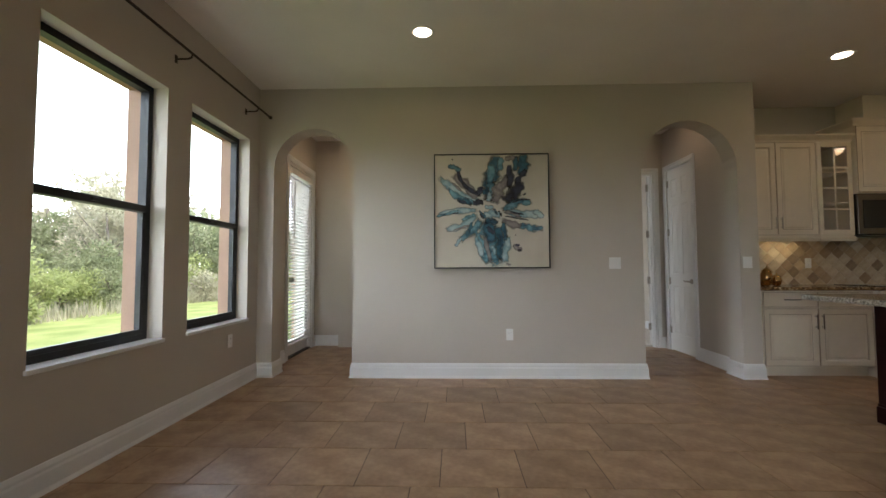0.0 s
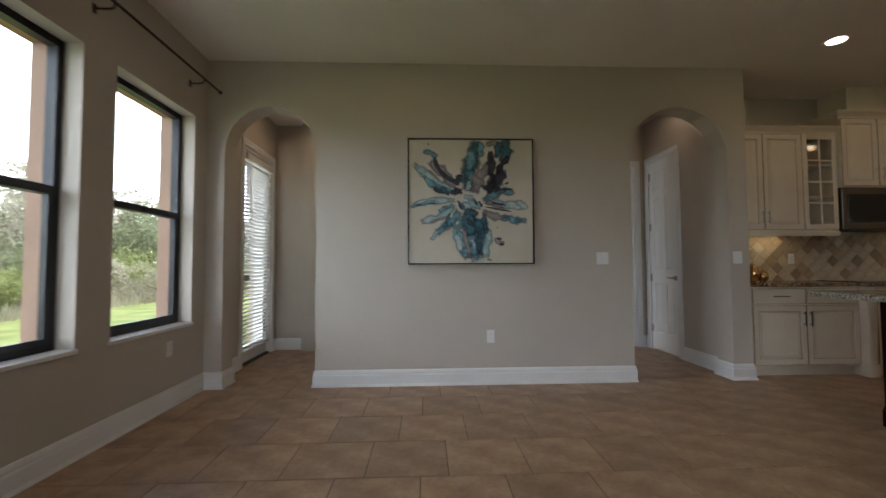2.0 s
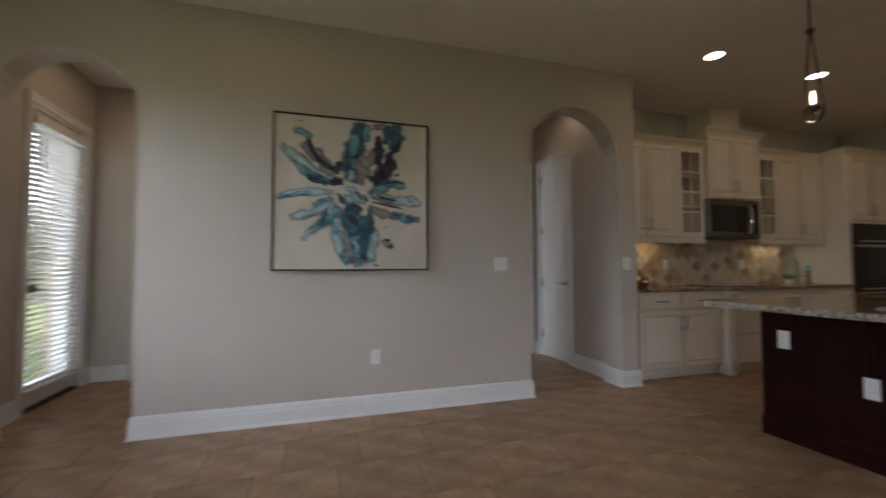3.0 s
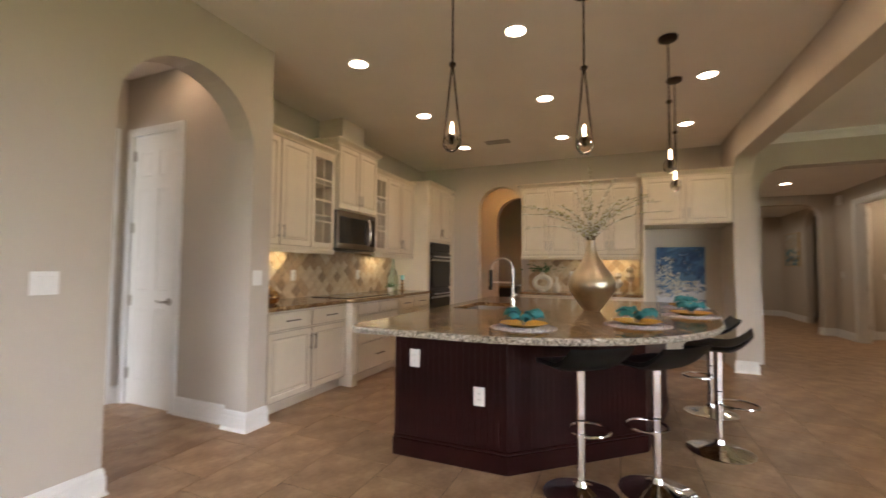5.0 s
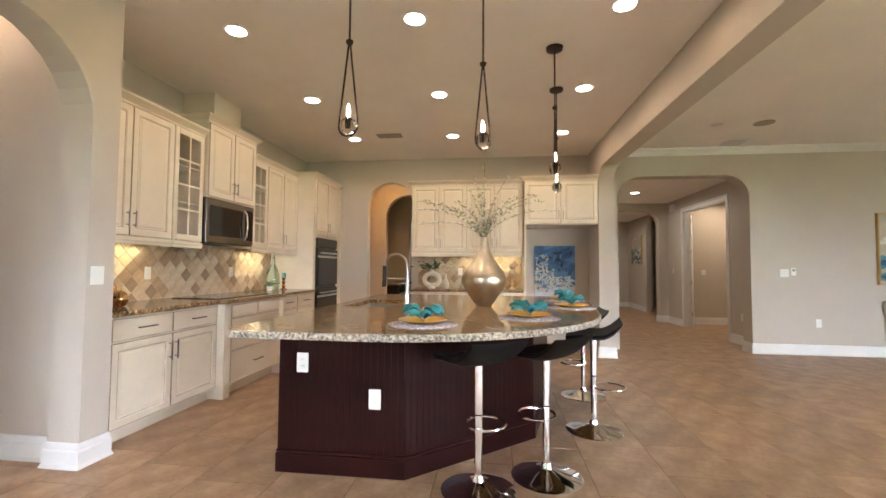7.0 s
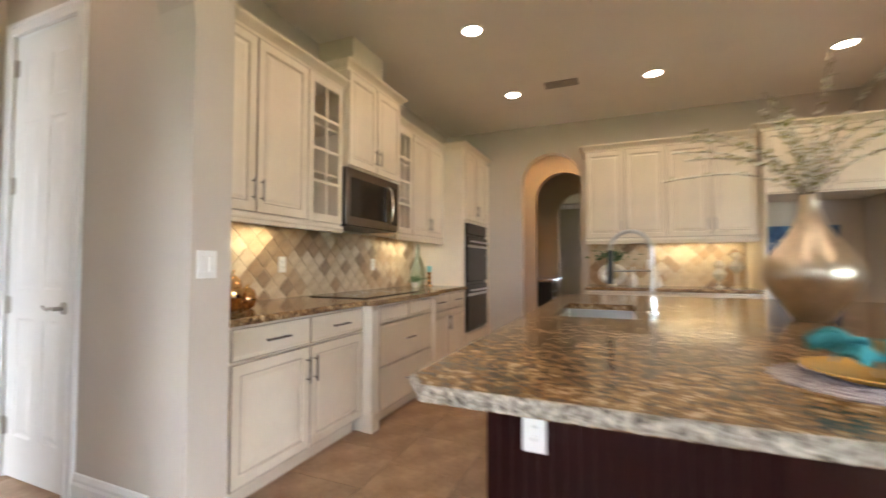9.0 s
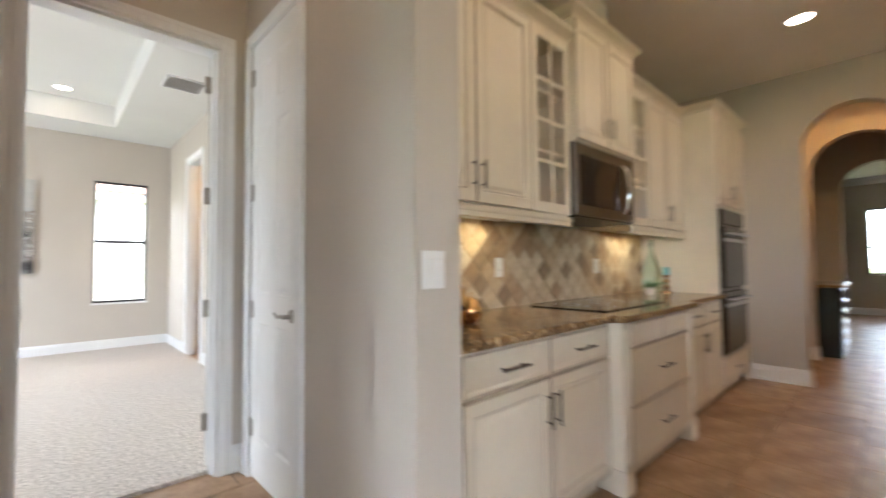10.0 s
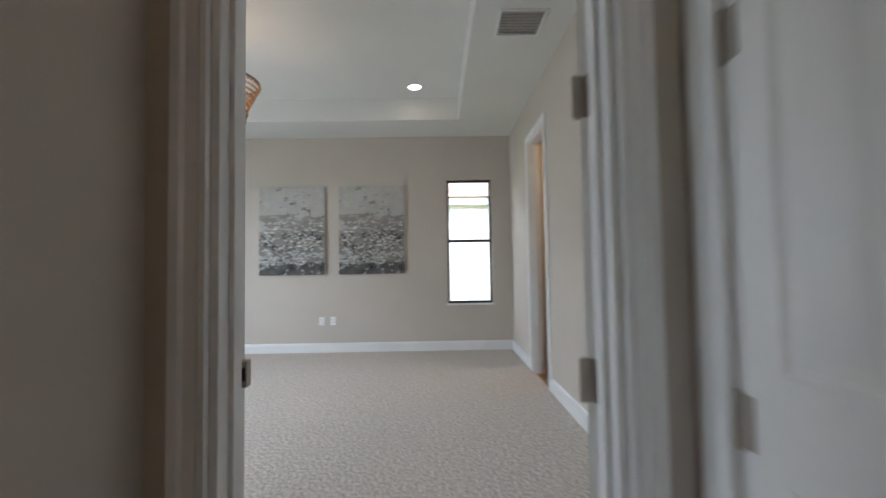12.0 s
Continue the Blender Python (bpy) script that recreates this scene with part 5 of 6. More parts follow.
pic = thing("flower_painting", (0.455, Y_P, 1.115), "square abstract flower painting, teal on cream, thin black frame", "painting")
S = 1.185
part("canvas", box(-S / 2 + 0.012, S / 2 - 0.012, -0.036, -0.004, 0.012, S - 0.012), M_CANVAS, pic, "cream canvas")
for n, b in (("frame", box(-S / 2, S / 2, -0.045, 0, 0, 0.011)), ("frame", box(-S / 2, S / 2, -0.045, 0, S - 0.011, S)), ("frame", box(-S / 2, -S / 2 + 0.011, -0.045, 0, 0.011, S - 0.011)), ("frame", box(S / 2 - 0.011, S / 2, -0.045, 0, 0.011, S - 0.011))):
    part(n, b, M_BLACK, pic, "thin black frame")
# petals as runs of strokes: tone, from (across, up), to (across, up), half width, bow
UPPER = [("navy", .47, .57, .55, .98, .075, .015), ("teal", .49, .66, .50, .90, .045, 0), ("pale", .47, .58, .49, .66, .03, 0), ("grey", .52, .56, .66, .80, .06, .02),
         ("ink", .60, .59, .75, .76, .065, -.03), ("ink", .66, .70, .66, .90, .035, 0), ("navy", .77, .80, .78, .99, .060, 0), ("ink", .70, .72, .80, .86, .025, 0), ("grey", .62, .96, .72, .96, .030, 0), ("teal", .58, .85, .58, .97, .030, 0), ("navy", .70, .84, .72, .98, .025, 0)]
LEFT = [("pale", .40, .58, .05, .80, .050, .035), ("teal", .36, .57, .12, .70, .030, .025), ("grey", .38, .62, .17, .82, .050, 0), ("ink", .41, .63, .20, .87, .020, .045), ("ink", .38, .65, .42, .71, .032, 0),
        ("teal", .12, .90, .24, .86, .025, 0), ("grey", .16, .75, .24, .67, .012, 0), ("navy", .20, .60, .33, .555, .028, .012), ("ink", .21, .59, .28, .57, .018, 0), ("ink", .34, .57, .43, .58, .030, 0),
        ("pale", .38, .50, .03, .46, .034, -.02), ("teal", .22, .505, .02, .45, .014, 0), ("pale", .38, .46, .10, .33, .040, .02), ("grey", .17, .33, .30, .375, .012, 0), ("ink", .16, .478, .22, .483, .006, 0), ("teal", .36, .47, .24, .42, .020, 0)]
LOWER = [("teal", .41, .42, .22, .25, .045, .02), ("navy", .33, .40, .30, .31, .016, 0), ("pale", .24, .27, .18, .19, .02, 0), ("teal", .47, .42, .55, .03, .100, 0), ("navy", .48, .42, .50, .22, .070, 0), ("navy", .56, .36, .57, .06, .050, .01), ("teal", .37, .30, .46, .03, .042, 0),
         ("pale", .36, .28, .42, .10, .030, 0), ("grey", .44, .28, .49, .04, .022, 0), ("pale", .64, .28, .61, .05, .042, 0), ("navy", .60, .40, .62, .24, .028, 0), ("pale", .50, .20, .53, .12, .020, 0), ("ink", .46, .36, .52, .30, .02, 0)]
RIGHT = [("teal", .58, .50, .85, .585, .042, .02), ("ink", .68, .57, .83, .595, .008, .01), ("pale", .62, .48, .94, .46, .045, 0), ("grey", .60, .49, .76, .44, .020, .01), ("ink", .60, .455, .82, .415, .007, 0), ("ink", .66, .49, .78, .465, .010, 0), ("grey", .58, .42, .78, .36, .036, -.01), ("teal", .74, .37, .94, .335, .036, 0),
         ("pale", .86, .50, .95, .44, .030, 0), ("ink", .56, .50, .59, .45, .012, 0)]
HEART = [("pale", .42, .47, .58, .47, .050, 0), ("navy", .39, .50, .45, .44, .014, 0), ("ink", .40, .47, .43, .43, .010, 0), ("navy", .44, .42, .56, .40, .030, 0), ("navy", .52, .52, .55, .46, .012, 0), ("pale", .44, .53, .52, .53, .025, 0),
         ("grey", .68, .20, .76, .15, .026, 0), ("ink", .70, .20, .74, .20, .010, 0), ("ink", .72, .16, .76, .155, .008, 0), ("ink", .77, .635, .80, .65, .010, 0), ("ink", .155, .955, .17, .95, .006, 0), ("ink", .70, .29, .71, .285, .005, 0), ("grey", .62, .04, .66, .03, .010, 0)]
for i, (tone, u0, v0, u1, v1, half, bend) in enumerate(LEFT + RIGHT + UPPER + LOWER + HEART):
    part("brush_stroke", brush((u0 - 0.5) * S, v0 * S, (u1 - 0.5) * S, v1 * S, half * S, bend * S, -0.0363 - i * 0.00006, i), PAINTS[tone], pic)


def canvas(name, loc, rz, w, h, label, frame_mat, layers, ground):
    """A canvas facing -y before the turn, with painted patches."""
    c = thing(name, loc, label, "painting", "", rz)
    part("canvas", box(-w / 2, w / 2, -0.032, -0.002, 0, h), ground, c)
    if frame_mat:
        for b in (box(-w / 2 - 0.02, w / 2 + 0.02, -0.04, 0, -0.02, -0.0005), box(-w / 2 - 0.02, w / 2 + 0.02, -0.04, 0, h + 0.0005, h + 0.02), box(-w / 2 - 0.02, -w / 2 - 0.0005, -0.04, 0, 0, h), box(w / 2 + 0.0005, w / 2 + 0.02, -0.04, 0, 0, h)):
            part("frame", b, frame_mat, c)
    rnd = random.Random(label)
    k = 0
    for mm, count, (u0, u1), (v0, v1), (l0, l1), (w0, w1), (a0, a1) in layers:
        bm = bmesh.new()
        for _ in range(count):
            k += 1
            ln = rnd.uniform(l0, l1)
            a = radians(rnd.uniform(a0, a1))
            cx, cz = rnd.uniform(u0, u1) * w, rnd.uniform(v0, v1) * h
            cx = min(max(cx, 0.02), w - 0.02)
            blob(bm, cx - w / 2 - ln / 2 * math.cos(a), cz - ln / 2 * math.sin(a), a, ln, rnd.uniform(w0, w1), -0.0323 - k * 0.00002, k)
        for vv in bm.verts:
            vv.co.x = min(max(vv.co.x, -w / 2), w / 2)
            vv.co.z = min(max(vv.co.z, 0), h)
        tagged(part("brush_stroke", bm, mm, c), kind="stuff")
    return c


M_GOLD = mat("gold_frame", (0.55, 0.38, 0.16), 0.35, 0.8, vary=0.1)
P_WHITE = paint("white_dabs", (0.72, 0.70, 0.66), (0.55, 0.52, 0.47), 0.36)
P_DARK = paint("dark_dabs", (0.045, 0.042, 0.038), (0.13, 0.12, 0.11), 0.36)
P_TAN = paint("tan_dabs", (0.36, 0.32, 0.27), (0.25, 0.22, 0.19), 0.36)
M_FIELD = mat("grey_field", (0.50, 0.49, 0.46), 0.85, second=(0.40, 0.39, 0.37), amount=1, scale=5, fine=60, bump=0.2)
P_SOFT = paint("soft_grey_dabs", (0.50, 0.48, 0.44), (0.42, 0.40, 0.36), 0.40)
P_MID = paint("mid_grey_dabs", (0.22, 0.205, 0.18), (0.30, 0.28, 0.25), 0.40)
FIELD = [(P_SOFT, 40, (0, 1), (0.70, 1.0), (0.2, 0.5), (0.03, 0.06), (-6, 6)), (P_TAN, 70, (0, 1), (0.30, 0.66), (0.15, 0.35), (0.03, 0.05), (-12, 12)), (P_MID, 90, (0, 1), (0.08, 0.52), (0.12, 0.28), (0.02, 0.045), (-25, 25)),
         (P_DARK, 90, (0, 1), (0.0, 0.11), (0.06, 0.16), (0.015, 0.035), (-20, 110)), (P_DARK, 110, (0, 1), (0.10, 0.48), (0.03, 0.08), (0.008, 0.016), (-30, 120)),
         (P_SOFT, 130, (0.02, 0.98), (0.12, 0.66), (0.03, 0.06), (0.008, 0.016), (-20, 20)), (P_WHITE, 120, (0.02, 0.98), (0.12, 0.60), (0.025, 0.06), (0.008, 0.016), (-20, 20))]
for x in (0.455, 1.582):
    canvas("field_painting", (x, BY1, 1.116), 0, 0.93, 1.255, "tall grey canvas of pale flowers over a dark ground", None, FIELD, M_FIELD)["group"] = "bedroom canvases"
M_BLUE = mat("blue_canvas", (0.055, 0.13, 0.26), 0.8, second=(0.10, 0.20, 0.34), amount=1, scale=4, fine=30, bump=0.2)
P_BLUE = paint("deep_blue_paint", (0.012, 0.04, 0.12), (0.06, 0.14, 0.27), 0.42)
P_LIGHT = paint("gold_leaf_paint", (0.56, 0.50, 0.36), (0.42, 0.44, 0.46), 0.44)
P_SKY = paint("pale_blue_paint", (0.46, 0.51, 0.56), (0.60, 0.61, 0.62), 0.40)
canvas("blue_painting", (X_E, 0.715, 0.62), -90, 0.62, 0.97, "blue abstract painting with gold flecks in the fridge recess", None,
       [(P_BLUE, 60, (0, 1), (0.60, 1), (0.10, 0.25), (0.03, 0.06), (-20, 90)), (P_SKY, 60, (0, 1), (0.0, 0.34), (0.1, 0.25), (0.03, 0.05), (-30, 30)), (P_SKY, 16, (0.4, 1), (0.3, 0.5), (0.05, 0.15), (0.01, 0.03), (-30, 90)),
        (P_LIGHT, 150, (0, 0.5), (0.26, 0.62), (0.02, 0.07), (0.006, 0.016), (-40, 120)), (P_LIGHT, 50, (0.03, 0.36), (0.62, 0.86), (0.02, 0.06), (0.005, 0.012), (-40, 120)), (P_LIGHT, 50, (0.35, 0.85), (0.36, 0.50), (0.02, 0.06), (0.006, 0.014), (-40, 120))], M_BLUE)
P_SEA = paint("sea_paint", (0.05, 0.20, 0.27), (0.14, 0.33, 0.40), 0.40)
M_SAND = mat("sand_canvas", (0.60, 0.53, 0.40), 0.85, second=(0.45, 0.42, 0.34), amount=1, scale=4, fine=40, bump=0.2)
canvas("sea_painting", (X_E, -4.45, 1.05), -90, 1.2, 1.0, "gold-framed abstract seascape above the console", M_GOLD,
       [(P_SEA, 46, (0, 1), (0.0, 0.5), (0.1, 0.35), (0.03, 0.07), (-15, 30)), (P_BLUE, 14, (0, 1), (0.05, 0.4), (0.08, 0.2), (0.02, 0.05), (-15, 30)), (P_WHITE, 14, (0, 1), (0.5, 0.95), (0.1, 0.25), (0.02, 0.05), (-15, 30))], M_SAND)
canvas("hall_painting", (14.4, -2.72, 1.40), 180, 0.92, 0.84, "wooden-framed sea picture on the far hall wall", M_GOLD,
       [(P_SEA, 20, (0, 1), (0.0, 0.5), (0.1, 0.35), (0.03, 0.07), (-15, 30)), (P_WHITE, 10, (0, 1), (0.3, 0.95), (0.1, 0.25), (0.02, 0.05), (-15, 30)), (P_DARK, 8, (0, 1), (0.0, 0.3), (0.1, 0.25), (0.02, 0.05), (-15, 30))], M_SAND)

# ---- on the island ----
M_SILVER = mat("champagne_silver", (0.70, 0.62, 0.50), 0.33, 1.0, vary=0.10, scale=14, fine=70, bump=0.06)
v = thing("vase", (4.22, 1.73, 0.916), "champagne metallic onion-shaped vase of blossom branches", "vase")
part("body", lathe([(0.058, 0), (0.066, 0.004), (0.088, 0.035), (0.122, 0.085), (0.156, 0.135), (0.180, 0.180), (0.187, 0.212), (0.184, 0.240), (0.170, 0.275), (0.145, 0.312), (0.112, 0.355), (0.082, 0.400), (0.058, 0.445), (0.042, 0.495), (0.034, 0.550), (0.034, 0.572), (0.031, 0.577), (0.027, 0.56)], 48), M_SILVER, v, smooth=True)
br = thing("branches", (4.22, 1.73, 1.49), "leafy blossom branches standing in the vase", "branches")
M_TWIG = mat("twig_bark", (0.13, 0.085, 0.05), 0.8, vary=0.2)
M_LEAF = mat("pale_leaf", (0.24, 0.23, 0.06), 0.6, second=(0.42, 0.39, 0.15), amount=1, scale=12)
M_BUD = mat("white_blossom", (0.74, 0.72, 0.62), 0.7, vary=0.08)
rnd = random.Random(4)


def leaf(bm, p, d, size, rnd, ratio=0.4):
    """A folded leaf of four triangles."""
    d = d.normalized()
    s = d.cross(Vector((rnd.uniform(-1, 1), rnd.uniform(-1, 1), rnd.uniform(-1, 1))))
    if s.length < 1e-3:
        return
    s.normalize()
    n = d.cross(s)
    a, b, m = p, p + d * size, p + d * size * 0.5
    l, r = m + s * size * ratio * 0.5 + n * size * 0.1, m - s * size * ratio * 0.5 + n * size * 0.1
    va, vb, vm, vl, vr = (bm.verts.new(q) for q in (a, b, m, l, r))
    for f in ((va, vl, vm), (vl, vb, vm), (va, vm, vr), (vm, vb, vr)):
        bm.faces.new(f)


leaves, buds = bmesh.new(), bmesh.new()
for k in range(20):
    az = k * 2.4 + rnd.uniform(-0.3, 0.3)
    lean = rnd.uniform(0.8, 1.8) if k % 4 else rnd.uniform(0.2, 0.6)
    ln = rnd.uniform(0.42, 0.74)
    pts, p = [], Vector((0, 0, -0.03))
    d = Vector((math.sin(lean * 0.4) * math.cos(az), math.sin(lean * 0.4) * math.sin(az), math.cos(lean * 0.4)))
    for i in range(9):
        pts.append(p.copy())
        p += d * ln / 8
        d = (d + Vector((math.cos(az) * lean * 0.20, math.sin(az) * lean * 0.20, -0.06 * lean)) + Vector((rnd.gauss(0, 0.05), rnd.gauss(0, 0.05), rnd.gauss(0, 0.03)))).normalized()
    part("stem", tube(pts, 0.0030, 5, taper=0.4), M_TWIG, br)
    for i in range(2, 9):
        for _ in range(12 if i < 6 else 8):
            q = pts[i - 1].lerp(pts[i], rnd.random())
            dd = Vector((rnd.gauss(0, 1), rnd.gauss(0, 1), rnd.gauss(0.4, 0.8)))
            if rnd.random() < 0.50:
                leaf(leaves, q, dd, rnd.uniform(0.018, 0.038), rnd)
            else:
                bmesh.ops.create_icosphere(buds, subdivisions=1, radius=rnd.uniform(0.005, 0.009), matrix=Matrix.Translation(q + dd.normalized() * 0.008))
tagged(part("leaves", leaves, M_LEAF, br, "small pale green leaves"), kind="stuff")
tagged(part("blossoms", buds, M_BUD, br, "white blossom buds"), kind="stuff")

M_DOILY = mat("woven_doily", (0.74, 0.70, 0.70), 0.9, second=(0.20, 0.16, 0.20), amount=1, scale=85, fine=150, bump=0.6)
M_ORANGE = mat("mustard_glaze", (0.72, 0.41, 0.075), 0.22, vary=0.08)
M_TURQ = mat("turquoise_cloth", (0.05, 0.28, 0.315), 0.85, vary=0.15, scale=20, fine=300, bump=0.3)
M_ROPE = mat("jute_ring", (0.42, 0.29, 0.12), 0.8, vary=0.2, scale=60, bump=0.5)


def place_setting(x, y, rz):
    z = 0.9162
    p = thing("placemat", (x, y, z), "round white woven placemat on the granite", "placemat", "placemats")
    prof = bmesh.new()
    n = 48
    rim = [prof.verts.new((math.cos(i * math.tau / n) * (0.185 + 0.008 * (i % 2)), math.sin(i * math.tau / n) * (0.185 + 0.008 * (i % 2)), 0.004)) for i in range(n)]
    low = [prof.verts.new((w.co.x, w.co.y, 0)) for w in rim]
    prof.faces.new(rim)
    for i in range(n):
        prof.faces.new((low[i], low[(i + 1) % n], rim[(i + 1) % n], rim[i]))
    for r in (0.06, 0.09, 0.12, 0.15, 0.175):
        pts = [(r * math.cos(a * math.tau / 40), r * math.sin(a * math.tau / 40), 0.004 + 0.0015 * (a % 2)) for a in range(40)]
        tube(pts, 0.0035, 5, prof, closed=True)
    part("mat", prof, M_DOILY, p)
    d = thing("plate", (x, y, z + 0.0085), "round mustard yellow dinner plate", "plate", "dinner plates")
    part("dish", lathe([(0.075, 0), (0.085, 0.003), (0.125, 0.016), (0.137, 0.020), (0.136, 0.023), (0.12, 0.019), (0.085, 0.007), (0.0, 0.005)], 40, cap=False), M_ORANGE, d, smooth=True)
    nk = thing("napkin", (x, y, z + 0.016), "turquoise cloth napkin bunched in a jute ring", "napkin", "napkins", rz)
    nk.scale = (0.95, 1.0, 1.35)
    r0 = random.Random(int(x * 100))
    for s in (-1, 1):
        for k in range(6):
            bm = bmesh.new()
            a = (k - 2.5) * 0.42 + r0.uniform(-0.1, 0.1)
            ln, wd = r0.uniform(0.09, 0.125), r0.uniform(0.026, 0.036)
            rows = []
            for i in range(7):
                t = i / 6
                cx, cy = s * (0.012 + ln * t * math.cos(a)), ln * t * math.sin(a) * 0.8
                cz = 0.022 + 0.040 * math.sin(t * 2.6) * (0.6 + 0.4 * math.cos(a * 1.5)) + 0.010 * (k % 2)
                w = wd * (0.25 + math.sin(min(1, t * 1.1) * 2.5) * 0.95)
                rows.append([bm.verts.new((cx - w * math.sin(a) * u * s, cy + w * math.cos(a) * u, cz - 0.018 * u * u * (1 if k % 2 else -0.6))) for u in (-1, -0.5, 0, 0.5, 1)])
            for q, w2 in zip(rows, rows[1:]):
                for j in range(4):
                    bm.faces.new((q[j], q[j + 1], w2[j + 1], w2[j]))
            o = part("fold", bm, M_TURQ, nk, smooth=True)
            so = o.modifiers.new("thick", "SOLIDIFY")
            so.thickness = 0.003
    tor = [(0.0, 0.024 * math.cos(a), 0.028 + 0.022 * math.sin(a)) for a in [i * math.tau / 20 for i in range(20)]]
    part("napkin_ring", tube(tor, 0.008, 8, closed=True), M_ROPE, nk, "jute napkin ring", smooth=True)


for x, y, rz in ((2.98, 2.03, 75), (3.395, 1.42, 50), (4.16, 1.03, 20), (4.93, 0.97, 5)):
    place_setting(x, y, rz)

# ---- on the wall worktop ----
M_COPPER = mat("polished_bronze", (0.60, 0.36, 0.15), 0.10, 1.0, vary=0.08)


def apple(x, y, r, h):
    a = thing("metal_ornament", (x, y, 0.9155), "polished bronze round ornament on the worktop", "ornament", "bronze ornaments")
    part("body", lathe([(r * 0.3, 0), (r * 0.7, h * 0.06), (r, h * 0.35), (r * 0.98, h * 0.55), (r * 0.75, h * 0.82), (r * 0.35, h * 0.95), (r * 0.12, h * 0.90)], 28), M_COPPER, a, smooth=True)
    part("stem", tube([(0, 0, h * 0.9), (0.006, 0.004, h * 1.04), (0.016, 0.008, h * 1.10)], 0.005, 6), M_COPPER, a, smooth=True)


for x, y, r, h in ((3.46, 4.47, 0.056, 0.20), (3.585, 4.50, 0.052, 0.125), (3.52, 4.62, 0.055, 0.14), (3.66, 4.60, 0.050, 0.11)):
    apple(x, y, r, h)
M_BOTTLE = glass("pale_green_glass", (0.72, 0.90, 0.84), 0.02)
bt = thing("glass_bottle", (6.12, 4.66, 0.9155), "tall pale green glass bottle", "bottle")
part("body", lathe([(0.06, 0), (0.075, 0.01), (0.085, 0.10), (0.08, 0.20), (0.05, 0.29), (0.022, 0.36), (0.018, 0.44), (0.021, 0.445)], 28), M_BOTTLE, bt, smooth=True)
part("stopper", lathe([(0.016, 0.44), (0.018, 0.47), (0.008, 0.48)], 12), M_BOTTLE, bt, smooth=True)
cd = thing("candlestick", (6.30, 4.60, 0.9155), "bronze candlestick with a turquoise candle", "candlestick")
part("stick", lathe([(0.045, 0), (0.045, 0.008), (0.018, 0.02), (0.026, 0.05), (0.014, 0.075), (0.028, 0.10), (0.014, 0.125), (0.026, 0.15), (0.034, 0.16)], 20), M_COPPER, cd, smooth=True)
part("candle", lathe([(0.028, 0.16), (0.028, 0.23), (0.02, 0.232)], 20), mat("turquoise_wax", (0.20, 0.48, 0.50), 0.5), cd, "turquoise pillar candle", smooth=True)
pl = thing("potted_plant", (5.93, 4.60, 0.9155), "small green plant in a white pot", "plant")
part("pot", lathe([(0.030, 0), (0.036, 0.05), (0.038, 0.055), (0.033, 0.055)], 18), M_PLASTIC, pl, smooth=True)
M_GREEN = mat("green_leaf", (0.035, 0.095, 0.025), 0.5, second=(0.08, 0.17, 0.05), amount=1, scale=20)


def tuft(parent, name, base_z, count, size, spread, seed, up=0.7):
    r1 = random.Random(seed)
    bm = bmesh.new()
    for _ in range(count):
        d = Vector((r1.gauss(0, spread), r1.gauss(0, spread), r1.uniform(0.2, 1) * up))
        p = Vector((r1.gauss(0, 0.012), r1.gauss(0, 0.012), base_z + r1.random() * size * 0.8)) + d * r1.uniform(0, size)
        leaf(bm, p, d, r1.uniform(0.5, 1) * size, r1, 0.35)
    return tagged(part(name, bm, M_GREEN, parent, "green leaves"), kind="stuff")


tuft(pl, "leaves", 0.05, 80, 0.05, 0.6, 3)

# ---- on the back worktop ----
M_WHITEWARE = mat("cream_ceramic", (0.72, 0.66, 0.56), 0.35, vary=0.05)
dv = thing("ring_vase", (7.18, 2.62, 0.9155), "cream ceramic ring-shaped vase with green foliage", "vase")
pts = [(0.0, 0.105 * math.cos(a) * 1.12, 0.135 + 0.095 * math.sin(a)) for a in [i * math.tau / 36 for i in range(36)]]
part("ring", tube(pts, 0.036, 14, closed=True), M_WHITEWARE, dv, smooth=True)
part("foot", lathe([(0.05, 0), (0.055, 0.012), (0.04, 0.03)], 20), M_WHITEWARE, dv, smooth=True)
part("neck", lathe([(0.025, 0.245), (0.022, 0.28), (0.028, 0.295), (0.022, 0.295)], 16), M_WHITEWARE, dv, smooth=True)
tuft(dv, "leaves", 0.29, 90, 0.10, 1.5, 9, 0.5)
for x, y, sc in ((7.15, 2.40, 1.0), (7.22, 2.14, 0.8)):
    b0 = thing("ceramic_bottle", (x, y, 0.9155), "cream ceramic bottle vase", "vase", "ceramic bottles")
    part("body", lathe([(0.04 * sc, 0), (0.055 * sc, 0.03 * sc), (0.052 * sc, 0.09 * sc), (0.022 * sc, 0.15 * sc), (0.018 * sc, 0.21 * sc), (0.026 * sc, 0.225 * sc)], 24), M_WHITEWARE, b0, smooth=True)
for y, h in ((1.54, 0.0), (1.38, 0.09)):
    f = thing("finial_ornament", (7.2, y, 0.9155), "pale carved ball finial on a stand", "ornament", "finial ornaments")
    part("stand", lathe([(0.045, 0), (0.045, 0.012), (0.018, 0.03), (0.014, 0.07 + h), (0.03, 0.085 + h)], 20), M_WHITEWARE, f, smooth=True)
    part("ball", lathe([(0.02, 0.085 + h), (0.05, 0.11 + h), (0.065, 0.15 + h), (0.05, 0.19 + h), (0.018, 0.212 + h), (0.03, 0.22 + h), (0.05, 0.25 + h), (0.03, 0.29 + h), (0.008, 0.297 + h)], 24), M_WHITEWARE, f, smooth=True)

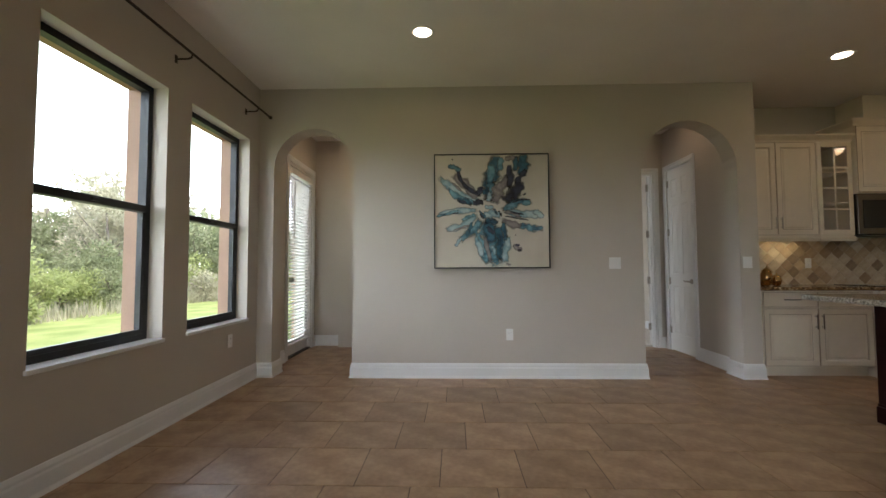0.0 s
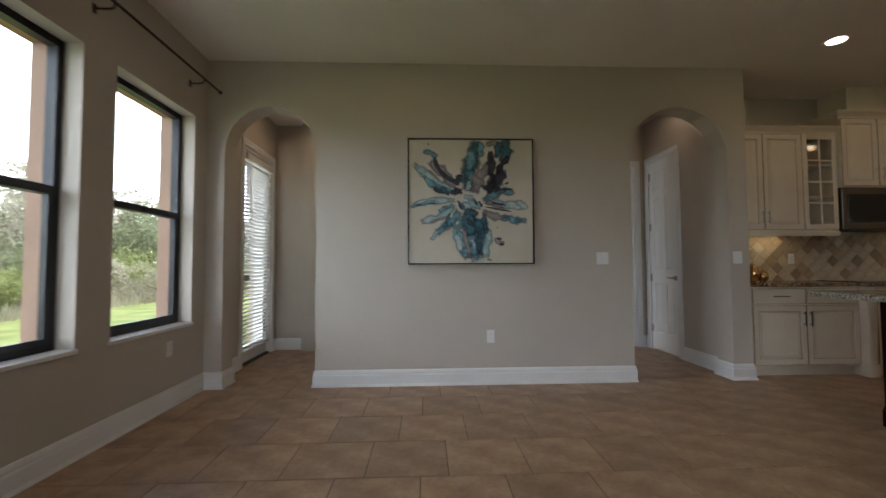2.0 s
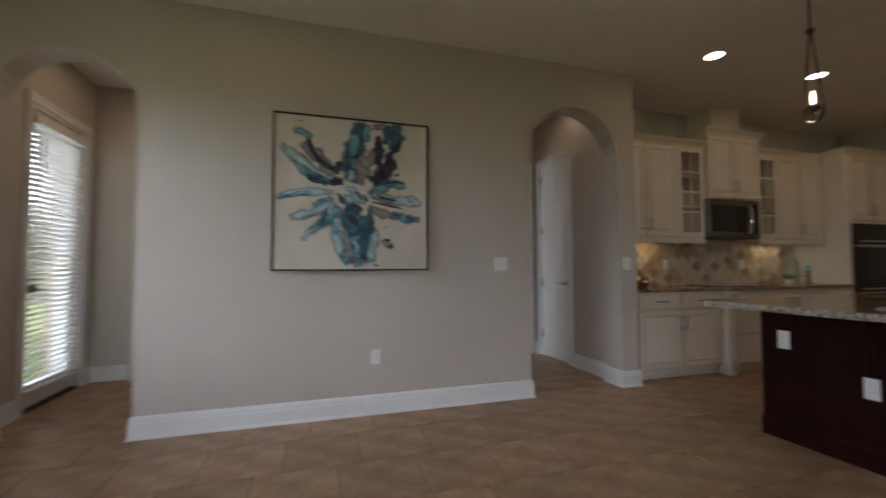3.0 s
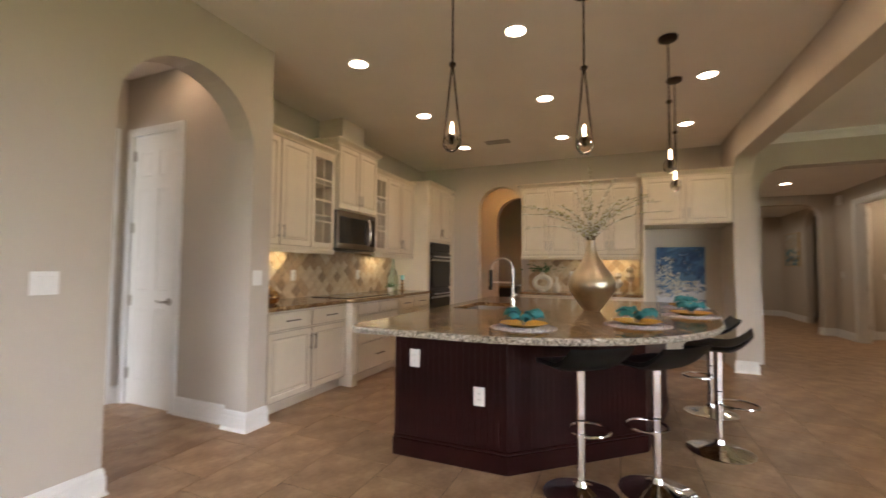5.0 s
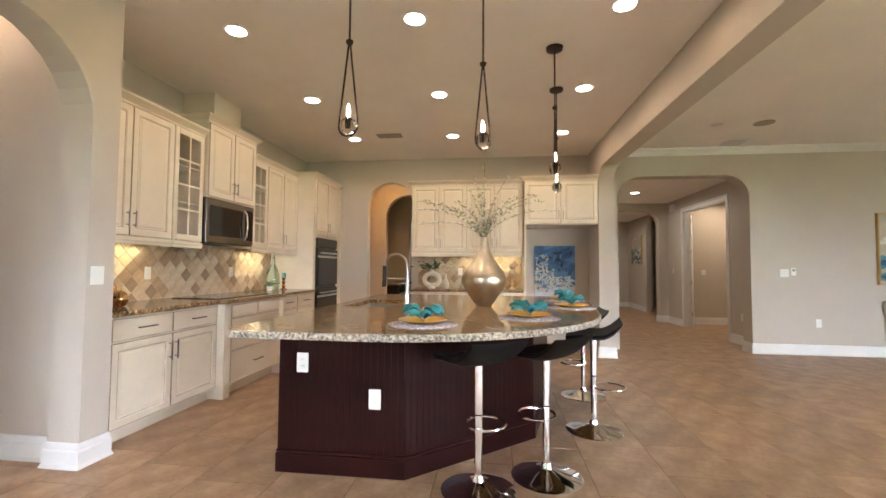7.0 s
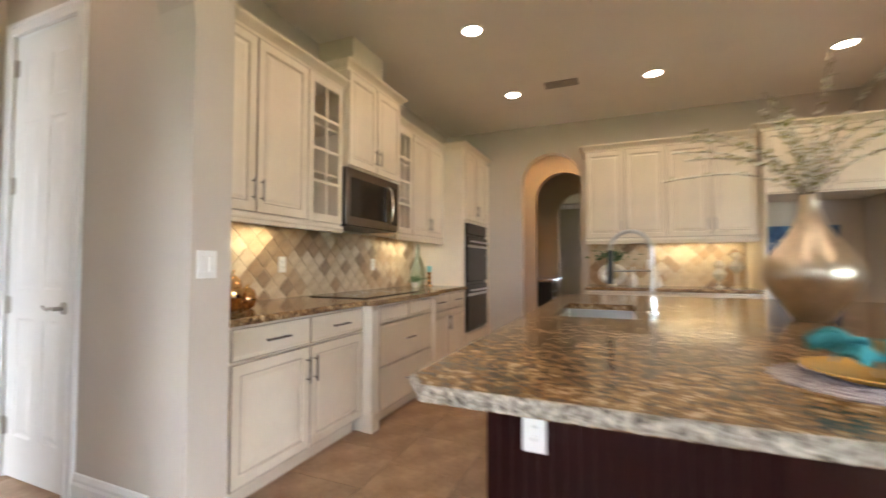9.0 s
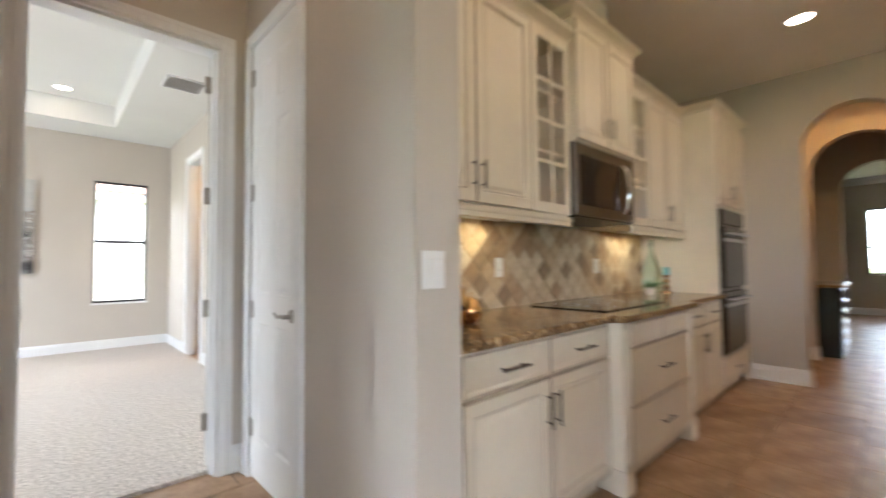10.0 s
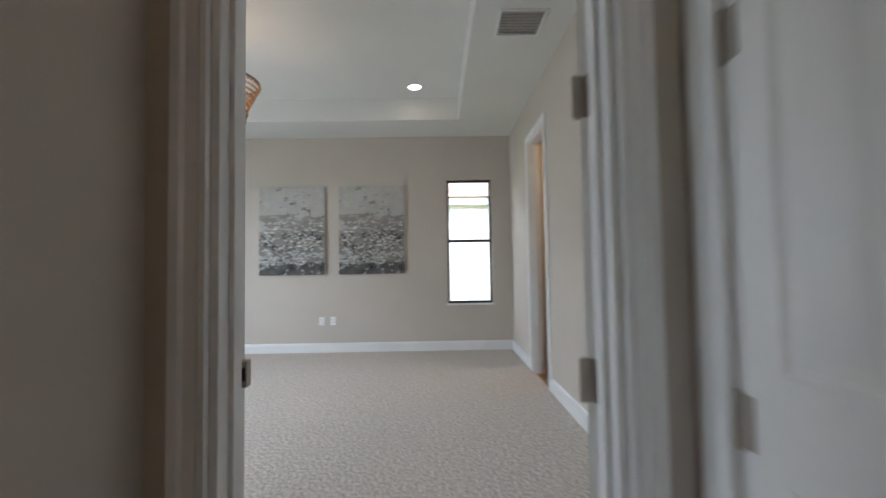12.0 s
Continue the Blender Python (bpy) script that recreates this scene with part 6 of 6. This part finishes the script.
# ---- living room console ----
M_GREYWOOD = mat("grey_wood", (0.46, 0.42, 0.37), 0.55, vary=0.1, scale=4, fine=50)
cs = thing("console_table", (X_E - 0.42, -4.95, 0), "grey console table on slim white metal legs", "console table")
part("top", box(0, 0.40, 0, 1.08, 0.72, 0.80, 0.003), M_GREYWOOD, cs)
part("apron", box(0.01, 0.39, 0.01, 1.07, 0.60, 0.719), M_GREYWOOD, cs)
for x in (0.015, 0.36):
    for y in (0.015, 1.04):
        part("leg", box(x, x + 0.025, y, y + 0.025, 0.0, 0.599), M_PLASTIC, cs, "slim white leg")
part("stretcher", box(0.016, 0.039, 0.041, 1.039, 0.08, 0.10), M_PLASTIC, cs)
part("stretcher", box(0.361, 0.384, 0.041, 1.039, 0.08, 0.10), M_PLASTIC, cs)
orb = thing("glass_orb", (X_E - 0.22, -4.22, 0.8), "small glass orb on the console", "ornament")
part("ball", lathe([(0.015, 0), (0.05, 0.03), (0.06, 0.07), (0.045, 0.11), (0.01, 0.13)], 20), M_BOTTLE, orb, smooth=True)

# ---- bedroom lamp, bath sconce, passage wine cooler ----
M_RATTAN = mat("gilt_bead", (0.45, 0.26, 0.13), 0.4, 0.5, vary=0.15)
ch = thing("chandelier", (0.72, 8.5, 3.36), "tiered gilt bead chandelier with warm lamps", "chandelier")
part("canopy", lathe([(0.06, 0), (0.06, -0.02), (0.01, -0.03)], 20), M_BRONZE, ch, smooth=True)
part("rod", tube([(0, 0, -0.02), (0, 0, -0.58)], 0.006, 8), M_BRONZE, ch, smooth=True)
for z0, r0, rows in ((-0.58, 0.29, 6), (-0.82, 0.19, 5)):
    bm = bmesh.new()
    for k in range(rows):
        for i in range(46):
            a = i * math.tau / 46 + k * 0.09
            r = r0 * (1 - 0.06 * k)
            bmesh.ops.create_icosphere(bm, subdivisions=1, radius=0.013, matrix=Matrix.Translation((r * math.cos(a), r * math.sin(a), z0 - k * 0.036)))
    tagged(part("bead_tier", bm, M_RATTAN, ch, "tier of gilt beads"), kind="stuff")
    part("hoop", tube([(r0 * math.cos(a * math.tau / 32), r0 * math.sin(a * math.tau / 32), z0 + 0.02) for a in range(32)], 0.007, 6, closed=True), M_BRONZE, ch, smooth=True)
for a in range(4):
    part("bulb", lathe([(0.008, -0.70), (0.02, -0.67), (0.018, -0.63), (0.004, -0.60)], 12, center=(0.12 * math.cos(a * 1.57), 0.12 * math.sin(a * 1.57))), M_BULB, ch, "lit candle bulb", smooth=True)
lamp = new("chandelier_lamp", bpy.data.lights.new("chandelier_lamp", "POINT"))
lamp.data.energy, lamp.data.color, lamp.data.shadow_soft_size = 4, WARM, 0.08
lamp.location = (0.72, 8.5, 2.62)
sc = thing("wall_sconce", (5.2, 9.7, 2.05), "lit amber glass wall sconce in the bath", "sconce")
part("back_plate", box(-0.02, 0, -0.05, 0.05, -0.08, 0.08, 0.004), M_BRONZE, sc)
part("shade", lathe([(0.05, -0.06), (0.07, 0.09), (0.066, 0.09), (0.046, -0.056)], 20, center=(-0.09, 0), cap=False), glow("amber_shade", (1.0, 0.66, 0.30), 5), sc, "glowing amber shade", smooth=True)
can_lamp(4.4, 9.3, 2.97, 22)
vn = thing("bath_vanity", (4.6, 8.6, 0), "dark wooden bath vanity", "vanity")
part("body", box(0, 0.58, 0, 1.5, 0.1, 0.86), M_CHERRY, vn)
part("top", box(-0.02, 0.59, -0.01, 1.51, 0.861, 0.895, 0.004), M_GRANITE, vn)
part("toe_kick", box(0.05, 0.58, 0.02, 1.48, 0, 0.099), M_CHERRY, vn)
wc = thing("wine_cooler", (9.25, 3.64, 0), "black glass-fronted wine cooler with steel shelves", "wine cooler")
part("body", box(0, 0.6, 0.0, 0.55, 0.0, 0.86, 0.004), M_BLACK, wc)
part("glass_door", box(0.02, 0.58, -0.022, -0.001, 0.06, 0.84, 0.003), M_GLOSS_BLACK, wc)
for k in range(5):
    part("shelf_front", box(0.05, 0.55, -0.03, -0.0225, 0.16 + k * 0.13, 0.185 + k * 0.13), M_STEEL, wc, "steel shelf front")
ws = thing("worktop", (9.2, 3.60, 0.862), "granite top over the wine cooler", "worktop")
part("slab", box(0, 1.3, 0, 0.63, 0, 0.035, 0.004), M_GRANITE, ws)

# ---- garden outside ----
M_GRASS = mat("lawn", (0.19, 0.25, 0.075), 0.9, second=(0.33, 0.37, 0.14), amount=1, scale=1.2, fine=30, bump=0.8, spec=0.1)
g = bmesh.new()
box(-400, 400, -400, 400, -0.5, -0.14, 0, g)
bm = bmesh.new()
rim = [(140 * math.cos(i * math.tau / 48), 140 * math.sin(i * math.tau / 48)) for i in range(48)]
for (a, c), (e, f) in zip(rim, rim[1:] + rim[:1]):
    bm.faces.new([bm.verts.new(q) for q in ((a, c, -1), (e, f, -1), (e, f, 85), (a, c, 85))])
structure("backdrop", bm, glow("hazy_white_sky", (0.92, 0.97, 1.0), 4.4), "bright hazy white sky low over the horizon", "sky")
structure("ground", g, M_GRASS, "mown lawn reaching the horizon", "lawn")
M_FOL = [mat("foliage_" + n, a, 0.6, second=b, amount=1, scale=2.0, fine=14, spec=0.2) for n, a, b in
         (("mid", (0.20, 0.235, 0.125), (0.36, 0.38, 0.23)), ("pale", (0.34, 0.33, 0.23), (0.52, 0.49, 0.37)), ("bright", (0.29, 0.335, 0.13), (0.44, 0.48, 0.22)))]
for leafy in M_FOL:
    nt = leafy.node_tree
    b, out = nt.nodes["Principled BSDF"], nt.nodes["Material Output"]
    tl, mx = nt.nodes.new("ShaderNodeBsdfTranslucent"), nt.nodes.new("ShaderNodeMixShader")
    mx.inputs[0].default_value = 0.45
    nt.links.new(b.inputs["Base Color"].links[0].from_socket, tl.inputs["Color"])
    nt.links.new(b.outputs[0], mx.inputs[1])
    nt.links.new(tl.outputs[0], mx.inputs[2])
    nt.links.new(mx.outputs[0], out.inputs["Surface"])
M_BARK = mat("grey_bark", (0.20, 0.17, 0.14), 0.9, vary=0.25, scale=10, bump=0.5)


def foliage(seed, count, radius, height, size):
    """Leaf clumps filling a lumpy crown, with gaps between its lobes."""
    r1 = random.Random(seed)
    bm = bmesh.new()
    lobes = [(Vector((r1.uniform(-1, 1) * radius * 0.75, r1.uniform(-1, 1) * radius * 0.75, height * r1.uniform(0.12, 0.86))), radius * r1.uniform(0.22, 0.48)) for _ in range(15)]
    for _ in range(count):
        c, r = r1.choice(lobes)
        d = Vector((r1.gauss(0, 1), r1.gauss(0, 1), r1.gauss(0, 1))).normalized()
        p = c + d * r * r1.uniform(0.55, 1.08)
        if p.z < 0.03:
            continue
        leaf(bm, p, d + Vector((r1.gauss(0, 0.7), r1.gauss(0, 0.7), r1.gauss(0, 0.7))), size * r1.uniform(0.6, 1.3), r1, 0.5)
    return bm


def tree(name, seed, radius, height, count, size, mm, label):
    t = thing(name, (0, 0, -0.14), label, "tree" if name == "tree" else "shrub", "garden trees" if name == "tree" else "garden shrubs")
    r1 = random.Random(seed)
    part("trunk", tube([(0, 0, 0), (0.05, 0.02, height * 0.3), (r1.uniform(-0.2, 0.2), r1.uniform(-0.2, 0.2), height * 0.7)], 0.08 if name == "tree" else 0.035, 8, taper=0.35), M_BARK, t)
    for k in range(6):
        a = k * 1.05 + r1.random()
        z = height * r1.uniform(0.15, 0.5)
        part("limb", tube([(0.03, 0.02, z), (radius * 0.35 * math.cos(a), radius * 0.35 * math.sin(a), z + height * 0.15), (radius * 0.6 * math.cos(a), radius * 0.6 * math.sin(a), z + height * 0.28)], 0.03, 6, taper=0.3), M_BARK, t)
    tagged(part("crown", foliage(seed, count, radius, height, size), mm, t), kind="stuff")
    return t


kinds = [tree("shrub", 1, 1.3, 2.2, 6500, 0.115, M_FOL[0], "dense mid-green garden shrub"), tree("shrub", 2, 1.2, 1.9, 6500, 0.105, M_FOL[2], "bright green leafy garden shrub"),
         tree("tree", 3, 1.7, 4.3, 8500, 0.13, M_FOL[1], "pale grey-green feathery tree"), tree("tree", 4, 1.9, 3.7, 8500, 0.14, M_FOL[0], "dark green spreading garden tree"),
         tree("shrub", 5, 1.1, 1.2, 4500, 0.09, M_FOL[1], "dry straw-coloured low shrub")]
spots = []
rp = random.Random(12)
for i in range(22):
    y = 2.5 + i * 1.5
    spots += [(-10.6 + rp.uniform(-0.8, 0.8), y + rp.uniform(-0.6, 0.6), rp.choice((1, 1, 4, 0)), rp.uniform(0.7, 1.1))]
    spots += [(-12.8 + rp.uniform(-0.9, 0.9), y + rp.uniform(-0.7, 0.7), rp.choice((0, 2, 3, 1, 0)), rp.uniform(0.85, 1.25))]
    spots += [(-16.0 + rp.uniform(-1.2, 1.2), y + rp.uniform(-0.8, 0.8), rp.choice((2, 2, 3)), rp.uniform(0.85, 1.3))]
used = set()
for x, y, k, s in spots:
    m = pose(x, y, -0.14, 0, 0, rp.uniform(0, 360))
    if k in used:
        o = copy_thing(kinds[k], m)
    else:
        used.add(k)
        o = kinds[k]
        o.matrix_world = m
    o.scale = (s, s, s)
# rough grass along the edge of the lawn
blades = bmesh.new()
for _ in range(5000):
    x, y = -9.6 - abs(rp.gauss(0, 0.9)), rp.uniform(1.0, 34.0)
    h, a = rp.uniform(0.15, 0.55), rp.uniform(0, math.tau)
    lean = Vector((rp.gauss(0, 0.16), rp.gauss(0, 0.16), 0))
    o, c = Vector((x, y, -0.14)), Vector((math.cos(a), math.sin(a), 0)) * rp.uniform(0.006, 0.014)
    p, q, m, n, t = (blades.verts.new(k) for k in (o - c, o + c, o + lean * h * 0.4 + c * 0.7 + Vector((0, 0, h * 0.6)), o + lean * h * 0.4 - c * 0.7 + Vector((0, 0, h * 0.6)), o + lean * h + Vector((0, 0, h))))
    blades.faces.new((p, q, m, n))
    blades.faces.new((n, m, t))
tagged(new("tall_grass", mesh_of("tall_grass", blades, M_FOL[1])), "dry straw-green tall grass along the lawn's edge", "grass", kind="stuff")
# neighbour's house seen through the bedroom window
nb = thing("neighbour_house", (3.0, 16.5, -0.14), "pale neighbouring house with a deep eave", "house")
M_PALE = mat("pale_render", (0.85, 0.82, 0.78), 0.9, vary=0.04, fine=60, bump=0.2)
part("wall", box(-7, 7, 0, 8, 0, 3.0), M_PALE, nb)
part("eave", box(-7.6, 7.6, -0.25, 8.6, 3.0, 3.2), M_TRIM, nb)
part("roof", prism([(-0.35, 3.2), (8.8, 3.2), (4.0, 5.2)], "x", -7.7, 7.7), M_STUCCO, nb)
part("window", box(1.0, 2.2, -0.03, 0.0, 1.0, 2.3), M_GLOSS_BLACK, nb)

# ---- backsplash tiles ----


def tumbled(name):
    m = mat(name, (0.50, 0.40, 0.28), 0.55, second=(0.62, 0.53, 0.40), amount=1, scale=22, fine=120, bump=0.3)
    nt = m.node_tree
    b = nt.nodes["Principled BSDF"]
    info = nt.nodes.new("ShaderNodeObjectInfo")
    ramp = nt.nodes.new("ShaderNodeValToRGB")
    ramp.color_ramp.interpolation = "CONSTANT"
    e = ramp.color_ramp.elements
    e[0].position, e[0].color = 0.0, (1.08, 1.06, 1.0, 1)
    e[1].position, e[1].color = 0.34, (1.0, 0.95, 0.86, 1)
    for p, col in ((0.55, (0.92, 0.80, 0.66, 1)), (0.70, (0.78, 0.66, 0.54, 1)), (0.82, (0.66, 0.53, 0.42, 1)), (0.92, (0.52, 0.44, 0.37, 1))):
        x = e.new(p)
        x.color = col
    mix = nt.nodes.new("ShaderNodeMix")
    mix.data_type, mix.blend_type = "RGBA", "MULTIPLY"
    mix.inputs["Factor"].default_value = 1
    src = b.inputs["Base Color"].links[0].from_socket
    nt.links.new(info.outputs["Random"], ramp.inputs["Fac"])
    nt.links.new(src, mix.inputs[6])
    nt.links.new(ramp.outputs["Color"], mix.inputs[7])
    nt.links.new(mix.outputs[2], b.inputs["Base Color"])
    return m


M_STONE = tumbled("tumbled_travertine")
M_MORTAR = mat("sand_mortar", (0.58, 0.50, 0.38), 0.9, vary=0.08, scale=10, fine=120, bump=0.3)


def clip(poly, axis, lim, keep_less):
    out = []
    for i, p in enumerate(poly):
        q = poly[(i + 1) % len(poly)]
        pin, qin = (p[axis] <= lim) == keep_less, (q[axis] <= lim) == keep_less
        if pin:
            out.append(p)
        if pin != qin:
            t = (lim - p[axis]) / (q[axis] - p[axis])
            out.append((p[0] + (q[0] - p[0]) * t, p[1] + (q[1] - p[1]) * t))
    return out


def backsplash(name, loc, rz, w, h, label):
    """Square tiles set on their points over a mortar bed, facing -y before the turn."""
    s = thing(name, loc, label, "backsplash", "", rz, "structure")
    part("mortar_bed", box(0, w, -0.006, -0.001, 0, h), M_MORTAR, s)
    pitch, half = 0.148, 0.071
    whole = None
    for i in range(-1, int(w / pitch) + 2):
        for j in range(-1, int(h / (pitch / 2)) + 2):
            cx, cz = i * pitch + (pitch / 2 if j % 2 else 0), j * pitch / 2
            poly = [(cx - half, cz), (cx, cz - half), (cx + half, cz), (cx, cz + half)]
            full = cx - half >= 0 and cx + half <= w and cz - half >= 0 and cz + half <= h
            for ax, lim, less in ((0, 0.0, False), (0, w, True), (1, 0.0, False), (1, h, True)):
                poly = clip(poly, ax, lim, less) if len(poly) > 2 else []
            if len(poly) < 3:
                continue
            area = abs(sum(p[0] * q[1] - q[0] * p[1] for p, q in zip(poly, poly[1:] + poly[:1]))) / 2
            if area < 0.0004:
                continue
            if full and whole:
                o = new("tile", whole)
            else:
                mx, mz = (cx, cz)
                rel = [(p[0] - mx, p[1] - mz) for p in poly]
                gx, gz = sum(p[0] for p in rel) / len(rel), sum(p[1] for p in rel) / len(rel)
                bm = bmesh.new()
                rows = [[bm.verts.new((gx + (p[0] - gx) * k, y, gz + (p[1] - gz) * k)) for p in rel] for k, y in ((1, -0.006), (1, -0.010), (0.94, -0.012))]
                n = len(rel)
                for q, r in zip(rows, rows[1:]):
                    for a in range(n):
                        bm.faces.new((q[a], q[(a + 1) % n], r[(a + 1) % n], r[a]))
                bm.faces.new(rows[-1])
                me = mesh_of("tile", bm, M_STONE)
                if full:
                    whole = me
                o = new("tile", me)
            o.parent = s
            o.matrix_local = pose(cx, random.uniform(-0.0007, 0.0007), cz)
    return s


backsplash("backsplash_north", (3.162, Y_K, 0.9155), 0, 3.236, 0.54, "tumbled beige stone tiles set diagonally")
backsplash("backsplash_east", (X_E, 2.893, 0.9155), -90, 1.655, 0.54, "tumbled beige stone tiles set diagonally")

# ---- floor tiles ----
TX, TY, JOINT = 0.4435, 0.456, 0.005
floor_things = [o for o in scene.objects if o.name == "floor"][0]


def tile_bm(w, d, bm=None, x=0.0, y=0.0):
    b = bm or bmesh.new()
    e, zt = 0.004, 0.0
    lo = [b.verts.new((x + p, y + q, -0.0028)) for p, q in ((0, 0), (w, 0), (w, d), (0, d))]
    mi = [b.verts.new((x + p, y + q, zt - 0.0012)) for p, q in ((0, 0), (w, 0), (w, d), (0, d))]
    up = [b.verts.new((x + p, y + q, zt)) for p, q in ((e, e), (w - e, e), (w - e, d - e), (e, d - e))]
    for q, r in ((lo, mi), (mi, up)):
        for i in range(4):
            b.faces.new((q[i], q[(i + 1) % 4], r[(i + 1) % 4], r[i]))
    b.faces.new(up)
    return b


full_tile = mesh_of("tile", tile_bm(TX - JOINT, TY - JOINT), M_TILE)
rest = bmesh.new()
placed = 0
for j in range(-20, 5):
    y0 = 4.262 - TY * (1 - j)
    shift = (0.30 + 0.15 * (j - 1)) % TX
    for i in range(-7, 38):
        x0 = shift + i * TX - TX
        if x0 + TX < X_W or x0 > 15.4 or y0 < Y_S or y0 > 5.9:
            continue
        near = -1.6 < x0 < 6.4 and -1.3 < y0 < 4.0
        if near and placed < 300:
            o = new("tile", full_tile)
            o.parent = floor_things
            o.location = (x0, y0, random.uniform(-0.0004, 0.0004))
            placed += 1
        else:
            tile_bm(min(TX - JOINT, 15.6 - x0), TY - JOINT, rest, x0, y0)
tagged(part("far_tiles", rest, M_TILE, floor_things), kind="stuff")
